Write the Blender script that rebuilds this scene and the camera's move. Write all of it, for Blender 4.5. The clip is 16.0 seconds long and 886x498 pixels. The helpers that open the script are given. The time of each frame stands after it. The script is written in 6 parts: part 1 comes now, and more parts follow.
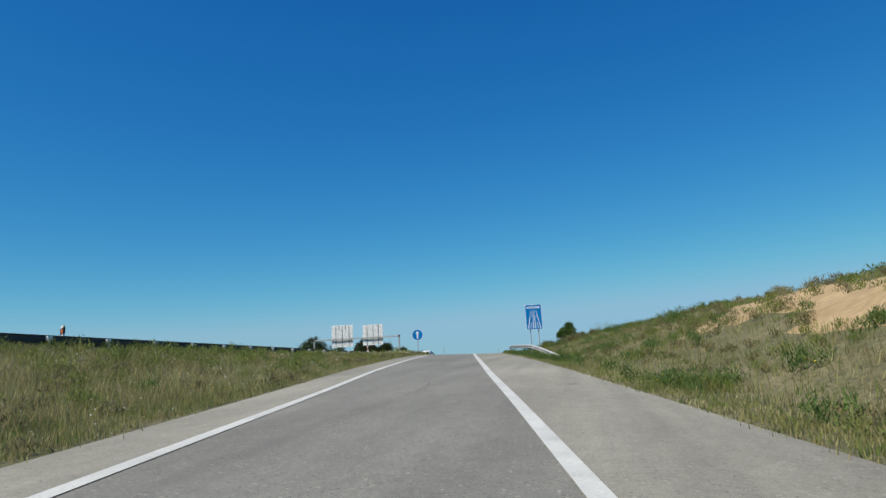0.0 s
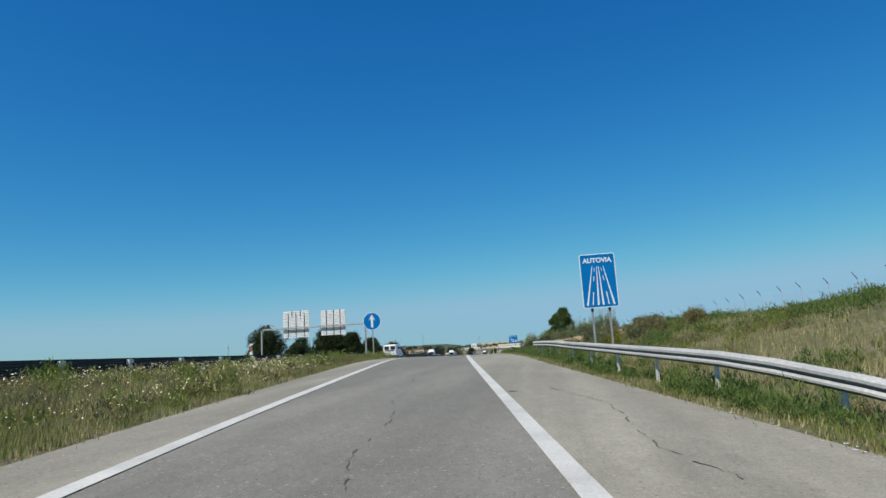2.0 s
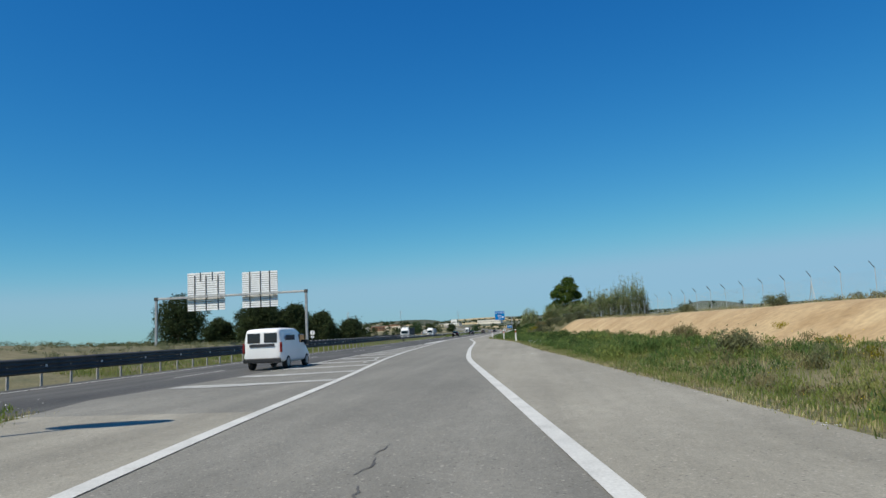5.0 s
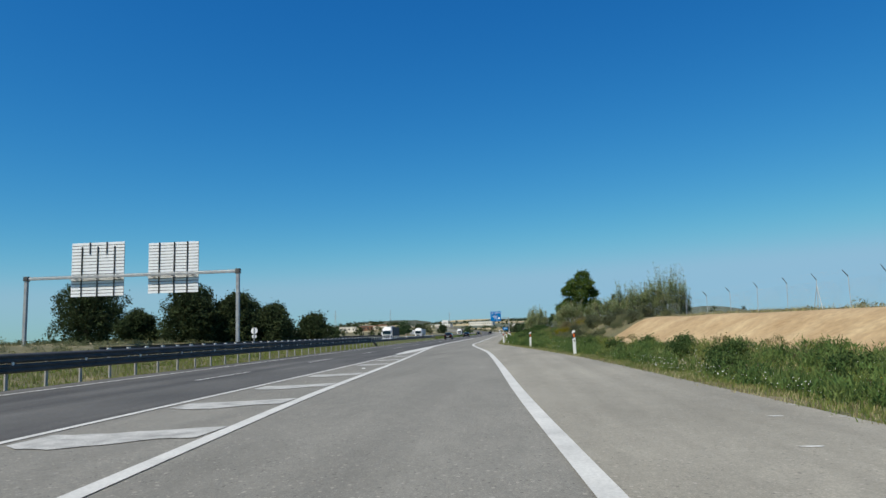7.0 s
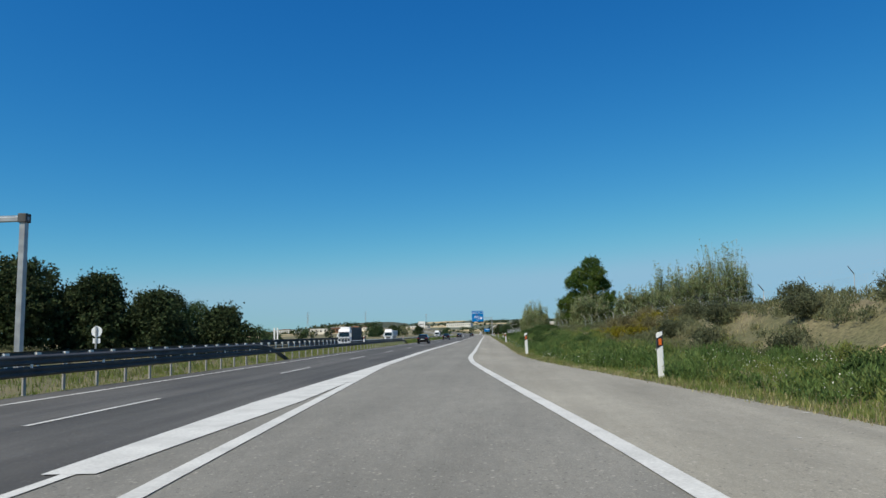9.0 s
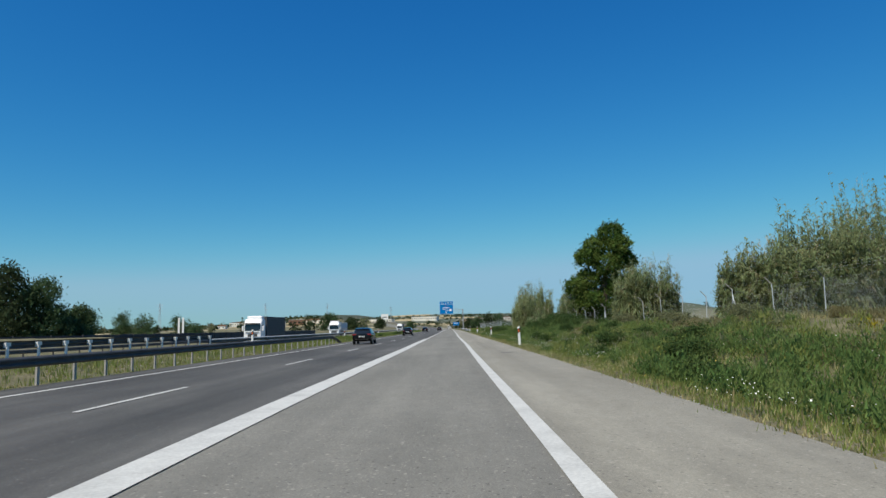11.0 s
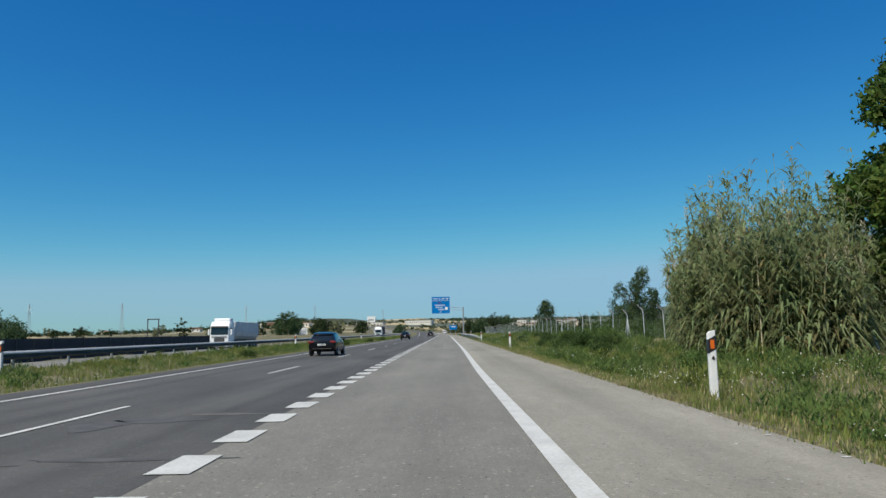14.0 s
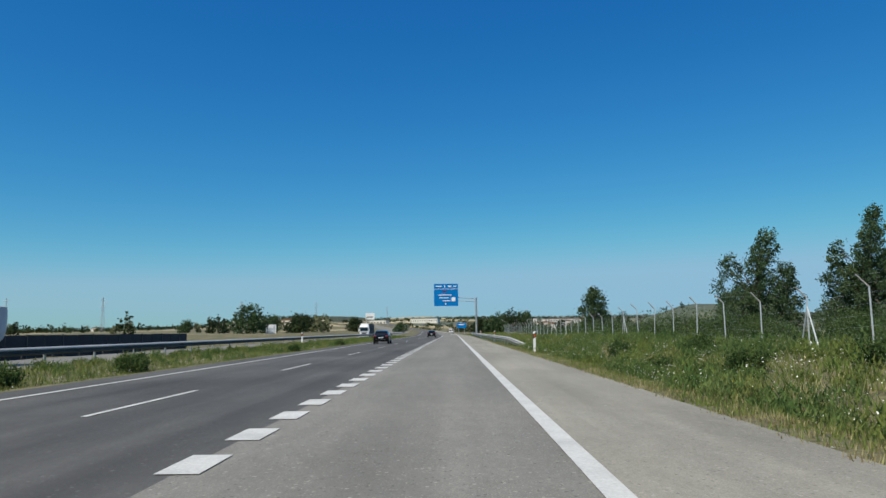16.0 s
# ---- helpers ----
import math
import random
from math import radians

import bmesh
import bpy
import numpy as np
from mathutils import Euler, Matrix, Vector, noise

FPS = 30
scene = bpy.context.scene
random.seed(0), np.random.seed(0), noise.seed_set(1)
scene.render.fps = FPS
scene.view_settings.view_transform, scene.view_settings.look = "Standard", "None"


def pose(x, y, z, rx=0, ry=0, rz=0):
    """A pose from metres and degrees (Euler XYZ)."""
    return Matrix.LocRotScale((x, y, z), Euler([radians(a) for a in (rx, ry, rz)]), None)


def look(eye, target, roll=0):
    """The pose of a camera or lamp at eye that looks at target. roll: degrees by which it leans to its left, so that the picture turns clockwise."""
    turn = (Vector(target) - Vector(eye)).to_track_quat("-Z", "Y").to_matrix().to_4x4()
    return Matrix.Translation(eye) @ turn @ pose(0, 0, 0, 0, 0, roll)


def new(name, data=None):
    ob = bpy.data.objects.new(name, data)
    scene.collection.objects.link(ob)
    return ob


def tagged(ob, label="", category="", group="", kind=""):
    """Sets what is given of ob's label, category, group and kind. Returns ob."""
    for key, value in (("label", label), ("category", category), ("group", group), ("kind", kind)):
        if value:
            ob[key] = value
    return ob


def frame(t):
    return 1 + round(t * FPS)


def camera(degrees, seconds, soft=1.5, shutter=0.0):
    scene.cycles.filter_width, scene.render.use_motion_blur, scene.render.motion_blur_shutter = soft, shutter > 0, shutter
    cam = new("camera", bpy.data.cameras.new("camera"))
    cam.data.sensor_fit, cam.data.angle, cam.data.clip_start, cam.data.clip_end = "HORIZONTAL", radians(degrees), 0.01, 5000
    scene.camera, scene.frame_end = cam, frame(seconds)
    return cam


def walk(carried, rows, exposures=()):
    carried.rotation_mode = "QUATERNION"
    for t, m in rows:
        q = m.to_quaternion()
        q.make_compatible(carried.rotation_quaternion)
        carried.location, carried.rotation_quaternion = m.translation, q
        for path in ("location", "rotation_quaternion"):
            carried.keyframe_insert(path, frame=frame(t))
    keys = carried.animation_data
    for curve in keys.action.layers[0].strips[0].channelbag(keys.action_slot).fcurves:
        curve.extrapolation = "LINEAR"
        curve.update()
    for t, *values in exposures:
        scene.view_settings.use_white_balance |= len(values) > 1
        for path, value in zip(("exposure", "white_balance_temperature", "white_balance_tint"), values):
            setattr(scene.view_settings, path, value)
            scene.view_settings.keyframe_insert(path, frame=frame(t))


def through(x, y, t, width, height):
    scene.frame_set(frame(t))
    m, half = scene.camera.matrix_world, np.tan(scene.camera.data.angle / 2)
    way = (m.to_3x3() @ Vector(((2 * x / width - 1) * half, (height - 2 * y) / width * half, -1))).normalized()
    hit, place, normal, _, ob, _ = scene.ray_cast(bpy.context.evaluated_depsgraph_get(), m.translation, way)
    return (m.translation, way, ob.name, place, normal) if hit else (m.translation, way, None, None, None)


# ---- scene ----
cam = camera(65.39, 16.0, soft=1.5)
# seconds, place, lens tilt, lean and heading
PATH = [
    (0.0, (21.543, 78.257, -2.186), 9.154, 10.071, -2.968),
    (0.5, (19.963, 88.700, -1.656), 8.711, 9.913, -3.146),
    (1.0, (18.460, 99.032, -1.163), 8.241, 9.541, -3.207),
    (1.5, (16.956, 109.365, -0.670), 7.770, 9.169, -3.267),
    (2.0, (15.610, 119.239, -0.240), 7.474, 8.978, -3.281),
    (2.5, (14.302, 128.965, 0.173), 7.137, 8.572, -3.295),
    (3.0, (13.013, 138.693, 0.508), 6.769, 8.381, -3.225),
    (3.5, (11.724, 148.422, 0.842), 6.401, 8.190, -3.154),
    (4.0, (10.539, 158.201, 1.143), 6.196, 7.538, -3.191),
    (6.5, (4.892, 205.168, 1.383), 5.261, 6.660, -2.007),
    (7.0, (4.116, 215.175, 1.386), 5.195, 6.953, -1.713),
    (7.5, (3.342, 225.305, 1.414), 5.108, 7.024, -1.262),
    (8.0, (2.667, 235.663, 1.439), 4.752, 7.053, -1.301),
    (10.5, (-1.063, 291.235, 1.264), 0.904, 6.920, -1.652),
    (11.0, (-1.114, 304.256, 1.351), 0.512, 6.479, -1.304),
    (11.5, (-1.147, 317.514, 1.260), 0.310, 6.987, -1.308),
    (12.0, (-1.212, 330.879, 1.343), 0.165, 6.769, -0.767),
    (12.5, (-1.142, 344.392, 1.389), 0.060, 6.883, -0.829),
    (13.0, (-1.150, 358.110, 1.388), 0.027, 6.888, -1.183),
    (13.5, (-1.202, 372.123, 1.344), 0.054, 6.886, -1.458),
    (14.0, (-1.243, 386.456, 1.383), 0.167, 6.839, -0.960),
    (14.5, (-1.290, 401.003, 1.377), 0.415, 6.667, -0.510),
    (15.0, (-1.355, 415.655, 1.384), 0.549, 6.763, -0.335),
    (15.5, (-1.339, 430.386, 1.387), 0.606, 6.856, -0.525),
    (16.0, (-1.318, 445.072, 1.401), 0.767, 6.747, -0.611),
]


def view(place, yaw, pitch, roll):
    """The camera's pose from its place and its heading (to the left), tilt (up) and lean, in degrees."""
    ahead = Vector((-math.sin(radians(yaw)) * math.cos(radians(pitch)), math.cos(radians(yaw)) * math.cos(radians(pitch)), math.sin(radians(pitch))))
    return look(place, Vector(place) + ahead, roll)


walk(cam, [(t, view(place, yaw, pitch, roll)) for t, place, yaw, pitch, roll in PATH])
# ---- daylight ----
SUN_FROM = Vector((-0.50, -0.62, 1.10)).normalized()
SUN_HEIGHT = math.asin(SUN_FROM.z)
SUN_TURN = math.atan2(SUN_FROM.x, SUN_FROM.y)
world = bpy.data.worlds.new("sky")
scene.world = world
world.use_nodes = True
wn, wl = world.node_tree.nodes, world.node_tree.links
wn.clear()
sky = wn.new("ShaderNodeTexSky")
sky.sky_type, sky.sun_disc = "NISHITA", False
sky.sun_elevation, sky.sun_rotation = SUN_HEIGHT, SUN_TURN
sky.altitude, sky.air_density, sky.dust_density, sky.ozone_density = 300, 1.0, 0.35, 3.0
hs = wn.new("ShaderNodeHueSaturation")
hs.inputs["Saturation"].default_value = 1.12
bg = wn.new("ShaderNodeBackground")
bg.inputs["Strength"].default_value = 0.1
wo = wn.new("ShaderNodeOutputWorld")
wl.new(sky.outputs[0], hs.inputs["Color"])
tint = wn.new("ShaderNodeMix")
tint.data_type, tint.blend_type = "RGBA", "MULTIPLY"
tint.inputs[0].default_value = 1.0
tint.inputs[7].default_value = (0.37, 0.76, 0.98, 1)
wl.new(hs.outputs[0], tint.inputs[6])
# a clear dry sky: deep blue overhead, pale and dusty along the horizon
split, join = wn.new("ShaderNodeSeparateColor"), wn.new("ShaderNodeCombineColor")
wl.new(tint.outputs[2], split.inputs[0])
for i, (power, gain, top) in enumerate(((1.86, 1.179, 2.7), (1.086, 1.073, 4.9), (0.70, 1.821, 6.7))):
    p = wn.new("ShaderNodeMath")
    p.operation = "POWER"
    p.inputs[1].default_value = power
    g = wn.new("ShaderNodeMath")
    g.operation = "MULTIPLY"
    g.inputs[1].default_value = gain
    c = wn.new("ShaderNodeMath")
    c.operation = "SMOOTH_MIN"
    c.inputs[1].default_value, c.inputs[2].default_value = top, top * 0.3
    wl.new(split.outputs[i], p.inputs[0])
    wl.new(p.outputs[0], g.inputs[0])
    wl.new(g.outputs[0], c.inputs[0])
    wl.new(c.outputs[0], join.inputs[i])
wl.new(join.outputs[0], bg.inputs["Color"])
wl.new(bg.outputs[0], wo.inputs["Surface"])
sun = new("sun", bpy.data.lights.new("sun", "SUN"))
sun.data.energy, sun.data.angle, sun.data.color = 5.0, radians(0.53), (1.0, 0.92, 0.77)
sun.matrix_world = look((0, 200, 120), Vector((0, 200, 120)) - SUN_FROM)
scene.view_settings.exposure = 0.0

# ---- materials ----
def material(name, colours, scale=3.0, rough=0.8, metal=0.0, bump=0.0, fine=0.0, islands=0.0, gloss=0.5, detail=6.0, stretch=(1, 1, 1), grain=0.0):
    """A procedural surface: a broad drift between colours, a fine grain, relief, and a shift from piece to piece."""
    m = bpy.data.materials.new(name)
    m.use_nodes = True
    n, l = m.node_tree.nodes, m.node_tree.links
    b = n["Principled BSDF"]
    b.inputs["Roughness"].default_value, b.inputs["Metallic"].default_value = rough, metal
    b.inputs["Specular IOR Level"].default_value = gloss
    co = n.new("ShaderNodeTexCoord")
    mp = n.new("ShaderNodeMapping")
    mp.inputs["Scale"].default_value = stretch
    l.new(co.outputs["Object"], mp.inputs["Vector"])
    tex = n.new("ShaderNodeTexNoise")
    tex.inputs["Scale"].default_value, tex.inputs["Detail"].default_value = scale, detail
    l.new(mp.outputs[0], tex.inputs["Vector"])
    ramp = n.new("ShaderNodeValToRGB")
    ramp.color_ramp.elements[0].position, ramp.color_ramp.elements[1].position = 0.32, 0.68
    while len(ramp.color_ramp.elements) < len(colours):
        ramp.color_ramp.elements.new(0.5)
    for i, c in enumerate(colours):
        ramp.color_ramp.elements[i].color = (*c, 1)
        if len(colours) > 2:
            ramp.color_ramp.elements[i].position = 0.28 + 0.44 * i / (len(colours) - 1)
    l.new(tex.outputs["Fac"], ramp.inputs["Fac"])
    last = ramp.outputs["Color"]
    if islands:
        geo = n.new("ShaderNodeNewGeometry")
        hsv = n.new("ShaderNodeHueSaturation")
        for slot, lo, hi in (("Value", 1 - islands, 1 + islands), ("Hue", 0.5 - islands * 0.06, 0.5 + islands * 0.06)):
            mr = n.new("ShaderNodeMapRange")
            mr.inputs["To Min"].default_value, mr.inputs["To Max"].default_value = lo, hi
            l.new(geo.outputs["Random Per Island"], mr.inputs["Value"])
            l.new(mr.outputs[0], hsv.inputs[slot])
        l.new(last, hsv.inputs["Color"])
        last = hsv.outputs["Color"]
    if fine:
        g = n.new("ShaderNodeTexNoise")
        g.inputs["Scale"].default_value, g.inputs["Detail"].default_value = grain or scale * 22, 4
        l.new(co.outputs["Object"] if grain else mp.outputs[0], g.inputs["Vector"])
        mr = n.new("ShaderNodeMapRange")
        mr.inputs["From Min"].default_value, mr.inputs["From Max"].default_value = 0.3, 0.7
        mr.inputs["To Min"].default_value, mr.inputs["To Max"].default_value = 1 - fine, 1 + fine
        l.new(g.outputs["Fac"], mr.inputs["Value"])
        mx = n.new("ShaderNodeVectorMath")
        mx.operation = "SCALE"
        l.new(last, mx.inputs[0])
        l.new(mr.outputs[0], mx.inputs["Scale"])
        last = mx.outputs[0]
    l.new(last, b.inputs["Base Color"])
    if bump:
        bp = n.new("ShaderNodeBump")
        bp.inputs["Strength"].default_value, bp.inputs["Distance"].default_value = bump, 0.05
        src = n.new("ShaderNodeTexNoise")
        src.inputs["Scale"].default_value, src.inputs["Detail"].default_value = grain or scale * 12, 5
        l.new(co.outputs["Object"] if grain else mp.outputs[0], src.inputs["Vector"])
        l.new(src.outputs["Fac"], bp.inputs["Height"])
        l.new(bp.outputs[0], b.inputs["Normal"])
    return m


def leafy(name, colours, scale=0.5, islands=0.35, through=0.35, rough=0.85):
    """Foliage: leaves that let some light through, each of its own shade."""
    m = material(name, colours, scale=scale, rough=rough, islands=islands, gloss=0.12)
    n, l = m.node_tree.nodes, m.node_tree.links
    b, out = n["Principled BSDF"], n["Material Output"]
    src = b.inputs["Base Color"].links[0].from_socket
    tr = n.new("ShaderNodeBsdfTranslucent")
    l.new(src, tr.inputs["Color"])
    mix = n.new("ShaderNodeMixShader")
    mix.inputs[0].default_value = through
    l.new(b.outputs[0], mix.inputs[1])
    l.new(tr.outputs[0], mix.inputs[2])
    l.new(mix.outputs[0], out.inputs["Surface"])
    return m



def asphalt(name, colours, stones, streak=0.10, fine=0.22, chips=0.75):
    """Worn asphalt: broad stains, long streaks along the lanes, a fine grain and pale or dark chippings."""
    m = material(name, colours, scale=0.55, rough=0.9, bump=0.22, fine=fine, stretch=(1, 0.30, 1), grain=52)
    n, l = m.node_tree.nodes, m.node_tree.links
    b = n["Principled BSDF"]
    last = b.inputs["Base Color"].links[0].from_socket
    co = [k for k in n if k.type == "TEX_COORD"][0]

    def scaled(fac, lo, hi, f0=0.3, f1=0.7):
        mr = n.new("ShaderNodeMapRange")
        mr.inputs["From Min"].default_value, mr.inputs["From Max"].default_value = f0, f1
        mr.inputs["To Min"].default_value, mr.inputs["To Max"].default_value = lo, hi
        l.new(fac, mr.inputs["Value"])
        return mr.outputs[0]

    def times(colour, factor):
        v = n.new("ShaderNodeVectorMath")
        v.operation = "SCALE"
        l.new(colour, v.inputs[0])
        l.new(factor, v.inputs["Scale"])
        return v.outputs[0]

    for size, amount in (((1.1, 0.018, 1), streak), ((0.16, 0.09, 1), streak * 0.8), ((3.5, 1.6, 1), 0.07), ((17.0, 9.0, 1), 0.09)):
        mp = n.new("ShaderNodeMapping")
        mp.inputs["Scale"].default_value = size
        t = n.new("ShaderNodeTexNoise")
        t.inputs["Scale"].default_value, t.inputs["Detail"].default_value = 1.0, 4
        l.new(co.outputs["Object"], mp.inputs["Vector"])
        l.new(mp.outputs[0], t.inputs["Vector"])
        last = times(last, scaled(t.outputs["Fac"], 1 - amount, 1 + amount))
    for size, tone, share in ((14.0, stones, 0.88), (30.0, stones, 0.85), (17.0, (0.040, 0.038, 0.033), 0.86)):
        vo = n.new("ShaderNodeTexVoronoi")
        vo.inputs["Scale"].default_value = size
        l.new(co.outputs["Object"], vo.inputs["Vector"])
        near = scaled(vo.outputs["Distance"], 1.0, 0.0, 0.22, 0.34)
        sep = n.new("ShaderNodeSeparateColor")
        l.new(vo.outputs["Color"], sep.inputs[0])
        pick = scaled(sep.outputs[0], 0.0, chips, share, share + 0.03)
        both = n.new("ShaderNodeMath")
        both.operation = "MULTIPLY"
        l.new(near, both.inputs[0])
        l.new(pick, both.inputs[1])
        mix = n.new("ShaderNodeMix")
        mix.data_type = "RGBA"
        l.new(both.outputs[0], mix.inputs[0])
        l.new(last, mix.inputs[6])
        mix.inputs[7].default_value = (*tone, 1)
        last = mix.outputs[2]
    l.new(last, b.inputs["Base Color"])
    return m


M_ASPHALT = asphalt("worn asphalt", [(0.160, 0.155, 0.132), (0.183, 0.177, 0.152), (0.206, 0.199, 0.170)], (0.38, 0.36, 0.31), fine=0.24, chips=0.65)
M_ASPHALT_DARK = asphalt("dark lane asphalt", [(0.058, 0.057, 0.052), (0.074, 0.072, 0.066), (0.090, 0.088, 0.080)], (0.24, 0.23, 0.21), streak=0.30, fine=0.18, chips=0.35)
M_SHOULDER = asphalt("pale shoulder asphalt", [(0.222, 0.209, 0.168), (0.250, 0.236, 0.192), (0.280, 0.264, 0.216)], (0.44, 0.41, 0.35), streak=0.14, fine=0.22, chips=0.5)
M_PAINT = material("road paint", [(0.43, 0.43, 0.40), (0.53, 0.53, 0.495), (0.59, 0.59, 0.55)], scale=1.2, rough=0.7, fine=0.12, bump=0.15)
M_PAINT_WORN = material("worn road paint", [(0.22, 0.22, 0.205), (0.38, 0.38, 0.355), (0.50, 0.50, 0.47)], scale=2.2, rough=0.8, fine=0.25, bump=0.15)
M_EARTH = material("dry grassy earth", [(0.085, 0.088, 0.036), (0.125, 0.115, 0.055), (0.19, 0.16, 0.09)], scale=0.35, rough=0.95, fine=0.45, bump=0.8)
M_SAND = material("bare sandy earth", [(0.31, 0.21, 0.102), (0.385, 0.275, 0.145), (0.46, 0.345, 0.19)], scale=0.45, rough=0.95, fine=0.16, bump=0.7, grain=3.2)
M_STEEL = material("galvanised steel", [(0.30, 0.31, 0.32), (0.42, 0.43, 0.43)], scale=1.5, rough=0.55, metal=0.6, fine=0.1)
# one galvanised beam in two tones: shade and sunlight put into the colours
M_BEAM = material("barrier face darkened as shade", [(0.085, 0.086, 0.084), (0.15, 0.15, 0.145)], scale=1.2, rough=0.6, metal=0.3, fine=0.18, stretch=(1, 0.25, 1))
M_BEAM_LIT = material("galvanised edge paled as sunlit", [(0.36, 0.365, 0.36), (0.50, 0.505, 0.49)], scale=1.2, rough=0.6, metal=0.15, fine=0.15, stretch=(1, 0.25, 1))
M_POST = material("pale galvanised post", [(0.52, 0.52, 0.49), (0.68, 0.67, 0.63)], scale=2.0, rough=0.7, metal=0.1, fine=0.15)
M_WIRE = material("pale fence wire", [(0.42, 0.45, 0.47), (0.52, 0.55, 0.57)], scale=1.0, rough=0.6, metal=0.3)
# dark fittings, and barrier faces away from the sun with shade in the colour
M_STEEL_DARK = material("dark steel", [(0.048, 0.048, 0.048), (0.085, 0.084, 0.080)], scale=1.2, rough=0.65, metal=0.15, fine=0.15)
M_WHITE = material("white plastic", [(0.70, 0.70, 0.68), (0.80, 0.80, 0.78)], scale=2.0, rough=0.5, fine=0.05)
M_BLACK = material("black plastic", [(0.012, 0.012, 0.013), (0.022, 0.022, 0.024)], scale=3.0, rough=0.5)
M_BLUE = material("blue sign sheeting", [(0.001, 0.148, 0.42), (0.002, 0.170, 0.48)], scale=0.8, rough=0.6, fine=0.04, gloss=0.05)
M_SIGNWHITE = material("white sign sheeting", [(0.66, 0.72, 0.76), (0.74, 0.80, 0.84)], scale=1.5, rough=0.6, fine=0.04, gloss=0.2)
M_WOOD = material("bark", [(0.07, 0.05, 0.035), (0.15, 0.115, 0.08)], scale=4.0, rough=0.95, fine=0.3, bump=0.8, stretch=(1, 1, 0.2))
M_LEAF_TREE = leafy("broad tree leaves", [(0.046, 0.086, 0.018), (0.082, 0.130, 0.028), (0.140, 0.185, 0.044)], scale=0.4, through=0.4)
M_LEAF_PINE = leafy("pine needles", [(0.022, 0.036, 0.016), (0.040, 0.058, 0.024), (0.066, 0.084, 0.034)], scale=0.35, through=0.2)
M_LEAF_CANE = leafy("cane leaves", [(0.135, 0.185, 0.088), (0.22, 0.268, 0.130), (0.28, 0.315, 0.165)], scale=0.6, through=0.5)
M_LEAF_POPLAR = leafy("poplar leaves", [(0.042, 0.078, 0.036), (0.070, 0.112, 0.050), (0.115, 0.155, 0.070)], scale=0.4)
M_GRASS = leafy("green grass", [(0.135, 0.188, 0.044), (0.205, 0.246, 0.066), (0.285, 0.285, 0.10)], scale=0.5, islands=0.22, through=0.45)
M_STRAW = leafy("dry grass", [(0.27, 0.235, 0.11), (0.37, 0.32, 0.165), (0.47, 0.415, 0.235)], scale=0.2, islands=0.35)
M_WEED = leafy("dark weeds", [(0.070, 0.128, 0.036), (0.134, 0.200, 0.058), (0.225, 0.272, 0.092)], scale=0.9, islands=0.2, through=0.45)
M_WEED_DARK = leafy("dark bush leaves", [(0.036, 0.070, 0.022), (0.070, 0.112, 0.034), (0.125, 0.160, 0.055)], scale=0.9, islands=0.25, through=0.35)
M_SCRUB_DARK = leafy("dusty bush leaves", [(0.070, 0.084, 0.045), (0.110, 0.122, 0.066), (0.17, 0.17, 0.10)], scale=0.6, islands=0.2, through=0.35)
M_FIELD = material("stubble field", [(0.30, 0.235, 0.12), (0.40, 0.32, 0.17), (0.47, 0.39, 0.23)], scale=0.02, rough=0.95, fine=0.15)
M_CAR = material("black car paint", [(0.004, 0.004, 0.005), (0.007, 0.007, 0.009)], scale=1.0, rough=0.16, gloss=0.38)
M_TYRE = material("tyre rubber", [(0.016, 0.016, 0.016), (0.03, 0.03, 0.03)], scale=6.0, rough=0.9)
M_GLASS = material("dark car glass", [(0.010, 0.013, 0.016), (0.016, 0.02, 0.024)], scale=1.0, rough=0.08, gloss=0.7)
M_RED = material("red lamp plastic", [(0.13, 0.006, 0.006), (0.19, 0.009, 0.008)], scale=4.0, rough=0.25)
M_AMBER = material("amber reflector", [(0.62, 0.12, 0.012), (0.75, 0.17, 0.02)], scale=8.0, rough=0.3)
M_VAN = material("white van paint", [(0.72, 0.73, 0.73), (0.80, 0.80, 0.80)], scale=0.8, rough=0.35, fine=0.03)
M_TARP = material("dark tarpaulin", [(0.035, 0.04, 0.046), (0.055, 0.06, 0.068)], scale=0.7, rough=0.7, bump=0.2)
M_SILVER = material("silver trailer sheet", [(0.42, 0.44, 0.46), (0.55, 0.57, 0.58)], scale=0.6, rough=0.5, fine=0.06)
M_CONCRETE = material("pale concrete", [(0.30, 0.29, 0.27), (0.42, 0.41, 0.38)], scale=1.0, rough=0.9, fine=0.15, bump=0.3)
M_SIGNBACK = material("bare aluminium sheet", [(0.72, 0.75, 0.77), (0.80, 0.82, 0.84)], scale=0.8, rough=0.6, fine=0.06)
M_DARKWALL = material("dark screen", [(0.016, 0.019, 0.026), (0.030, 0.033, 0.042)], scale=0.3, rough=0.8, fine=0.15)
M_FLOWER_W = material("white petals", [(0.70, 0.70, 0.64), (0.80, 0.80, 0.74)], scale=1.0, rough=0.8)
M_FLOWER_C = material("cream petals", [(0.66, 0.60, 0.34), (0.78, 0.72, 0.46)], scale=1.0, rough=0.8)
M_FLOWER_Y = material("yellow petals", [(0.62, 0.42, 0.015), (0.75, 0.55, 0.03)], scale=1.0, rough=0.8)
M_PLASTER = material("pale plaster", [(0.60, 0.57, 0.50), (0.74, 0.71, 0.64)], scale=0.3, rough=0.9, fine=0.08)
M_BRICK = material("brown wall", [(0.16, 0.085, 0.05), (0.24, 0.13, 0.08)], scale=0.4, rough=0.9, fine=0.1)
M_SCRUB = leafy("scrub leaves", [(0.115, 0.135, 0.065), (0.185, 0.195, 0.10), (0.27, 0.26, 0.145)], scale=0.6, islands=0.18, through=0.4)
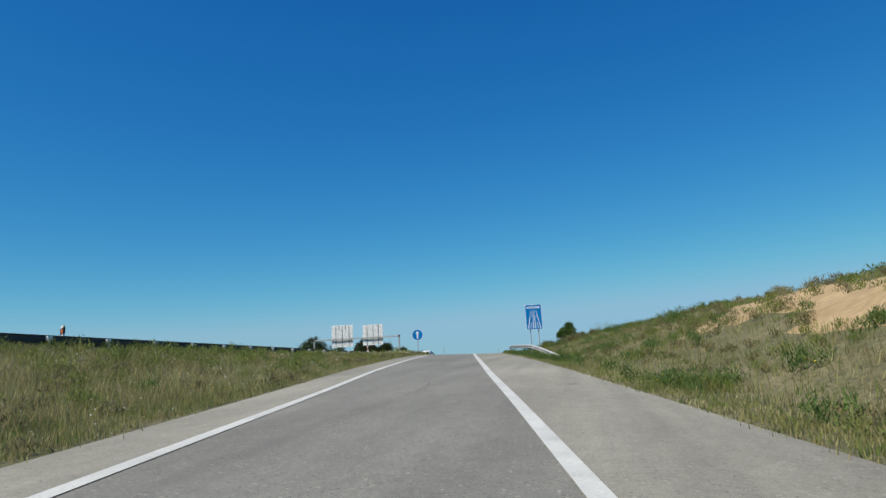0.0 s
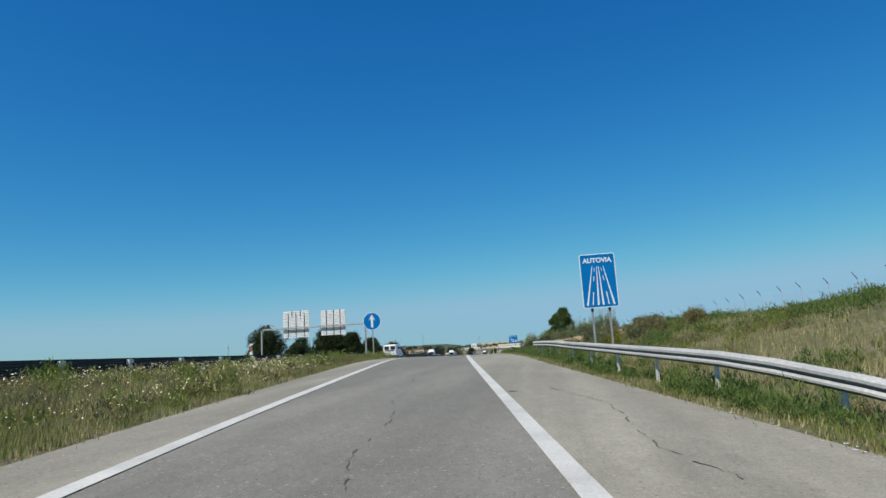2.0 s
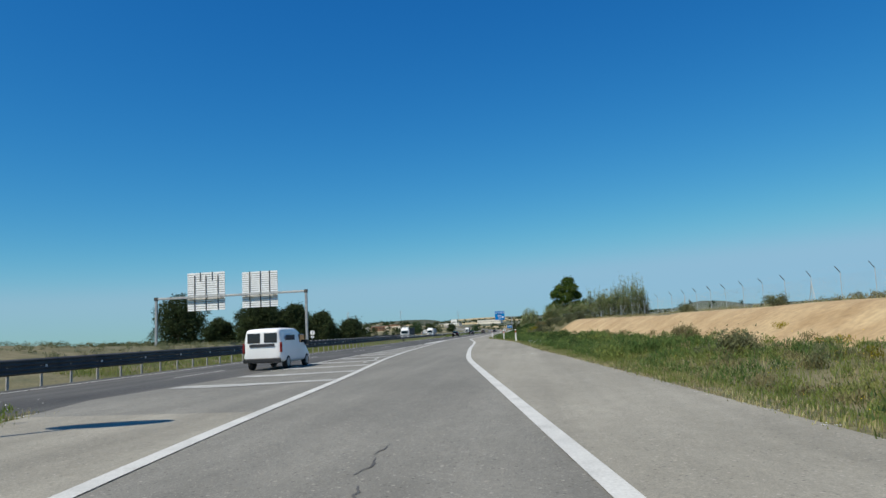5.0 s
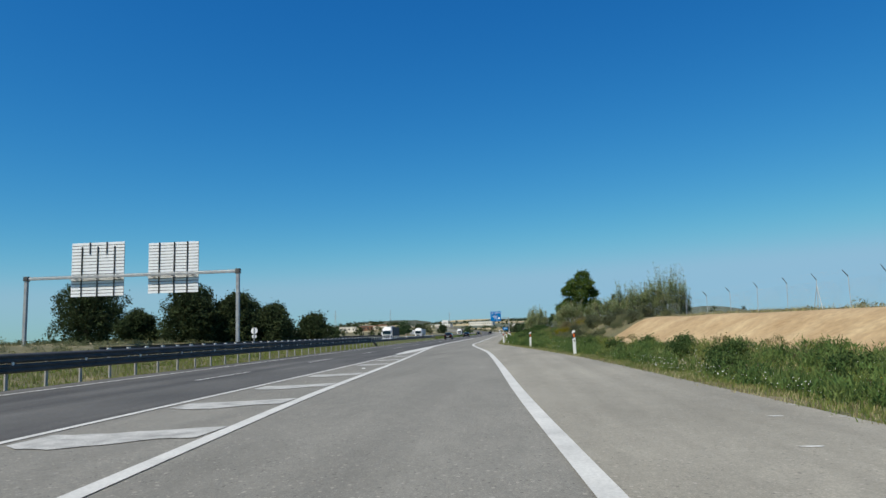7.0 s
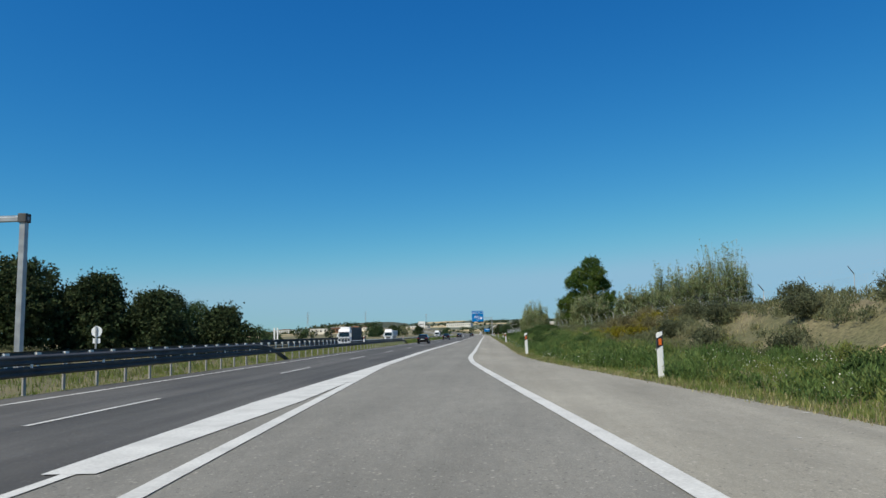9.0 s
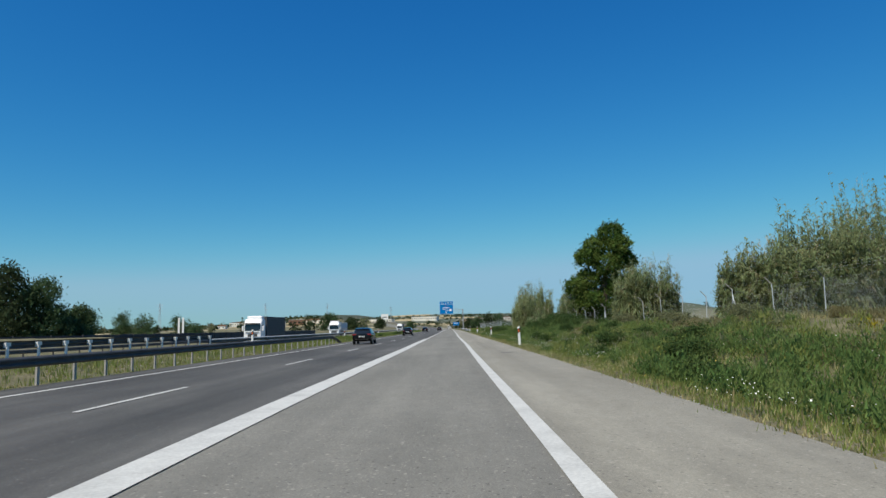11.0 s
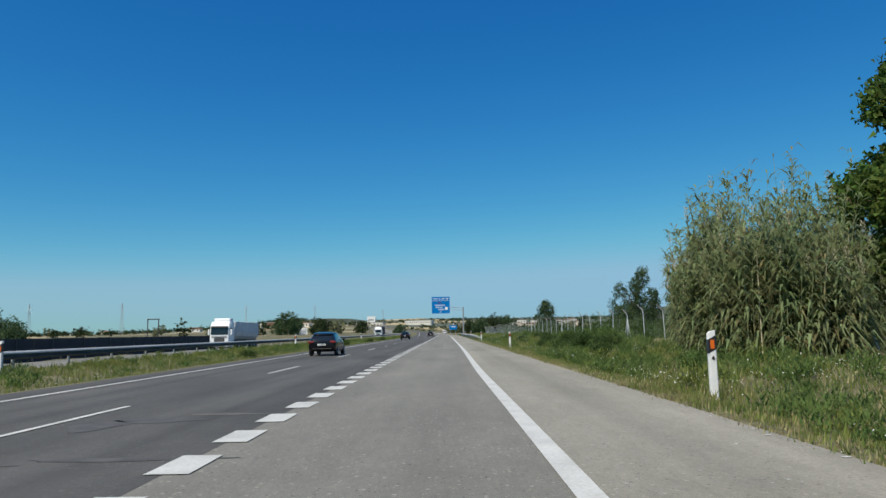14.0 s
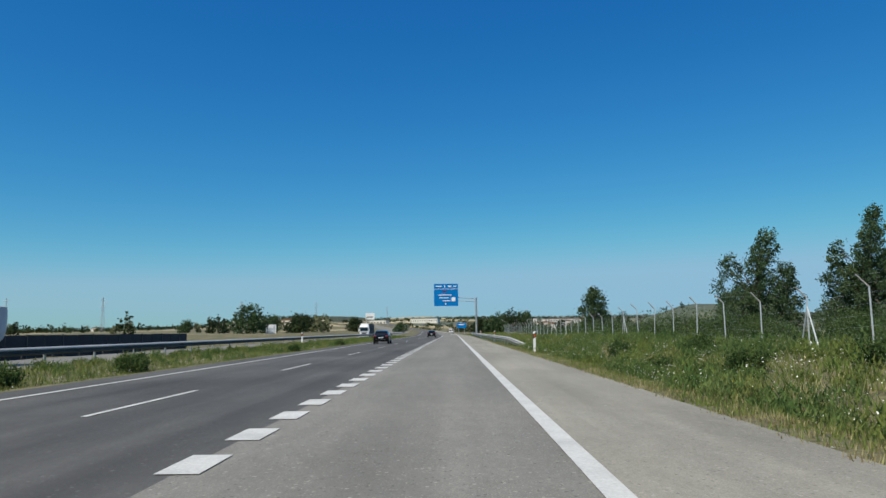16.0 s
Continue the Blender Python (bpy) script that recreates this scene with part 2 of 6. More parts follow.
M_DRYWEED = leafy("withered weeds", [(0.14, 0.128, 0.056), (0.21, 0.188, 0.092), (0.29, 0.258, 0.135)], scale=0.7, islands=0.2, through=0.35)
M_BROOM = leafy("flowering broom", [(0.10, 0.10, 0.018), (0.22, 0.19, 0.02), (0.36, 0.29, 0.02)], scale=0.5, islands=0.3)
M_CANE_DRY = material("dry canes", [(0.36, 0.32, 0.20), (0.50, 0.45, 0.31)], scale=2.0, rough=0.7)
M_CANE = material("cane stalks", [(0.13, 0.15, 0.06), (0.23, 0.23, 0.11)], scale=2.0, rough=0.7)

M_WOODS = material("far wooded slopes", [(0.05, 0.066, 0.042), (0.085, 0.10, 0.062), (0.16, 0.155, 0.10)], scale=0.012, rough=0.95, fine=0.3)
M_STAIN = material("oily stain", [(0.085, 0.080, 0.070), (0.13, 0.122, 0.105)], scale=3.0, rough=0.8, fine=0.2)
M_TAR = material("crack sealant", [(0.060, 0.058, 0.054), (0.098, 0.095, 0.088)], scale=3.0, rough=0.8)

# ---- the lie of the land ----
def curve(table):
    """A smooth function through (y, value) pairs, level at its ends' slopes."""
    ys, vs = np.array([a for a, _ in table], float), np.array([b for _, b in table], float)
    dense = np.arange(ys[0], ys[-1] + 1, 1.0)
    vals = np.interp(dense, ys, vs)
    pad = np.r_[2 * vals[0] - vals[1:9][::-1], vals, 2 * vals[-1] - vals[-9:-1][::-1]]
    vals = np.convolve(pad, np.hanning(17) / np.hanning(17).sum(), "valid")
    return lambda y: np.interp(y, dense, vals)


NEAR_END, FAR_END = 20.0, 2400.0
edge_main = curve([(20, -1.2), (150, -2.6), (215, -3.17), (247, -3.36), (260, -3.55), (293, -4.08), (303, -4.16), (314, -4.30), (330, -4.25), (348, -4.15), (368, -4.17), (382, -4.10), (400, -4.13), (640, -4.15), (900, -14), (1400, -95), (2400, -420)])
line_right = curve([(20, 31.0), (60, 25.35), (95, 20.33), (105, 18.82), (127, 15.76), (147, 13.09), (154.4, 12.12), (164, 11.0), (175, 9.83), (181, 9.2), (200, 6.90), (211, 5.61), (221, 4.95), (230.5, 4.36), (242.5, 3.82), (252, 3.33), (263, 2.72), (276, 1.48), (290, 0.24), (298, -0.06), (310, 0.06), (330, 0.03), (365, 0.08), (381, -0.02), (398, -0.04), (411, -0.09), (430, 0.03), (452, 0.10), (640, 0.05), (760, -4.3), (900, -14), (1400, -95), (2400, -420)])
line_left = curve([(20, 25.4), (60, 19.7), (97.4, 14.96), (106, 13.66), (127.5, 10.83), (135, 9.9), (149, 8.24), (159.4, 6.88), (170, 5.42), (185, 3.6), (200, 2.2), (215, 0.55), (224, -0.11), (232, -0.72), (246, -1.36), (256, -1.9), (268, -2.65), (290, -3.95), (300, -4.22), (640, -4.15), (2400, -420)])
pave_right = curve([(20, 34.2), (60, 28.4), (97, 23.2), (128, 18.9), (150, 15.75), (175, 13.2), (200, 11.0), (220, 9.35), (248, 7.9), (262, 6.6), (276, 5.0), (290, 3.3), (300, 2.9), (330, 3.0), (640, 3.1), (760, -1.2), (900, -10.9), (1400, -92), (2400, -417)])
level_main = curve([(20, -1.15), (100, -0.62), (150, -0.3), (195, -0.06), (225, 0.0), (700, 0.0), (900, 1.2), (1200, 7.0), (1700, 19.0), (2400, 30.0)])
level_slip = curve([(20, -6.6), (60, -4.55), (78, -3.59), (88.7, -3.06), (109, -2.07), (119, -1.64), (129, -1.23), (148, -0.56), (158, -0.26), (175, -0.08), (195, -0.04), (225, 0.0), (700, 0.0), (900, 1.2), (1200, 7.0), (1700, 19.0), (2400, 30.0)])
LANE = 3.5


def ramp_tilt(y):
    return np.interp(y, [150, 215], [0.035, 0.0])


def pave_left(y):
    """The ramp's left kerb side; beyond the nose of the gore it meets the main carriageway."""
    w = np.interp(y, [178, 194], [1.0, 0.0])
    return w * (line_left(y) - 1.5) + (1 - w) * edge_main(y)


def main_right(y):
    w = np.interp(y, [172, 194], [1.0, 0.0])
    return edge_main(y) + 1.6 * w


def main_left(y):
    return edge_main(y) - 2 * LANE - 1.3


def ramp_level(x, y):
    centre = line_right(y) - 1.9
    w = np.interp(y, [190, 215], [1.0, 0.0])
    return level_slip(y) - ramp_tilt(y) * (x - centre) * w


def bank_top(y):
    return np.interp(y, [20, 60, 100, 125, 150, 200, 250, 290, 315, 345, 375, 392, 405, 430, 460, 560, 700], [-4.0, -1.7, 0.3, 1.0, 1.1, 1.85, 2.05, 2.4, 1.75, 1.25, 1.0, 0.75, 0.3, 0.3, 0.4, 0.3, 0.2])


def bank_far(y):
    return np.interp(y, [20, 100, 150, 200, 235, 290, 330, 400, 460, 560], [13, 12, 14, 14, 17, 17, 12, 9, 7, 9])


def wobble(x, y, size, height):
    return height * noise.noise(Vector((x / size, y / size, 3.7)))


def hills(x, y):
    """Low country towards the horizon: a long ridge ahead that sinks to the left."""
    far = math.hypot(x, y - 250)
    s = min(1.0, max(0.0, (far - 700) / 2300.0))
    side = 0.14 + 0.86 * min(1.0, max(0.0, (x / max(200.0, y) + 0.24) / 0.16))
    mesa = 27.0 * math.exp(-(((x - 292) / 46.0) ** 2 + ((y - 1250) / 160.0) ** 4)) if x > 0 else 0.0
    return mesa + 66 * s ** 1.4 * side * (0.88 + 0.30 * noise.noise(Vector((x / 1500.0, y / 1500.0, 0.3))) + 0.14 * noise.noise(Vector((x / 260.0, y / 260.0, 0.9))))


def right_land(d, y):
    """Height of the land d metres outside the ramp's right-hand edge."""
    x = float(pave_right(y)) + d
    base = float(ramp_level(pave_right(y), y))
    t = min(1.0, max(0.0, (d - 2.2) / max(1.0, float(bank_far(y)) - 2.2)))
    rise = t * t * (3 - 2 * t)
    steep = min(1.0, max(0.0, (float(y) - 158) / 28)) * min(1.0, max(0.0, (322 - float(y)) / 25))
    if steep:
        s = min(1.0, max(0.0, (d - 7.6) / 5.2))
        rise = (1 - steep) * rise + steep * (s * s * (3 - 2 * s) * 0.92 + 0.08 * t)
    ditch = -0.28 * math.exp(-((d - 2.4) / 1.4) ** 2)
    top = float(bank_top(y))
    z = base + (top - base) * rise + ditch
    z += (wobble(x, y, 3.1, 0.18) * min(1, d / 3) + wobble(x, y, 9, 0.35) * min(1, d / 8)) * (1 - 0.75 * steep)
    return z + (hills(x, y) if d > 60 else 0) - max(0, min(1.5, (d - 40) * 0.03))


def left_land(d, y):
    """Height of the land d metres to the left of the main carriageway's paved edge."""
    x = float(main_left(y)) - d
    z0 = float(level_main(y)) / (1 + (max(0.0, d - 30) / 200.0) ** 2)
    mound = 0.45 - 0.20 * min(1.0, max(0.0, (y - 345) / 40.0))
    z = z0 - 0.12 * min(1, d / 1.5) + mound * min(1, max(0, d - 1.5) / 3.5)
    if d > 6.0:
        z = z0 - 0.40
    deep = min(1.0, max(0.0, (y - 400) / 40.0)) * min(1.0, max(0.0, (640 - y) / 60.0))
    if d > 21:
        z += (1 - deep) * min(1.5, (d - 21) * 0.10) - deep * min(2.2, (d - 21) * 0.16)
    if d > 30 and y < 300:
        z += 1.5 * min(1.0, (300 - y) / 45.0) * min(1.0, (d - 30) / 16.0)
    if d > 60:
        z += deep * min(2.4, (d - 60) * 0.08)
    grow = min(1, d / 6) if d < 6 else (0 if d < 21 else 1)
    return z + wobble(x, y, 5, 0.16) * grow + (hills(x, y) if d > 60 else 0)


def gore_land(s, x, y):
    """Height of the grassy wedge between the carriageways; s runs from 0 at the main road to 1 at the ramp."""
    a, b = float(level_main(y)), float(ramp_level(pave_left(y), y))
    s2 = s * s * (3 - 2 * s)
    wide = max(0.0, float(pave_left(y) - main_right(y)))
    return a + (b - a) * s2 + math.sin(s * math.pi) * (0.012 * min(wide, 6) - 0.10) + wobble(x, y, 2.7, 0.12) * math.sin(s * math.pi)


def mesh_object(name, verts, faces, mats, parent=None, face_mats=None, smooth=False):
    me = bpy.data.meshes.new(name)
    me.from_pydata([tuple(v) for v in verts], [], [tuple(f) for f in faces])
    for m in mats:
        me.materials.append(m)
    if face_mats is not None:
        me.polygons.foreach_set("material_index", np.asarray(face_mats, dtype=np.int32))
    if smooth:
        me.polygons.foreach_set("use_smooth", np.ones(len(me.polygons), dtype=bool))
    me.update()
    ob = new(name, me)
    if parent is not None:
        ob.parent = parent
    return ob


def stations():
    ys = list(np.arange(NEAR_END, 60, 4.0)) + list(np.arange(60, 520, 2.0)) + list(np.arange(520, 760, 5.0))
    y = 760.0
    while y < FAR_END:
        ys.append(y)
        y *= 1.03
    return ys + [FAR_END]


def build_ground():
    ds_right = [0.0, 0.25, 0.7, 1.2, 1.8, 2.4, 3.0, 3.7, 4.5, 5.3, 6.1, 7, 8, 9, 10, 11, 12, 13, 14, 15.5, 17, 19, 22, 26, 31, 37, 45, 60, 80, 110, 150, 210, 240, 265, 290, 315, 340, 370, 420, 600, 850, 1200, 1700, 2400, 3200]
    ds_left = [0.0, 0.25, 0.8, 1.4, 2.2, 3.0, 4.0, 5.0, 5.9, 6.25, 20.65, 21, 23, 26, 30, 36, 44, 55, 70, 90, 120, 160, 220, 300, 420, 600, 850, 1200, 1700, 2400, 3200]
    gore = [0.0, 0.05, 0.12, 0.22, 0.35, 0.5, 0.65, 0.78, 0.88, 0.95, 1.0]
    verts, faces = [], []
    ys = stations() + [2800.0, 3300.0, 4000.0, 4700.0]
    for y in ys:
        row = []
        yc = min(y, FAR_END)
        ml, mr, pl, pr = float(main_left(yc)), float(main_right(yc)), float(pave_left(yc)), float(pave_right(yc))
        zm = float(level_main(yc))
        for d in reversed(ds_left):
            z = left_land(d, y) - (0.02 if d == 0 else 0)
            if 6.0 < d < 21:
                z -= 0.10
            row.append((ml - d, y, z))
        row.append((ml + 0.3, y, zm - 0.25))
        row.append((mr - 0.3, y, zm - 0.25))
        for s in gore:
            x = mr + (pl - mr) * s
            row.append((x, y, (gore_land(s, x, y) if pl - mr > 0.05 else zm - 0.25) - (0.02 if s in (0, 1) else 0)))
        row.append((pl + 0.3, y, float(ramp_level(pl + 0.3, yc)) - 0.25))
        row.append((pr - 0.3, y, float(ramp_level(pr - 0.3, yc)) - 0.25))
        for d in ds_right:
            row.append((pr + d, y, right_land(d, y) - (0.02 if d == 0 else 0)))
        verts += row
    n = len(row)
    for j in range(len(ys) - 1):
        for i in range(n - 1):
            a = j * n + i
            faces.append((a, a + 1, a + n + 1, a + n))
    # behind the first station the sheet runs on level
    kinds = []
    for f in faces:
        cx, cy = (verts[f[0]][0] + verts[f[2]][0]) / 2, (verts[f[0]][1] + verts[f[2]][1]) / 2
        d = cx - float(pave_right(min(cy, FAR_END)))
        k = 0
        v = noise.noise(Vector((cx / 6.0, cy / 9.0, 1.3)))
        if 182 < cy < 277 + 10 * v and 7.8 + 1.1 * v + 2.2 * max(0.0, 214 - cy) / 38 < d < 13.4 + 1.6 * v:
            k = 1
        elif 92 < cy < 124 and 6.5 < d < 11.5 and v > 0.10:
            k = 1
        elif d > 80 or cx < -75:
            n2 = noise.noise(Vector((cx / 330.0, cy / 170.0, 7.0)))
            k = 2 if n2 > 0.02 else 0
            if math.hypot(cx, cy - 250) > 1350:
                k = 3 if n2 < 0.26 else 2
        if cx > 120 and 1000 < cy < 1500:
            k = 3
        if -92 < cx < -42 and cy < (240 if cx > -56 else 262) + 8 * v:
            k = 1
        kinds.append(k)
    ob = mesh_object("ground", verts, faces, [M_EARTH, M_SAND, M_FIELD, M_WOODS], face_mats=kinds, smooth=True)
    return tagged(ob, "dry grassy earth verges and open country to the horizon", "ground", kind="structure")


ground = build_ground()


def strip(name, left, right, level, y0, y1, mat, lift=0.0, cols=2, parent=None, skirt=0.0):
    """A paved strip between two lines along the road."""
    ys = [y for y in stations() if y0 < y < y1]
    ys = [y0] + ys + [y1]
    verts, faces = [], []
    for y in ys:
        a, b = float(left(y)), float(right(y))
        for i in range(cols + 1):
            x = a + (b - a) * i / cols
            verts.append((x, y, float(level(x, y)) + lift))
    n = cols + 1
    for j in range(len(ys) - 1):
        for i in range(cols):
            k = j * n + i
            faces.append((k, k + 1, k + n + 1, k + n))
    return mesh_object(name, verts, faces, [mat], parent)


def main_level(x, y):
    return level_main(y)


road_main = tagged(strip("road", main_left, main_right, main_level, NEAR_END, FAR_END, M_ASPHALT_DARK, cols=4), "grey asphalt motorway carriageway with two lanes", "road", kind="structure")
slip = tagged(strip("slip_road", pave_left, lambda y: line_right(y) + 0.1, ramp_level, NEAR_END, 900, M_ASPHALT, cols=4), "worn grey asphalt slip road and merging lane", "road", kind="structure")
shoulder = tagged(strip("hard_shoulder", lambda y: line_right(y) + 0.1, pave_right, ramp_level, NEAR_END, 900, M_SHOULDER, cols=3), "pale asphalt hard shoulder beside the slip road", "road", kind="structure")
road_far = tagged(strip("far_carriageway", lambda y: main_left(y) - 20.6, lambda y: main_left(y) - 6.3, lambda x, y: level_main(y) - 0.40, NEAR_END, FAR_END, M_ASPHALT, cols=2), "grey asphalt carriageway of the opposite direction", "road", kind="structure")


def stripe(name, centre, width, level, spans, parent, lift=0.012):
    """Painted marks of one line, all in one mesh; each span is (start, end)."""
    verts, faces = [], []
    for y0, y1 in spans:
        ys = [y0] + [y for y in stations() if y0 + 0.3 < y < y1 - 0.3] + [y1]
        base = len(verts)
        for y in ys:
            c, w = float(centre(y)), (width(y) if callable(width) else width) / 2
            for x in (c - w, c + w):
                verts.append((x, y, float(level(x, y)) + lift))
        for j in range(len(ys) - 1):
            k = base + 2 * j
            faces.append((k, k + 1, k + 3, k + 2))
    return mesh_object(name, verts, faces, [M_PAINT], parent)


left_strip = tagged(strip("inner_shoulder", pave_left, lambda y: line_left(y) - 0.06, lambda x, y: ramp_level(x, y) + 0.004, NEAR_END, 190, M_SHOULDER, cols=1), "narrow pale asphalt strip inside the slip road's edge line", "road", kind="structure")


stripe("right_edge_line", lambda y: line_right(y) - 0.03, 0.26, ramp_level, [(NEAR_END, 900)], slip)
stripe("left_edge_line", line_left, 0.245, ramp_level, [(NEAR_END, 290)], slip)
stripe("broad_line", edge_main, lambda y: float(np.interp(y, [262, 272, 290, 300], [0.5, 1.1, 0.6, 0.52])), main_level, [(264, 387.0)], road_main, lift=0.014)
stripe("main_edge_line", edge_main, 0.17, main_level, [(NEAR_END, 266)], road_main)
stripe("median_edge_line", lambda y: edge_main(y) - 2 * LANE, 0.17, main_level, [(NEAR_END, FAR_END)], road_main)
DASH0 = 388.0
DASHES = [float(np.interp(k, [0, 5, 19, 33, 120], [DASH0, 398.2, 426.8, 456.96, 644.0])) for k in range(118)]
stripe("broad_dash", lambda y: edge_main(y) + 0.04, 0.46, main_level, [(y - 0.54, y + 0.54) for y in DASHES], road_main)
LANES = [16.5 * k + 7.5 for k in range(1, 13)] + [222, 238.7, 253, 268.5, 284.5, 300.2, 316.6, 332, 347.8, 364, 380, 395.3, 411.4, 427.3, 443.3, 457, 470.7] + [487 + 16.5 * k for k in range(60)]
stripe("lane_dash", lambda y: edge_main(y) - LANE, 0.13, main_level, [(y, y + 5.2) for y in LANES], road_main)
stripe("far_edge_line", lambda y: main_left(y) - 7.2, 0.15, lambda x, y: level_main(y) - 0.40, [(NEAR_END, 1500)], road_far)


HATCH = (197.5, 202.8, 208.1, 213.4, 218.7, 224.4, 229.2, 234.0, 239.3, 247.3, 252.6, 258.6)


def hatch():
    """Slanting painted bars of the gore between the two edge lines."""
    for y0 in HATCH:
        a0, a1 = float(edge_main(y0)) + 0.30, float(line_left(y0 + 1.5)) - 0.16
        if a1 - a0 < 0.5:
            continue
        w = a1 - a0
        low, high = [], []
        for i in range(15):
            s = i / 14
            x = a0 + w * s
            worn = 0.10 * noise.noise(Vector((x * 3.0, y0, 1.0)))
            low.append((x, y0 + 0.22 * w * s - 0.5 * math.sin(math.pi * min(1.0, s * 1.3)) + worn))
            high.append((x, y0 + 1.05 + (0.5 + 0.1 * w) * s * s + worn))
        pts = low + high[::-1]
        verts = [(x, y, float(ramp_level(x, y)) + 0.012) for x, y in pts]
        n = len(low)
        faces = [(i, i + 1, 2 * n - 2 - i, 2 * n - 1 - i) for i in range(n - 1)]
        mesh_object("hatch_bar", verts, faces, [M_PAINT_WORN], slip)


hatch()


def crack(points, width):
    """A sealed crack: a thin ragged dark strip on the road."""
    verts, faces = [], []
    pts = []
    for (x0, y0), (x1, y1) in zip(points, points[1:]):
        n = max(2, int(math.hypot(x1 - x0, y1 - y0) / 0.12))
        pts += [(x0 + (x1 - x0) * i / n, y0 + (y1 - y0) * i / n) for i in range(n)]
    for i, (x, y) in enumerate(pts):
        x += 0.10 * noise.noise(Vector((y * 1.7, x, 0.5))) + 0.05 * noise.noise(Vector((y * 7.0, x, 4.5)))
        w = width * max(0.12, 0.5 + noise.noise(Vector((y * 2.3, x, 9.0))))
        for q in (x - w / 2, x + w / 2):
            verts.append((q, y, float(ramp_level(q, y)) + 0.006))
    for i in range(len(pts) - 1):
        if noise.noise(Vector((pts[i][1] * 1.9, pts[i][0], 2.2))) > -0.08:
            faces.append((2 * i, 2 * i + 1, 2 * i + 3, 2 * i + 2))
    mesh_object("crack", verts, faces, [M_TAR], slip)


def lane_x(y, s):
    return float(line_right(y)) - s


for y0, y1, s in ((96, 104, 2.3), (106, 121, 2.2), (124, 137, 2.25), (139, 150, 2.15), (153, 168, 2.2), (170, 186, 2.3)):
    crack([(lane_x(y, s + 0.12 * math.sin(y)), y) for y in np.linspace(y0, y1, 9)], 0.032)
for y, s0, s1 in ((101, 0.3, 2.0), (118, 1.0, 3.2), (131, 0.4, 2.4), (147, 1.2, 3.0), (163, 0.8, 2.6), (228, 1.0, 3.2), (243, 1.4, 3.6), (305, 0.5, 2.0)):
    crack([(lane_x(y, s0), y), (lane_x(y, (s0 + s1) / 2), y + 0.5), (lane_x(y, s1), y + 0.2)], 0.018)
crack([(lane_x(y, -1.5 + 0.25 * math.sin(0.7 * y)), y) for y in np.linspace(126, 138, 9)], 0.03)
crack([(float(edge_main(y)) - 0.30 + 0.05 * math.sin(0.9 * y), y) for y in np.linspace(429, 446, 20)], 0.11)
crack([(float(edge_main(y)) - 3.0 + 0.12 * math.sin(0.3 * y), y) for y in np.linspace(345, 385, 20)], 0.03)


def stain(x, y, w, d, mat=None):
    pts = [(x + w * math.cos(a) * (1 + 0.25 * math.sin(3 * a + x)), y + d * math.sin(a) * (1 + 0.2 * math.cos(4 * a))) for a in np.linspace(0, 2 * math.pi, 25)[:-1]]
    mesh_object("stain", [(p, q, float(ramp_level(p, q)) + 0.005) for p, q in pts], [tuple(range(len(pts)))], [mat or M_STAIN], shoulder)


stain(-6.75, 397.5, 0.42, 0.60, M_TAR)
stain(-6.05, 398.1, 0.75, 0.30, M_TAR)
stain(-5.2, 398.9, 0.75, 0.16)
stain(-5.0, 394.5, 1.15, 0.11, M_TAR)
stain(-6.6, 394.2, 0.6, 0.10)
stain(1.75, 340.0, 0.45, 0.28, M_TAR)
stain(1.7, 343.4, 0.3, 0.1)
stain(14.9, 135.4, 0.10, 0.16)
stain(21.8, 98.5, 0.16, 0.14)
# ---- builders ----
def part(name, bm, mat, parent=None, label="", smooth=False):
    """Links a bmesh as one mesh object under a thing or a part."""
    me = bpy.data.meshes.new(name)
    bm.normal_update()
    bm.to_mesh(me)
    bm.free()
    me.materials.append(mat)
    if smooth:
        me.polygons.foreach_set("use_smooth", np.ones(len(me.polygons), dtype=bool))
    ob = new(name, me)
    if parent is not None:
        ob.parent = parent
    return tagged(ob, label)


def again(ob, m, parent=None):
    """Another piece on the same mesh."""
    o = new(ob.name.split(".")[0], ob.data)
    o.matrix_local = m
    o.parent = parent
    return o


def thing(name, place, label, category, group="", turn=0.0, kind=""):
    ob = new(name)
    ob.empty_display_size = 0.2
    ob.matrix_basis = pose(*place, 0, 0, turn)
    return tagged(ob, label, category, group, kind)


def box(bm, centre, size, bevel=0.0, turn=None):
    r = bmesh.ops.create_cube(bm, size=1.0)
    m = Matrix.Translation(centre) @ (turn if turn is not None else Matrix()) @ Matrix.Diagonal((*size, 1))
    bmesh.ops.transform(bm, matrix=m, verts=r["verts"])
    if bevel:
        edges = list({e for v in r["verts"] for e in v.link_edges})
        bmesh.ops.bevel(bm, geom=edges, offset=bevel, segments=2, affect="EDGES", profile=0.5)
    return bm


def rod(bm, a, b, r0, r1=None, segs=8):
    a, b = Vector(a), Vector(b)
    r1 = r0 if r1 is None else r1
    q = (b - a).to_track_quat("Z", "Y").to_matrix().to_4x4()
    r = bmesh.ops.create_cone(bm, cap_ends=True, segments=segs, radius1=r0, radius2=r1, depth=(b - a).length)
    bmesh.ops.transform(bm, matrix=Matrix.Translation((a + b) / 2) @ q, verts=r["verts"])
    return bm


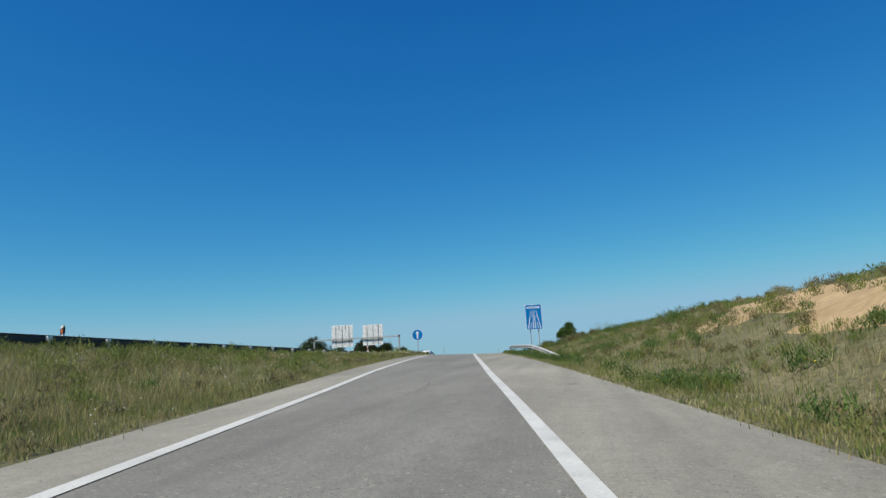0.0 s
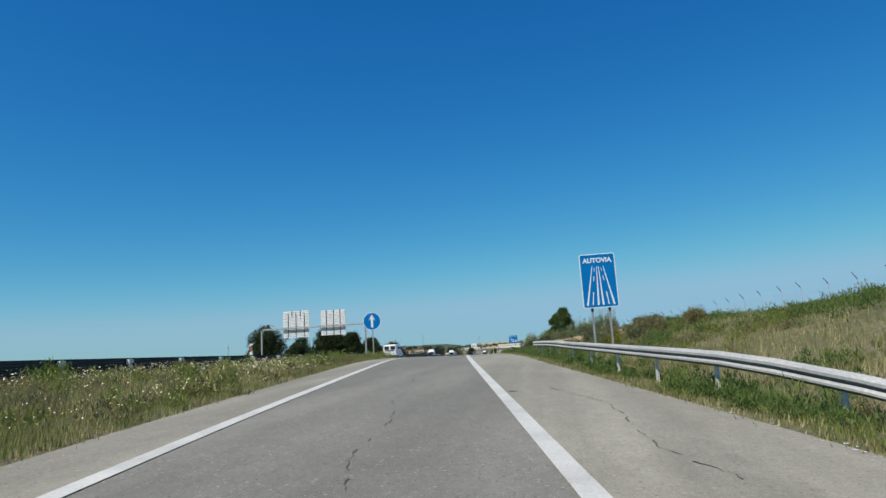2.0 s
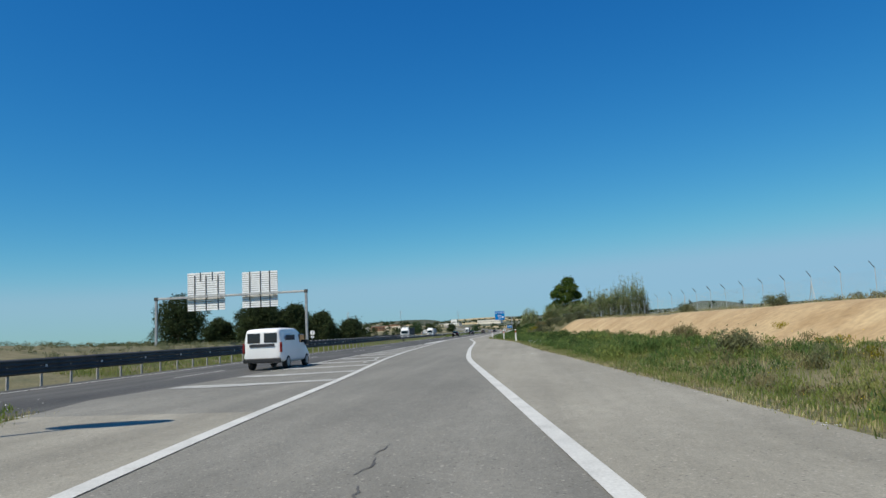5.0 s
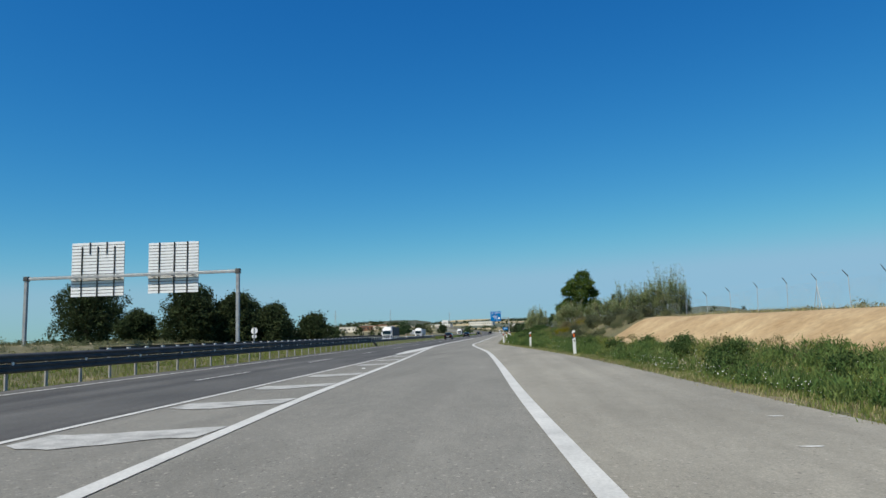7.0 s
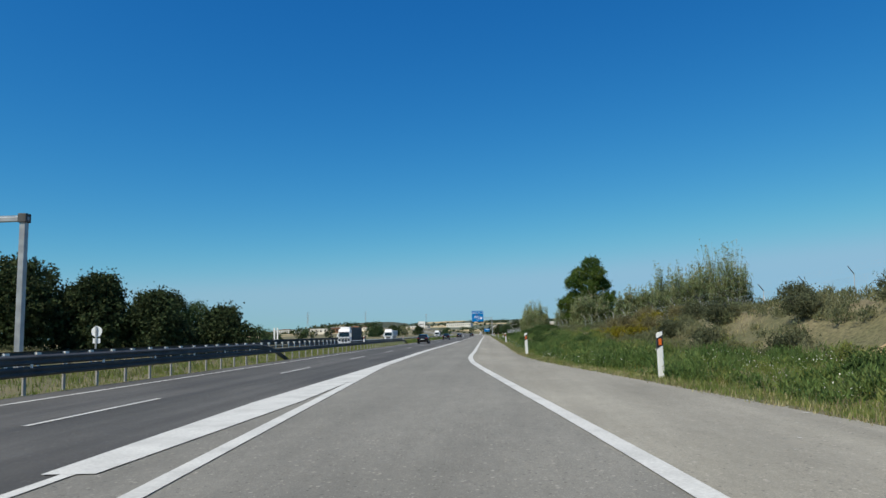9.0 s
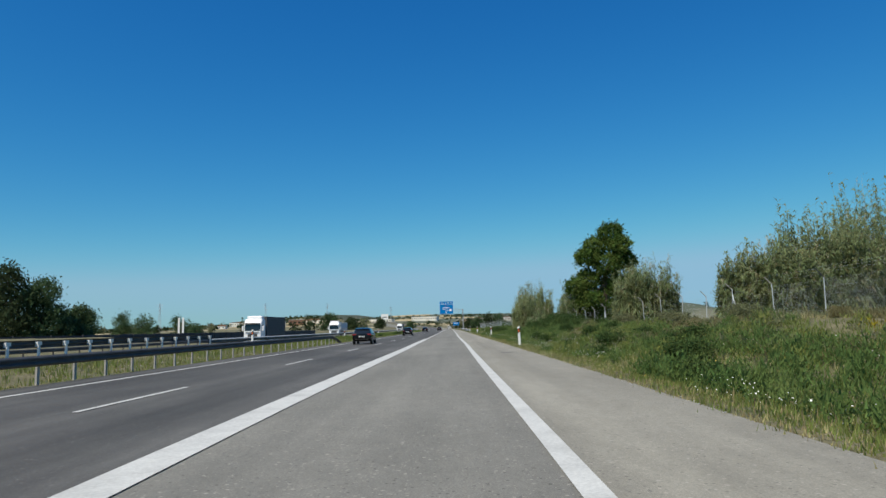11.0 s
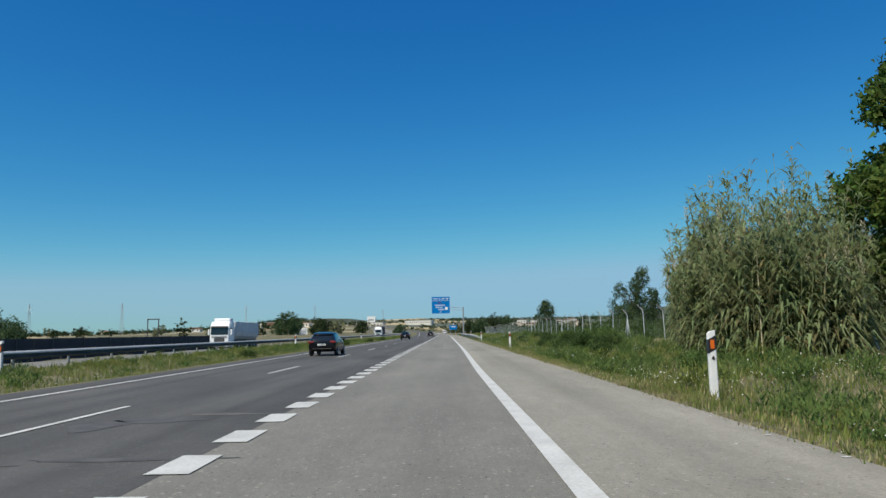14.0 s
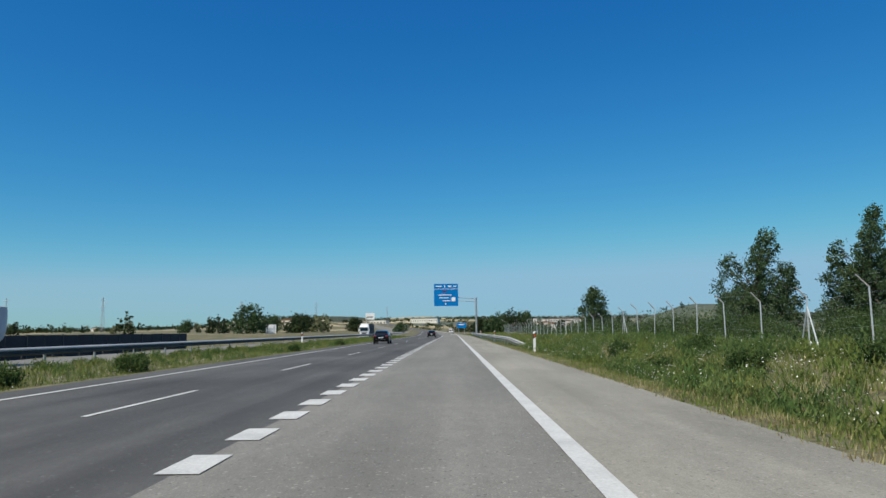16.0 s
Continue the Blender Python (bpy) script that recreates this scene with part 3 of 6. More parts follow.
def plate(bm, pts, y0, y1):
    """A flat outline in x and z, given depth from y0 to y1."""
    f = [bm.verts.new((x, y0, z)) for x, z in pts]
    k = [bm.verts.new((x, y1, z)) for x, z in pts]
    n = len(pts)
    bm.faces.new(f)
    bm.faces.new(k[::-1])
    for i in range(n):
        bm.faces.new((f[i], k[i], k[(i + 1) % n], f[(i + 1) % n]))
    bmesh.ops.recalc_face_normals(bm, faces=bm.faces)
    return bm


def rounded(w, h, r, cx=0.0, cz=0.0, steps=4):
    pts = []
    for sx, sz, a0 in ((1, 1, 0), (-1, 1, 90), (-1, -1, 180), (1, -1, 270)):
        for i in range(steps + 1):
            a = radians(a0 + 90 * i / steps)
            pts.append((cx + sx * (w / 2 - r) + r * math.cos(a), cz + sz * (h / 2 - r) + r * math.sin(a)))
    return pts


def sweep(bm, profile, path):
    """Sweeps an outline (across, up) along a list of (place, across-direction)."""
    rings = []
    for p, side in path:
        p, side = Vector(p), Vector(side)
        rings.append([bm.verts.new(p + side * u + Vector((0, 0, v))) for u, v in profile])
    n = len(profile)
    for a, b in zip(rings, rings[1:]):
        for i in range(n):
            bm.faces.new((a[i], a[(i + 1) % n], b[(i + 1) % n], b[i]))
    bm.faces.new(rings[0])
    bm.faces.new(rings[-1][::-1])
    bmesh.ops.recalc_face_normals(bm, faces=bm.faces)
    return bm


def main_z(x, y):
    return float(level_main(y))


def ground_right(x, y):
    return right_land(x - float(pave_right(y)), y)


def ground_left(x, y):
    return left_land(float(main_left(y)) - x, y)


# ---- crash barriers ----
W_FRONT = [(0.0, 0.0), (0.035, 0.02), (0.08, 0.055), (0.08, 0.095), (0.03, 0.135), (0.03, 0.175), (0.08, 0.215), (0.08, 0.255), (0.035, 0.29), (0.0, 0.31)]
W_BEAM = W_FRONT + [(u - 0.012, v) for u, v in W_FRONT[::-1]]


def barrier(name, line, level, y0, y1, label, face=1, step=4.0, top=0.75, dip0=0.0, dip1=0.0, low=False, beam=M_STEEL, post=M_STEEL, flare0=0.0, block=True, reflectors=False, studs=False, crown=False, slim=1.0, double=False):
    """A steel crash barrier along the road: face=1 shows its front to the right, -1 to the left."""
    holder = thing(name, (0, 0, 0), label, "crash barrier")
    ys = list(np.arange(y0, y1, 2.0)) + [y1]

    def spot(y):
        x = float(line(y))
        dx = float(line(y + 1.0)) - x
        side = Vector((1, -dx, 0)).normalized() * face
        drop = 0.0
        if dip0 and y < y0 + dip0:
            drop = (1 - (y - y0) / dip0) ** 2
        if dip1 and y > y1 - dip1:
            drop = (1 - (y1 - y) / dip1) ** 2
        return x + drop * flare0, y, float(level(x, y)) - drop * (top - 0.02), side, drop

    path = []
    for y in ys:
        x, yy, z, side, drop = spot(y)
        path.append(((x, yy, z + top - 0.31), side))
    part("beam", sweep(bmesh.new(), W_BEAM, path), beam, holder, smooth=False)
    if double:
        part("lower_beam", sweep(bmesh.new(), W_BEAM, [((p[0], p[1], p[2] - 0.29), d) for p, d in path]), beam, holder)
    # pale strips paint sunlight onto the beam's upward-facing ridges
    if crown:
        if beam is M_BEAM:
            part("lower_edge", sweep(bmesh.new(), [(0.084, 0.062), (0.086, 0.098), (0.040, 0.136), (0.030, 0.130), (0.076, 0.092), (0.076, 0.062)], path), M_BEAM_LIT, holder, "lower ridge of the beam, coloured as sunlit")
        part("upper_edge", sweep(bmesh.new(), [(0.084, 0.205), (0.086, 0.255), (0.038, 0.296), (-0.012, 0.318), (-0.012, 0.300), (0.030, 0.284), (0.074, 0.250), (0.074, 0.205)], path), M_BEAM_LIT, holder, "upper edge of the beam, coloured as sunlit")
    if low:
        path = [((p[0], p[1], p[2] - 0.17), s) for p, s in path]
        part("lower_rail", sweep(bmesh.new(), [(0.0, 0.0), (0.05, 0.01), (0.05, 0.11), (0.0, 0.12)], path), beam, holder)
    first = None
    firstb = None
    firstr = None
    for i, y in enumerate(np.arange(y0 + 0.6, y1, step)):
        x, yy, z, side, drop = spot(float(y))
        m = Matrix.Translation((x, yy, z)) @ Matrix.Rotation(math.atan2(side.y, side.x), 4, "Z")
        if drop > 0.6:
            continue
        if first is None:
            b = bmesh.new()
            box(b, (-0.13, 0, (top - 0.9) / 2), (0.055 * slim, 0.13 * slim, top + 0.72))
            first = part("post", b, post, holder)
            first.matrix_local = m
        else:
            again(first, m, holder)
        if studs and i % 2 == 0:
            b = bmesh.new()
            box(b, (0.10, 0, top - 0.33), (0.05, 0.07, 0.11))
            part("stud", b, M_WHITE, holder, "small pale reflector").matrix_local = m
        if block:
            if firstb is None:
                b = bmesh.new()
                box(b, (-0.055, 0, top - 0.15), (0.10, 0.16, 0.20))
                box(b, (-0.16, 0, top - 0.12), (0.02, 0.30, 0.15))
                firstb = part("spacer", b, M_WHITE if reflectors else post, holder)
                firstb.matrix_local = m
            else:
                again(firstb, m, holder)
    return holder


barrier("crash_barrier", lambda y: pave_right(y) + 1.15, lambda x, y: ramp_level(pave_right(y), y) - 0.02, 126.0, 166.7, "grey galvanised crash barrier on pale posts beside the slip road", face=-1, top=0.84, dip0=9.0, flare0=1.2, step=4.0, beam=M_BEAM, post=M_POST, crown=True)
barrier("crash_barrier", lambda y: edge_main(y) + 2.15, main_z, 40.0, 178.0, "dark crash barrier seen from its shaded back, above a grassy slope", face=-1, top=0.80, dip1=8.0, beam=M_STEEL_DARK, post=M_STEEL, reflectors=True, double=True)
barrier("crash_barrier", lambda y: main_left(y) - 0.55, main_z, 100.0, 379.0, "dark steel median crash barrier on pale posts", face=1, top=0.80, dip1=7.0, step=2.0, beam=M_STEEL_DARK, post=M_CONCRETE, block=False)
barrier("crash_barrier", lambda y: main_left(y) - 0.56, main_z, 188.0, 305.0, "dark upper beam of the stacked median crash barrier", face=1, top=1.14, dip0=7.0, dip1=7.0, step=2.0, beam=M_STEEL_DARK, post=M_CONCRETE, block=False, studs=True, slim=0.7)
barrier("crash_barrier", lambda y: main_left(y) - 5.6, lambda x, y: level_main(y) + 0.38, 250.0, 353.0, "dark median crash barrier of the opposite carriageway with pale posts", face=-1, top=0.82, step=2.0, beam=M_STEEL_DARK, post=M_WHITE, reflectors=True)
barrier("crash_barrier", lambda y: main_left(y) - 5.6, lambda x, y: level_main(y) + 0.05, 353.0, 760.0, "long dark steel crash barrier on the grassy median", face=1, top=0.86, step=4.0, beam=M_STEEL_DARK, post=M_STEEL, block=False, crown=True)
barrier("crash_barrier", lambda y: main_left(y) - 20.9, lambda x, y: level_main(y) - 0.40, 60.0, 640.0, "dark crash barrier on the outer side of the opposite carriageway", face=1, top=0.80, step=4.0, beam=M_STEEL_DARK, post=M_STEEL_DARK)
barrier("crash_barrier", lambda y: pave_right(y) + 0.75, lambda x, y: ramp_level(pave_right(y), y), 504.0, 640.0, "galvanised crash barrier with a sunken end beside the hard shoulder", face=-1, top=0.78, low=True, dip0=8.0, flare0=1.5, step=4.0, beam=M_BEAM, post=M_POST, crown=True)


# ---- lettering ----
def letters(text, size, mat, name="lettering"):
    cu = bpy.data.curves.new(name, "FONT")
    cu.body, cu.size, cu.align_x, cu.align_y, cu.extrude = text, size, "CENTER", "CENTER", 0.004
    cu.offset = 0.035 * size
    tmp = bpy.data.objects.new(name, cu)
    scene.collection.objects.link(tmp)
    me = bpy.data.meshes.new_from_object(tmp.evaluated_get(bpy.context.evaluated_depsgraph_get()))
    bpy.data.objects.remove(tmp)
    me.materials.clear()
    me.materials.append(mat)
    ob = new(name, me)
    return ob


# ---- delineator posts ----
def delineator(place, label, lean=(0, 0), tall=1.40, band=True):
    h = thing("delineator_post", place, label, "road post", "roadside delineator posts")
    h.matrix_basis = pose(*place, lean[0], lean[1], 0)
    w, d = 0.085, 0.055
    b = bmesh.new()
    plate(b, [(-w, -0.3), (w, -0.3), (w, tall), (-w * 0.2, tall - 0.02), (-w, tall - 0.07)], -d, d)
    bmesh.ops.bevel(b, geom=[e for e in b.edges if abs(e.verts[0].co.z - e.verts[1].co.z) > 0.5], offset=0.02, segments=2, affect="EDGES")
    part("body", b, M_WHITE, h)
    b = bmesh.new()
    plate(b, [(-w - 0.003, tall - 0.50), (w + 0.003, tall - 0.40), (w + 0.003, tall - 0.10), (-w - 0.003, tall - 0.20)], -d - 0.004, d + 0.004)
    dark = part("band", b, M_BLACK, h, "black slanting band")
    b = bmesh.new()
    plate(b, rounded(0.085, 0.19, 0.012, 0.0, tall - 0.30), -d - 0.010, -d - 0.005)
    part("reflector", b, M_AMBER, dark, "amber reflector")
    return h


for x, y, lean in ((7.80, 255.2, -1.0), (6.0, 277.5, 0.5), (3.47, 301.0, -1.5), (3.68, 353.1, -2.5), (4.50, 401.6, 0.0), (4.32, 447.5, -1.0), (3.95, 490.3, 0.0), (4.0, 535.0, 0.0), (4.0, 580.0, 0.0)):
    z = ground_right(x, y) if y < 290 else -0.08
    post = delineator((x, y, z), "white roadside post with a black band and amber reflector" if y < 500 else "white far roadside post with a black band", lean=(0, lean))
    if y == 401.6:
        t = letters("4", 0.13, M_BLACK, "number")
        t.parent = post
        t.matrix_local = Matrix.Translation((0.0, -0.062, 0.80)) @ Matrix.Rotation(radians(90), 4, "X")
    elif y == 255.2:
        part("marking_bar", box(bmesh.new(), (0, -0.058, 0.80), (0.06, 0.008, 0.10)), M_STEEL_DARK, post, "small dark mark")
for x, y in ((-1.5, 107.5), (-0.65, 157.0)):
    delineator((x, y, float(level_main(y)) + 0.02), "white post with a black band behind the dark barrier", tall=1.45)
for y in (362.0, 412.0, 462.0, 520.0):
    x = float(main_left(y)) - 5.2
    delineator((x, y, ground_left(x, y)), "small white post with a black band on the median", tall=1.25)


# ---- signs ----
def motorway_sign():
    x, y, z0 = 18.91, 155.6, ground_right(18.9, 155.6)
    h = thing("motorway_sign", (x, y, z0), "blue motorway start sign on two posts above the barrier", "road sign")
    low, top = 1.87 - z0, 4.68 - z0
    wid, hei, mid = 1.82, top - low, (top + low) / 2
    b = bmesh.new()
    plate(b, rounded(wid, hei, 0.11, 0, mid), 0.0, 0.03)
    rim = part("rim", b, M_SIGNWHITE, h, "pale border")
    b = bmesh.new()
    plate(b, rounded(wid - 0.09, hei - 0.09, 0.08, 0, mid), -0.006, -0.001)
    part("panel", b, M_BLUE, h)
    t = letters("AUTOVIA", 0.345, M_SIGNWHITE)
    t.parent = h
    t.matrix_local = Matrix.Translation((0, -0.012, top - 0.36)) @ Matrix.Rotation(radians(90), 4, "X") @ Matrix.Diagonal((0.98, 1, 1, 1))
    zt, zb = top - 0.66, low + 0.14
    for x0, x1, w0, w1, cuts in ((-0.28, -0.68, 0.030, 0.10, None), (-0.045, -0.125, 0.025, 0.10, None), (0.045, 0.125, 0.025, 0.10, None), (0.28, 0.68, 0.030, 0.10, None),
                                 (-0.165, -0.41, 0.02, 0.06, ((0.04, 0.14), (0.25, 0.38), (0.66, 0.99))), (0.165, 0.41, 0.02, 0.06, ((0.04, 0.14), (0.25, 0.38), (0.66, 0.99)))):
        for s0, s1 in cuts or ((0.0, 1.0),):
            q = []
            for s, sg in ((s0, -1), (s0, 1), (s1, 1), (s1, -1)):
                q.append((x0 + (x1 - x0) * s + sg * (w0 + (w1 - w0) * s) / 2, zt + (zb - zt) * s))
            b = bmesh.new()
            plate(b, q, -0.014, -0.007)
            part("lane_mark", b, M_SIGNWHITE, h)
    for dx in (-0.47, 0.41):
        b = bmesh.new()
        box(b, (dx, 0.09, (top - 0.3) / 2 - 0.2), (0.10, 0.06, top - 0.3 + 0.4), bevel=0.006)
        leg = part("post", b, M_STEEL, h)
        b = bmesh.new()
        box(b, (dx, 0.045, low - 0.10), (0.13, 0.02, 0.16))
        part("clamp", b, M_BLACK, leg)
    h.matrix_basis = pose(x, y, z0, 0, -0.6, 2)


def arrow_sign():
    x, y, zc = -0.68, 186.4, 3.78
    z0 = gore_land(0.5, x, y)
    h = thing("arrow_sign", (x, y, z0), "round blue sign with a white arrow on a steel post", "road sign")
    c, r = zc - z0, 0.88
    b = bmesh.new()
    plate(b, [(r * math.cos(a), c + r * math.sin(a)) for a in np.linspace(0, 2 * math.pi, 49)[:-1]], 0.0, 0.025)
    part("rim", b, M_SIGNWHITE, h, "white rim")
    b = bmesh.new()
    r2 = r - 0.055
    plate(b, [(r2 * math.cos(a), c + r2 * math.sin(a)) for a in np.linspace(0, 2 * math.pi, 49)[:-1]], -0.006, -0.001)
    part("disc", b, M_BLUE, h)
    b = bmesh.new()
    plate(b, [(0.0, c + 0.64), (0.33, c + 0.12), (0.115, c + 0.20), (0.105, c - 0.62), (-0.105, c - 0.62), (-0.115, c + 0.20), (-0.33, c + 0.12)], -0.014, -0.007)
    part("arrow", b, M_SIGNWHITE, h, "white upward arrow")
    b = bmesh.new()
    box(b, (0.02, 0.075, (c + 0.3) / 2 - 0.2), (0.11, 0.08, c + 0.3 + 0.4), bevel=0.008)
    leg = part("post", b, M_STEEL, h)
    for dz in (-0.35, 0.3):
        b = bmesh.new()
        box(b, (0.02, 0.035, c + dz), (0.2, 0.02, 0.05))
        part("clamp", b, M_STEEL, leg)
    h.matrix_basis = pose(x, y, z0, 0, -0.5, 8)


def sign_gantry():
    """Two big panels on a beam over the opposite carriageway, seen from behind."""
    xl, xr, y = -60.0, -30.7, 302.0
    zl, zr, zb = ground_left(xl, y), ground_left(xr, y), 10.2
    h = thing("sign_gantry", (0, y, 0), "steel sign gantry with two ribbed panels seen from behind", "sign gantry")
    for x, z, r in ((xl, zl, 0.21), (xr, zr, 0.21)):
        b = bmesh.new()
        box(b, (x, 0, (zb + z) / 2), (2 * r, 2 * r, zb - z + 0.5), bevel=0.04)
        leg = part("post", b, M_STEEL, h)
        b = bmesh.new()
        box(b, (x, 0, zb + 0.05), (2 * r + 0.18, 2 * r + 0.18, 0.62), bevel=0.03)
        part("bracket", b, M_STEEL_DARK, leg, "dark bolted bracket")
    b = bmesh.new()
    box(b, ((xl + xr) / 2, 0, zb), (xr - xl + 0.6, 0.3, 0.34), bevel=0.04)
    box(b, ((xl + xr) / 2, 0.0, zb + 0.24), (xr - xl, 0.08, 0.06))
    part("beam", b, M_STEEL, h)
    for x0, x1, z0, z1, ribs in ((-54.0, -46.6, 7.6, 14.9, ((0.20, 0.0, 0.92), (0.50, 0.0, 0.92), (0.82, 0.0, 0.92), (0.35, 0.78, 1.0), (0.67, 0.78, 1.0))), (-43.2, -36.3, 7.7, 14.5, ((0.22, 0.0, 1.0), (0.52, 0.0, 1.0), (0.78, 0.0, 1.0)))):
        n = 17
        panel = part("panel", box(bmesh.new(), ((x0 + x1) / 2, 0.55, (z0 + z1) / 2), (x1 - x0, 0.05, z1 - z0 - 0.1)), M_STEEL_DARK, h)
        first = None
        step = (z1 - z0) / n
        for i in range(n):
            if first is None:
                b = bmesh.new()
                box(b, (0, 0, 0), (x1 - x0, 0.05, step * 0.80), bevel=0.012)
                first = part("slat", b, M_SIGNBACK, panel)
                first.matrix_local = Matrix.Translation(((x0 + x1) / 2, 0.49, z0 + step * 0.5))
            else:
                again(first, Matrix.Translation(((x0 + x1) / 2, 0.49, z0 + step * (i + 0.5))), panel)
        for u, low, high in ribs:
            b = bmesh.new()
            box(b, (x0 + (x1 - x0) * u, 0.40, z0 + (z1 - z0) * (low + high) / 2), (0.13, 0.10, (z1 - z0) * (high - low)))
            part("rib", b, M_BLACK, panel, "dark upright rib")
        # added plate, deep enough to drop a band of shadow on the panel
        b = bmesh.new()
        box(b, ((x0 + x1) / 2, 0.12, zb - 0.30), (x1 - x0 - 0.2, 0.46, 0.07), bevel=0.01)
        part("shade_plate", b, M_STEEL, panel, "thin plate added below the beam to shade the panel")
        for u in (0.1, 0.5, 0.9):
            part("hanger", box(bmesh.new(), (x0 + (x1 - x0) * u, 0.30, zb), (0.22, 0.34, 0.44), bevel=0.02), M_STEEL_DARK, panel)
    h.matrix_basis = pose(0, y, 0)


def direction_sign():
    """The big blue panel on an arm over the merging lane; its small writing cannot be read."""
    y, px = 615.0, 4.4
    z0 = ground_right(px, y)
    h = thing("direction_sign", (0, y, 0), "large blue overhead direction sign on a cantilever mast", "road sign")
    x0, x1, za, zb = -5.92, 0.0, 7.4, 12.86
    b = bmesh.new()
    plate(b, rounded(x1 - x0, zb - za, 0.12, (x0 + x1) / 2, (za + zb) / 2), 0, 0.08)
    part("panel", b, M_BLUE, h)
    b = bmesh.new()
    box(b, ((x0 + x1) / 2, -0.01, zb - 1.28), (x1 - x0 - 0.1, 0.02, 0.09))
    part("divider", b, M_WHITE, h)
    rows = ((-5.5, zb - 0.62, 1.5, 0.20), (-3.4, zb - 0.62, 0.20, 0.6), (-2.5, zb - 0.62, 0.8, 0.34), (-1.2, zb - 0.62, 0.8, 0.20), (-4.9, zb - 2.75, 3.4, 0.19), (-4.7, zb - 3.45, 2.4, 0.19), (-3.8, zb - 4.2, 1.9, 0.19), (-3.25, zb - 4.95, 0.35, 0.30))
    for x, z, w, t in rows:
        b = bmesh.new()
        box(b, (x + w / 2, -0.01, z), (w, 0.02, t), bevel=0.008)
        part("writing_bar", b, M_WHITE, h)
    b = bmesh.new()
    box(b, (-3.3, -0.01, zb - 1.95), (1.1, 0.02, 0.28))
    part("route_patch", b, M_RED, h, "red route patch")
    b = bmesh.new()
    box(b, (-1.15, -0.01, zb - 3.85), (0.95, 0.02, 0.95), bevel=0.008)
    part("symbol_patch", b, M_WHITE, h)
    b = bmesh.new()
    rod(b, (px, 0.4, z0 - 0.4), (px, 0.4, 9.4), 0.26, 0.2, 12)
    part("mast", b, M_STEEL, h)
    b = bmesh.new()
    rod(b, (px, 0.4, 9.1), (x0 + 0.6, 0.4, 9.9), 0.09, 0.07, 10)
    rod(b, (px, 0.4, 8.4), (x0 + 1.6, 0.4, 8.9), 0.07, 0.06, 10)
    part("arm", b, M_STEEL, h)


def small_blue_sign():
    y, x = 700.0, -0.5 + 2.3
    z0 = ground_right(x, y)
    h = thing("blue_sign", (x, y, z0), "small blue roadside sign beyond the mast", "road sign")
    part("panel", plate(bmesh.new(), rounded(3.4, 1.9, 0.1, 0, 3.3), 0, 0.05), M_BLUE, h)
    part("writing_bar", box(bmesh.new(), (0, -0.012, 3.6), (2.0, 0.02, 0.3)), M_WHITE, h)
    for dx in (-1.0, 1.0):
        part("post", box(bmesh.new(), (dx, 0.1, 1.6), (0.12, 0.1, 3.6)), M_STEEL, h)


def back_sign(x, y, w, z0, z1, label, round_head=False):
    g = ground_left(x, y)
    h = thing("roadside_sign", (x, y, g), label, "road sign")
    if round_head:
        b = bmesh.new()
        c = z1 - g - w / 2
        plate(b, [(w / 2 * math.cos(a), c + w / 2 * math.sin(a)) for a in np.linspace(0, 2 * math.pi, 25)[:-1]], 0, 0.03)
        part("disc", b, M_SIGNBACK, h)
        part("plate", box(bmesh.new(), (0, 0.015, c - w * 0.85), (w * 0.7, 0.03, w * 0.45)), M_SIGNBACK, h)
        legs = (0.0,)
    else:
        part("panel", box(bmesh.new(), (0, 0, (z0 + z1) / 2 - g), (w, 0.06, z1 - z0), bevel=0.01), M_SIGNBACK, h)
        part("rail", box(bmesh.new(), (0, -0.06, (z0 * 0.4 + z1 * 0.6) - g), (w, 0.06, 0.08)), M_STEEL, h)
        legs = (-w * 0.32, w * 0.32)
    for dx in legs:
        part("post", box(bmesh.new(), (dx, -0.08, (z1 - g) / 2 - 0.15), (0.14, 0.1, z1 - g + 0.2)), M_STEEL, h)


motorway_sign()
arrow_sign()
sign_gantry()
direction_sign()
small_blue_sign()
back_sign(-34.5, 318.0, 1.0, 2.0, 3.1, "round sign seen from behind near the pines", True)


def sign_frame(x, y, w, top):
    """An empty sign frame: two uprights and a top rail with nothing between."""
    g = ground_left(x, y)
    h = thing("empty_road_sign", (x, y, g), "empty dark steel road sign on two posts", "road sign")
    for dx in (-w / 2, w / 2):
        part("post", box(bmesh.new(), (dx, 0, (top - g) / 2 - 0.2), (0.17, 0.14, top - g + 0.4), bevel=0.01), M_STEEL_DARK, h)
    part("rail", box(bmesh.new(), (0, 0.12, top - g - 0.12), (w + 0.3, 0.10, 0.22), bevel=0.01), M_STEEL_DARK, h)


sign_frame(-60.7, 527.0, 2.2, 5.0)
back_sign(-57.0, 656.6, 3.2, 1.1, 3.8, "grey panel on two posts seen from behind")


def narrow_boards(x, y):
    g = ground_left(x, y)
    h = thing("marker_boards", (x, y, g), "two narrow white boards standing side by side", "road sign")
    for dx in (-0.45, 0.45):
        leg = part("board", box(bmesh.new(), (dx, 0, 2.9 - g), (0.42, 0.08, 3.6), bevel=0.02), M_WHITE, h)
        part("post", box(bmesh.new(), (dx, 0.07, 2.2 - g), (0.10, 0.06, 4.9)), M_STEEL, leg)


narrow_boards(-59.3, 453.3)


# ---- fence along the top of the bank ----
FENCE = curve([(60, 50.0), (150, 45.5), (217, 39.6), (286, 32.2), (315, 25.0), (340, 19.3), (372, 16.8), (405, 15.0), (450, 13.3), (700, 13.0)])


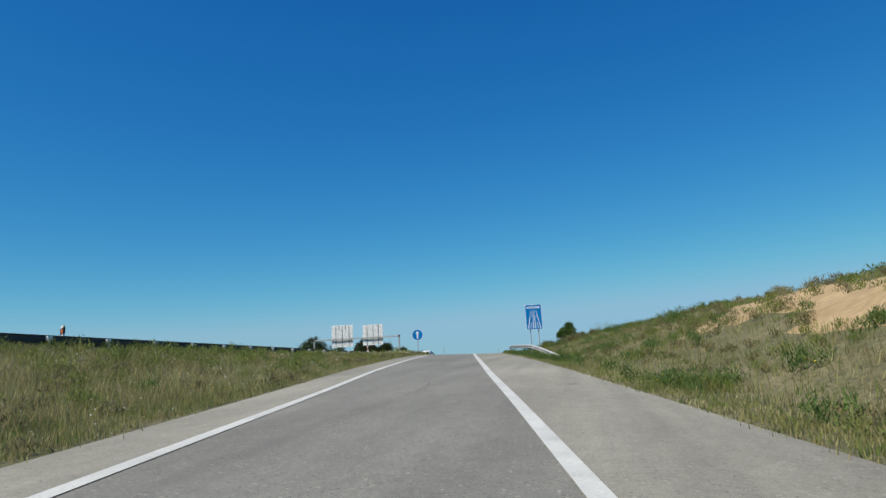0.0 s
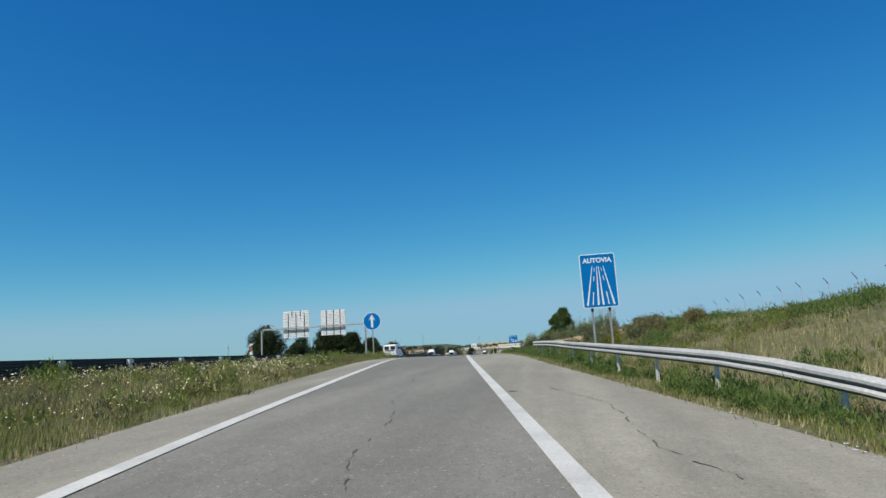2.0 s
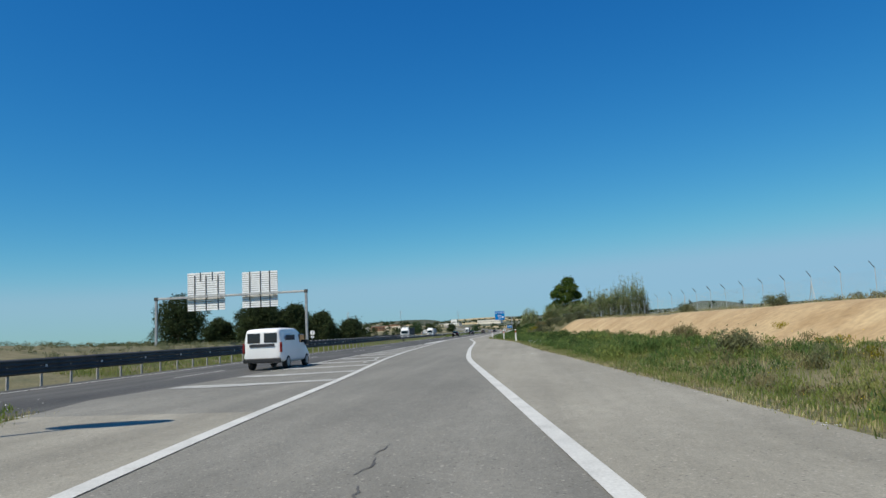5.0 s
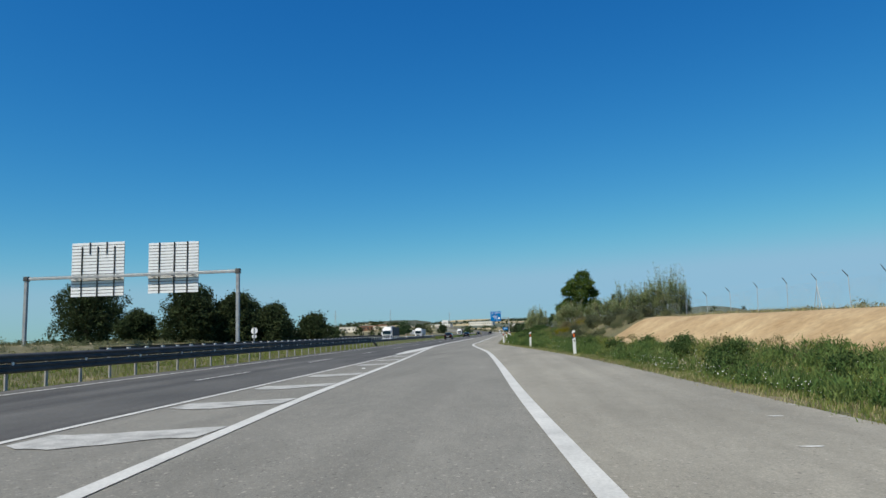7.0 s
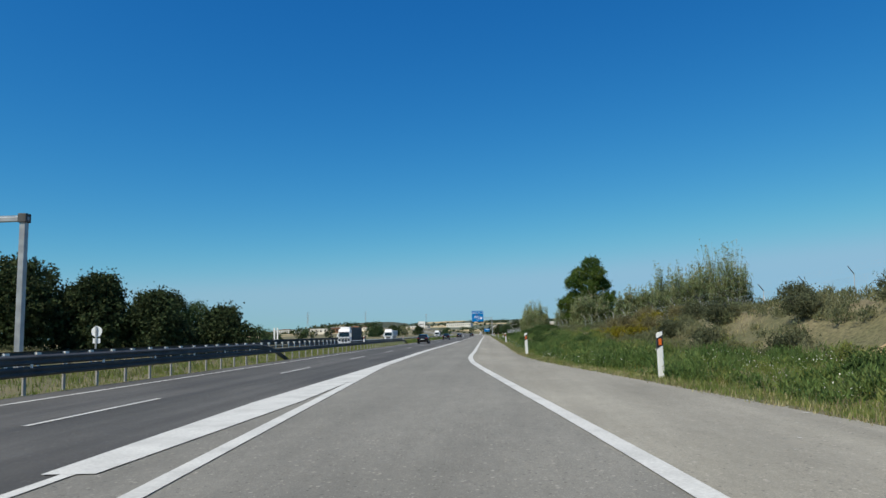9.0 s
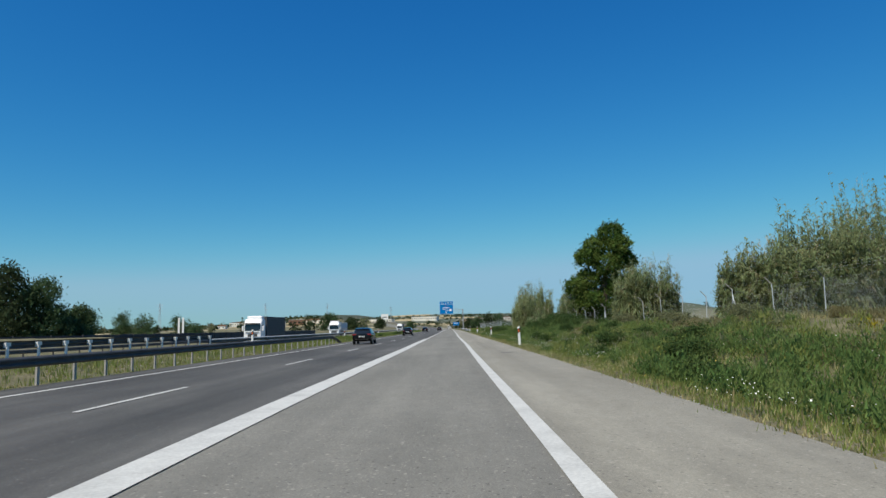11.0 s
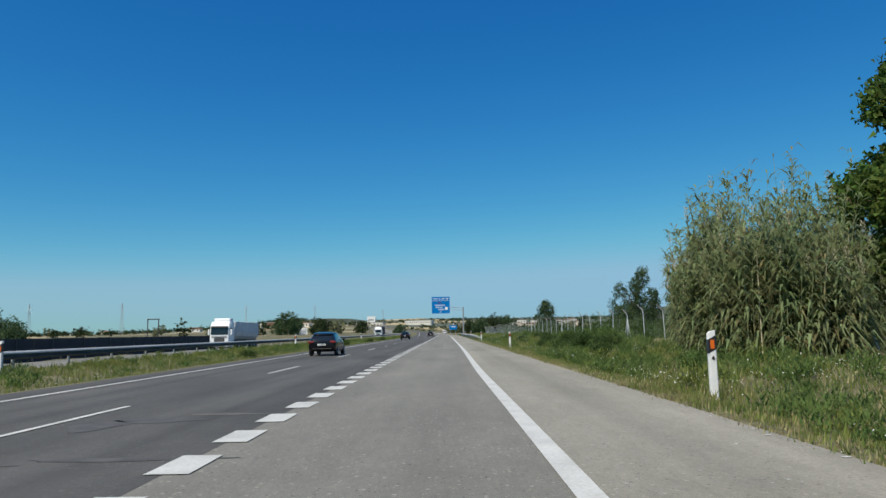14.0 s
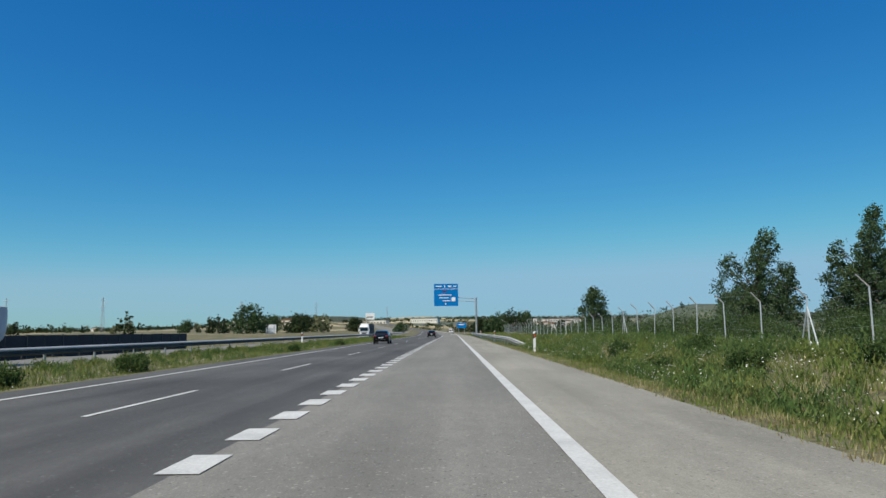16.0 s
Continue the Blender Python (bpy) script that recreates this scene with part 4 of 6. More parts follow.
def fence():
    h = thing("fence", (0, 0, 0), "wire mesh fence on grey posts with cranked tops", "fence")
    ys, y = [], 92.0
    while y < 640:
        ys.append(y)
        y += 5.0 if y < 350 else 4.35
    first = brace = arm = pale = None
    for i, y in enumerate(ys):
        x = float(FENCE(y))
        z = ground_right(x, y)
        grow = float(np.interp(y, [300, 345], [1.28, 1.0]))
        m = Matrix.Translation((x, y, z)) @ pose(0, 0, 0, 0, random.uniform(-2.5, 2.5), random.uniform(-6, 6)) @ Matrix.Diagonal((1, 1, grow, 1))
        if first is None:
            b = bmesh.new()
            rod(b, (0, 0, -0.4), (0, 0, 2.3), 0.032, 0.030, 7)
            first = part("post", b, M_WIRE, h)
            first.matrix_local = m
            b = bmesh.new()
            rod(b, (0, 0, 2.27), (-0.42, 0.0, 2.72), 0.036, 0.030, 6)
            arm = part("arm", b, M_STEEL_DARK if y < 345 else M_CONCRETE, h, "cranked top of a fence post")
            arm.matrix_local = m
        else:
            again(first, m, h)
            if y >= 345 and pale is None:
                b = bmesh.new()
                rod(b, (0, 0, 2.27), (-0.42, 0.0, 2.72), 0.036, 0.030, 6)
                pale = part("arm", b, M_CONCRETE, h, "cranked top of a fence post")
                pale.matrix_local = m
            else:
                again(arm if y < 345 else pale, m, h)
        if i % 7 == 3:
            if brace is None:
                b = bmesh.new()
                rod(b, (0, -0.9, -0.2), (0, 0, 1.9), 0.032, 0.032, 6)
                rod(b, (0, 0.9, -0.2), (0, 0, 1.9), 0.032, 0.032, 6)
                brace = part("brace", b, M_WIRE, h)
                brace.matrix_local = m
            else:
                again(brace, m, h)
    pts = [Vector((float(FENCE(y)), y, ground_right(float(FENCE(y)), y))) for y in ys]
    verts, faces = [], []

    def wire(a, b, r):
        k = len(verts)
        d = (b - a).normalized()
        u = d.cross(Vector((0.3, 0.2, 1))).normalized() * r
        v = d.cross(u).normalized() * r
        for p in (a, b):
            for q in (u, v * 0.87 - u * 0.5, -v * 0.87 - u * 0.5):
                verts.append(p + q)
        for i in range(3):
            faces.append((k + i, k + (i + 1) % 3, k + 3 + (i + 1) % 3, k + 3 + i))

    for a, b in zip(pts, pts[1:]):
        up = float(np.interp(a.y, [300, 345], [1.28, 1.0]))
        for zz in (0.1, 0.5, 0.9, 1.3, 1.7, 2.1):
            wire(a + Vector((0, 0, zz * up)), b + Vector((0, 0, zz * up)), 0.0026 if a.y < 345 else 0.0015)
        for zz, xx in ((2.42, -0.14), (2.56, -0.28), (2.70, -0.40)):
            wire(a + Vector((xx, 0, zz * up)), b + Vector((xx, 0, zz * up)), 0.0026 if a.y < 345 else 0.0015)
        n = 30 if a.y < 345 else 16
        thin = 0.0021 if a.y < 345 else 0.0009
        for i in range(n):
            s = i / n
            e = min(1.0, s + 0.42)
            p, q = a.lerp(b, s), a.lerp(b, e)
            wire(p + Vector((0, 0, 0.1)), q + Vector((0, 0, 0.1 + 2.0 * up * (e - s) / 0.42)), thin)
            wire(p + Vector((0, 0, 2.1 * up)), q + Vector((0, 0, 2.1 * up - 2.0 * up * (e - s) / 0.42)), thin)
    tagged(mesh_object("wire_mesh", verts, faces, [M_WIRE], h), "thin grey wire mesh", kind="stuff")


fence()

# ---- dark screen along the far side ----
def screen_wall():
    h = thing("screen_wall", (-57, 383.8, 0), "long dark screen wall beyond the opposite carriageway", "wall")
    first = None
    for i in range(49):
        y = 4.2 * i
        if first is None:
            b = bmesh.new()
            box(b, (0, 2.05, -0.55), (0.16, 4.08, 3.9), bevel=0.02)
            first = part("panel", b, M_DARKWALL, h)
        else:
            again(first, Matrix.Translation((0, y, -0.02 * (i % 3))), h)
        if i % 2 == 0:
            again_post = box(bmesh.new(), (0.1, y, -0.5), (0.16, 0.16, 4.0))
            part("post", again_post, M_STEEL_DARK, h)


screen_wall()



# ---- small marks on the road ----
def flat_bits(name, spots, mat, label, level):
    """Thin ragged flakes lying on the road, as one sheet; each spot is (x, y, half length, half width, turn)."""
    verts, faces = [], []
    for x, y, a, b, t in spots:
        k = len(verts)
        for i in range(7):
            w = 2 * math.pi * i / 7
            r = 0.75 + 0.35 * noise.noise(Vector((x * 9 + i, y * 7, 0.0)))
            u, v = a * r * math.cos(w), b * r * math.sin(w)
            px, py = x + u * math.cos(t) - v * math.sin(t), y + u * math.sin(t) + v * math.cos(t)
            verts.append((px, py, float(level(px, py)) + 0.006))
        faces.append(tuple(range(k, k + 7)))
    return tagged(mesh_object(name, verts, faces, [mat]), label, "litter", kind="stuff")


bits = [(x, y, 0.20, 0.07, 0.1) for x, y in ((7.92, 220.2), (8.64, 216.9), (8.72, 215.7), (8.45, 214.3), (8.33, 213.5), (8.77, 214.2), (9.28, 214.4), (8.04, 226.2), (7.46, 223.5), (17.14, 124.2), (16.05, 123.1), (13.26, 156.5), (13.8, 154.1))]
for i in range(420):
    y = random.uniform(95, 520)
    bits.append((float(pave_right(y)) - 0.22 * random.random() ** 2 + 0.06, y, random.uniform(0.02, 0.09), random.uniform(0.02, 0.05), random.uniform(0, 3)))
for i in range(120):
    y = random.uniform(95, 500)
    bits.append((float(pave_right(y)) - random.uniform(0.2, 2.8), y, random.uniform(0.015, 0.05), random.uniform(0.01, 0.03), random.uniform(0, 3)))
flat_bits("litter", bits, M_PAINT, "pale grit and scraps along the hard shoulder", lambda x, y: ramp_level(min(x, float(pave_right(y))), y))


def road_stud(x, y):
    h = thing("road_stud", (x, y, float(ramp_level(x, y))), "small white raised reflector on the painted gore", "road stud", "road studs in the gore")
    part("body", box(bmesh.new(), (0, 0, 0.012), (0.14, 0.10, 0.03), bevel=0.01), M_WHITE, h)


for x, y in ((0.05, 212.8), (-0.17, 216.6), (-0.42, 218.3), (-2.05, 244.3)):
    road_stud(x, y)
# ---- trees ----
def raw_mesh(name, verts, faces, mat, parent=None):
    """A mesh from arrays: verts (n, 3) and faces (m, 3 or 4)."""
    me = bpy.data.meshes.new(name)
    k = faces.shape[1]
    me.vertices.add(len(verts))
    me.vertices.foreach_set("co", np.ascontiguousarray(verts, dtype=np.float32).ravel())
    me.loops.add(faces.size)
    me.loops.foreach_set("vertex_index", np.ascontiguousarray(faces, dtype=np.int32).ravel())
    me.polygons.add(len(faces))
    me.polygons.foreach_set("loop_start", np.arange(0, faces.size, k, dtype=np.int32))
    me.materials.append(mat)
    me.update(calc_edges=True)
    ob = new(name, me)
    if parent is not None:
        ob.parent = parent
    return ob


rng = np.random.default_rng(7)


def unit(n):
    v = rng.normal(size=(n, 3))
    return v / np.linalg.norm(v, axis=1, keepdims=True)


def leaf_quads(centres, size, droop=0.0, narrow=0.55):
    """A pointed leaf, or tuft of leaves, at each centre, turned at random."""
    n = len(centres)
    a = unit(n)
    a[:, 2] -= droop
    a /= np.linalg.norm(a, axis=1, keepdims=True)
    b = np.cross(a, unit(n))
    b /= np.linalg.norm(b, axis=1, keepdims=True) + 1e-9
    s = (size * rng.uniform(0.6, 1.35, n))[:, None]
    w = b * s * narrow * 1.2
    verts = np.stack([centres - a * s * 0.8 + w, centres + a * s, centres - a * s * 0.8 - w], 1).reshape(-1, 3)
    return verts, np.arange(3 * n).reshape(-1, 3)


def crown_points(lobes, n, clump=0.55, per=9):
    """Leaf places gathered in clumps over the shells of rough ellipsoid lobes."""
    vol = np.array([(l[3] * l[4] * l[5]) ** (2 / 3) for l in lobes])
    which = rng.choice(len(lobes), size=max(1, n // per), p=vol / vol.sum())
    L = np.array(lobes)[which]
    d = unit(len(which))
    bumps = 1 + 0.18 * np.sin(5 * d[:, 0] + which) * np.cos(4 * d[:, 2] + 2.1 * which) + 0.10 * rng.normal(size=len(which))
    r = rng.uniform(0.72, 1.0, len(which)) ** 0.6 * bumps
    c = L[:, :3] + d * L[:, 3:6] * r[:, None]
    pts = np.repeat(c, per, axis=0) + rng.normal(size=(len(c) * per, 3)) * clump * (0.4 + 0.6 * rng.random((len(c) * per, 1)))
    return pts


def tree(place, lobes, leaf, count, mat, label, trunk=0.35, name="tree", category="tree", clump=0.55, droop=0.2, lean=0.0, twigs=3):
    """A tapered trunk with limbs to each lobe, and a crown of many leaves with gaps."""
    h = thing(name, place, label, category)
    b = bmesh.new()
    top = max(l[2] for l in lobes)
    low = min(l[2] - l[5] * 0.4 for l in lobes)
    fork = Vector((lean * 0.3, 0, max(0.6, low)))
    rod(b, (0, 0, -0.5), fork, trunk, trunk * 0.75, 9)
    mid = fork.lerp(Vector((0, 0, top)), 0.5)
    rod(b, fork, mid, trunk * 0.75, trunk * 0.4, 8)
    for l in lobes:
        start = fork.lerp(mid, random.random())
        end = Vector(l[:3])
        bend = start.lerp(end, 0.5) + Vector((0, 0, 0.12 * (end - start).length))
        rod(b, start, bend, trunk * 0.38, trunk * 0.22, 6)
        rod(b, bend, end, trunk * 0.22, trunk * 0.07, 5)
        for k in range(twigs):
            u = Vector(unit(1)[0]) * l[3] * 0.8
            rod(b, bend.lerp(end, 0.3 + 0.3 * k), end + u, trunk * 0.09, trunk * 0.03, 4)
    part("trunk", b, M_WOOD, h, "grey-brown trunk and limbs")
    v, f = leaf_quads(crown_points(lobes, count, clump), leaf, droop)
    raw_mesh("crown", v, f, mat, h)
    return h


def lobed(spread, height, n, low=0.2, seed=0, r=0.3):
    """Lobes for a crown of that spread and height."""
    g = np.random.default_rng(seed)
    out = []
    for i in range(n):
        s = (i + 0.5) / n
        z = height * (low + (1 - low - r * 0.5) * s)
        w = spread * 0.5 * (1 - abs(2 * s - 0.75) * 0.55)
        a = g.uniform(0, 2 * math.pi)
        d = w * g.uniform(0.15, 0.75)
        q = spread * r * g.uniform(0.75, 1.25) * (1 - 0.35 * s)
        out.append((d * math.cos(a), d * math.sin(a), z, q, q, q * 0.85))
    return out


def upright(spread, height, n, seed):
    """Lobes for a narrow crown that is full from near the ground to a pointed top."""
    g = np.random.default_rng(seed)
    out = []
    for i in range(n):
        s = (i + 0.5) / n
        r = spread * 0.5 * (1 - ((s - 0.32) / 0.74) ** 2)
        a, d = 2.4 * i + g.uniform(-0.4, 0.4), r * g.uniform(0.45, 0.85)
        q = spread * g.uniform(0.13, 0.19) * (1 - 0.35 * s)
        out.append((d * math.cos(a), d * math.sin(a), height * (0.07 + 0.86 * s), q, q, q * 1.15))
    return out


def spires(spread, height, seed):
    """Lobes for a poplar of several uneven spires that rise side by side."""
    g = np.random.default_rng(seed)
    out = []
    for dx, dy, w, t, n in ((0.14, 0.0, 0.52, 1.0, 22), (-0.24, 0.1, 0.44, 0.78, 16), (0.32, -0.1, 0.36, 0.66, 12), (-0.04, -0.2, 0.40, 0.88, 14)):
        for a, b, c, p, q, r in upright(spread * w, height * t * g.uniform(0.94, 1.04), n, seed + n):
            out.append((a + dx * spread, b + dy * spread, c, p * 1.28, q * 1.28, r * 1.15))
    # the fuller lower crown, where the spires grow together
    for k in range(9):
        r = spread * g.uniform(0.13, 0.19)
        out.append((spread * g.uniform(-0.36, 0.36), spread * g.uniform(-0.2, 0.2), height * g.uniform(0.12, 0.45), r, r, r * 1.2))
    return out


# the big tree beside the road
BIG = [(1.6, 0.4, 15.3, 2.5, 2.4, 2.3), (2.6, -0.8, 13.2, 2.4, 2.4, 2.0), (-1.4, 0.6, 13.0, 2.7, 2.5, 2.2), (-3.3, -0.4, 11.4, 2.2, 2.2, 1.7), (3.9, 0.9, 11.0, 2.5, 2.4, 2.0), (0.4, -0.9, 10.2, 2.9, 2.7, 2.3),
       (-2.6, 0.9, 8.0, 2.7, 2.6, 2.0), (-5.2, 0.0, 6.8, 2.1, 2.1, 1.6), (4.6, -0.5, 7.6, 2.2, 2.3, 2.0), (1.9, 0.4, 6.8, 2.9, 2.8, 2.3), (-2.7, -0.8, 4.6, 2.6, 2.5, 2.0), (3.6, 0.6, 4.2, 2.8, 2.6, 2.1), (0.3, 0, 2.9, 2.9, 2.7, 1.7), (-4.6, 0.4, 3.9, 1.9, 1.9, 1.3)]
tree((24.8, 420.0, ground_right(24.8, 420.0)), [(a * 0.95, b, c * 1.06, p * 0.76, q * 0.80, r * 0.76) for a, b, c, p, q, r in BIG], 0.19, 34000, M_LEAF_TREE, "tall broad-leaved tree with an uneven dark green crown", trunk=0.42, clump=0.42)

PINES = (((-73.0, 336.0), 16.0, 11.6, 13, 1), ((-60.5, 332.0), 7.0, 5.6, 6, 2), ((-50.0, 329.0), 13.5, 9.9, 12, 3), ((-43.5, 333.0), 10.0, 8.6, 9, 4), ((-37.5, 336.0), 9.5, 7.2, 8, 5), ((-32.5, 342.0), 8.0, 5.6, 7, 6))
for (x, y), w, hh, n, sd in PINES:
    tree((x, y, ground_left(x, y)), lobed(w, hh, n + 8, 0.16, sd, 0.25), 0.19, 26000, M_LEAF_PINE, "dense dark green stone pine" if hh > 6 else "small dark green pine", trunk=0.3, name="pine_tree", clump=0.42, droop=-0.3)
for i, (x, y, w, hh) in enumerate(((-84, 405, 13, 13), (-76, 410, 12, 14), (-69, 411, 11, 13.2), (-65.5, 413, 9.5, 11), (-63.5, 419, 8, 6.8), (-118, 515, 12, 9.5), (-109, 508, 11, 8.6), (-100, 512, 10, 9.2), (-91, 506, 10, 7.8), (-83, 512, 9, 8.2), (-75, 505, 8, 6.2), (-132, 520, 12, 10))):
    tree((x, y, ground_left(x, y)), lobed(w, hh, 10, 0.12, 20 + i, 0.26), 0.20, 10000 if i < 5 else 4500, M_LEAF_PINE if i < 3 else M_LEAF_POPLAR, "dark green tree beyond the opposite carriageway", trunk=0.28, clump=0.5)
for i, (x, y, w, hh) in enumerate(((41.6, 543.5, 12.5, 14.6), (50.0, 531.5, 10.5, 16.2), (56.5, 533.0, 9.0, 14.6), (61.0, 531, 8.0, 12.0))):
    z = ground_right(x, y)
    tree((x, y, z), spires(w, hh * 1.03, 40 + i), 0.16, 30000, M_LEAF_POPLAR, "upright poplar with an uneven crown behind the fence", trunk=0.26, clump=0.34, twigs=1)
tree((27.7, 588.0, ground_right(27.7, 588.0)), upright(6.5, 9.6, 18, 50), 0.22, 5600, M_LEAF_POPLAR, "small loose green tree behind the fence", trunk=0.18, clump=0.5)


# ---- giant cane ----
def cane_clump(place, along, across, n, tall, label, seed, tilt=0.085, wide=1.0):
    """A thicket of giant cane: upright stalks, arching strap leaves that rise and droop, dry canes and feathery tips."""
    g = np.random.default_rng(seed)
    h = thing("cane_thicket", place, label, "cane")
    sv, sf, lv, lf, dv, df, cv, cf = [], [], [], [], [], [], [], []
    for i in range(n):
        rad, ang = 0.9 * math.sqrt(g.random()), g.uniform(0, 2 * math.pi)
        u, v = rad * math.cos(ang), rad * math.sin(ang)
        bx, by = u * along.x + v * across.x, u * along.y + v * across.y
        bz = ground_right(place[0] + bx, place[1] + by) - place[2] - 0.05
        edge = 1 - 0.45 * min(1.0, rad / 0.9) ** 2.5 + 0.13 * math.sin(5 * u + 4 * v + seed) + 0.08 * math.sin(13 * u - 9 * v + 2 * seed)
        hgt = tall * edge * (g.uniform(0.55, 0.92) if g.random() < 0.8 else g.uniform(0.92, 1.10))
        lean = np.array([u * along.x + v * across.x, u * along.y + v * across.y, 0.0])
        lean = lean / (np.linalg.norm(lean) + 1e-6) * tilt * hgt * g.uniform(0.2, 1.3) + np.r_[g.normal(0, 0.03 * hgt, 2), 0]
        base = np.array([bx, by, bz])
        tip = base + lean + [0, 0, hgt]
        bend = base + lean * 0.3 + [0, 0, hgt * 0.55]
        dead = g.random() < 0.10
        k = len(sv) if not dead else len(cv)
        side = np.array([math.cos(i), math.sin(i), 0]) * (0.016 if not dead else 0.022)
        (cv if dead else sv).extend([base - side, base + side, bend - side * 0.8, bend + side * 0.8, tip - side * 0.25, tip + side * 0.25])
        (cf if dead else sf).extend([(k, k + 1, k + 3, k + 2), (k + 2, k + 3, k + 5, k + 4)])
        count = int(g.integers(5, 9)) if dead else int(g.integers(26, 36))
        for j in range(count):
            s = 1.0 - 0.95 * g.random() ** 1.25
            p = base + (bend - base) * (s / 0.55) if s < 0.55 else bend + (tip - bend) * ((s - 0.55) / 0.45)
            a = g.uniform(0, 2 * math.pi)
            out = np.array([math.cos(a), math.sin(a), 0])
            ln = g.uniform(0.45, 0.95) * (0.72 + 0.50 * (1 - s))
            fall = g.uniform(-0.55, 0.20) if s < 0.6 else g.uniform(-0.10, 0.70)
            m1 = p + out * ln * 0.38 + [0, 0, ln * (0.38 if s < 0.6 else 0.48)]
            e = p + out * ln * 0.95 + [0, 0, ln * fall]
            sd = np.array([-out[1], out[0], 0]) * g.uniform(0.028, 0.058) * wide
            dry = dead or g.random() < (0.12 if s < 0.45 else 0.04)
            tv, tf = (dv, df) if dry else (lv, lf)
            k = len(tv)
            tv.extend([p, m1 - sd, e, m1 + sd])
            tf.append((k, k + 1, k + 2, k + 3))
        if g.random() < 0.05:
            for j in range(30):
                p = tip + np.array([g.normal(0, 0.05), g.normal(0, 0.05), g.uniform(-0.05, 0.55)])
                k = len(cv)
                o = np.array([g.normal(0, 0.05), g.normal(0, 0.05), 0.10])
                cv += [p, p + [0.014, 0, 0], p + o, p + o - [0.014, 0, 0]]
                cf.append((k, k + 1, k + 2, k + 3))
    raw_mesh("stem_mass", np.array(sv), np.array(sf), M_CANE, h)
    raw_mesh("foliage", np.array(lv), np.array(lf), M_LEAF_CANE, h)
    tagged(raw_mesh("dry_cane_mass", np.array(cv), np.array(cf), M_CANE_DRY, h), "pale dry canes", kind="stuff")
    tagged(raw_mesh("dry_foliage", np.array(dv), np.array(df), M_DRYWEED, h), "withered brown leaves")
    return h


CANES = ((24.0, 358.0, (5.0, 2.0), (-1.2, 3.0), 1000, 5.6), (31.0, 364.0, (6.5, 3.5), (-2, 4), 1050, 8.8), (38.5, 369.0, (5.5, 3.5), (-2, 4), 760, 12.0), (18.4, 373.5, (3.4, 1.0), (-0.8, 3.0), 640, 6.4), (12.2, 416.5, (3.3, 1.6), (-0.8, 6.5), 1150, 6.9), (22.0, 423.5, (5.0, 2.0), (-0.8, 4.5), 1000, 8.6), (10.8, 399.0, (1.6, 0.6), (-0.5, 1.8), 60, 2.6))
for i, (x, y, al, ac, n, tall) in enumerate(CANES):
    cane_clump((x, y, ground_right(x, y)), Vector((*al, 0)), Vector((*ac, 0)), int(n * 1.1), tall, "dense thicket of tall grey-green giant cane", 60 + i, wide=1.35 if y < 370 else 1.0)


# ---- shrubs ----
def shrubs(name, spots, mat, label, leaf=0.05, per=70, flat=0.7):
    """Low bushes, far too many to count, as one sheet of small leaves."""
    pts = []
    for x, y, z, r in spots:
        n = int(2.0 * per * (0.5 + r))
        d = unit(n) * (rng.uniform(0.35, 1.0, (n, 1)) ** 0.5) * r * (1 + 0.25 * np.sin(7 * rng.random((n, 1))))
        d[:, 2] = np.abs(d[:, 2]) * flat * 1.15
        pts.append(d + [x, y, z - 0.04])
    pts = np.concatenate(pts)
    v, f = leaf_quads(pts, leaf, -0.5, 0.45)
    return tagged(raw_mesh(name, v, f, mat), label, "shrubs", kind="stuff")


def tufts(name, spots, mat, label, per=120, width=0.0125, splay=0.9, category="weeds"):
    """Soft bushy weeds of many fine upright stems and leaflets, as one sheet."""
    allv = []
    for x, y, z, r in spots:
        n = int((0.6 if width > 0.017 else 1.0) * per * (0.35 + 1.6 * r))
        # each bush is a few sprays of leaflets, densest towards their tops
        k = max(3, int(4 + 6 * r))
        heads = np.c_[rng.normal(0, 0.42 * r, (k, 2)), r * rng.uniform(0.45, 1.15, k)]
        heads[:, 2] *= 1 - 0.35 * np.minimum(1, np.hypot(heads[:, 0], heads[:, 1]) / r)
        pick = rng.integers(0, k, n)
        lift = rng.random(n) ** 0.7
        spread = 0.30 * r * (1.15 - lift)[:, None] + 0.05
        c = heads[pick] * np.c_[0.6 + 0.4 * lift, 0.6 + 0.4 * lift, lift] + rng.normal(0, 1, (n, 3)) * spread * [1, 1, 0.45]
        c[:, 2] = np.maximum(c[:, 2], 0.0)
        a = unit(n) + [0, 0, 1.5]
        a /= np.linalg.norm(a, axis=1, keepdims=True)
        b = np.cross(a, unit(n))
        b /= np.linalg.norm(b, axis=1, keepdims=True) + 1e-9
        ln = ((0.07 + 0.09 * r) * rng.uniform(0.5, 1.5, n))[:, None]
        w = b * (width * 1.12 * (0.7 + r) * rng.uniform(0.6, 1.3, n))[:, None]
        c += [x, y, z - 0.03]
        allv.append(np.stack([c - w, c + a * ln, c + w], 1).reshape(-1, 3))
    v = np.concatenate(allv)
    return tagged(raw_mesh(name, v, np.arange(len(v)).reshape(-1, 3), mat), label, category, kind="stuff")


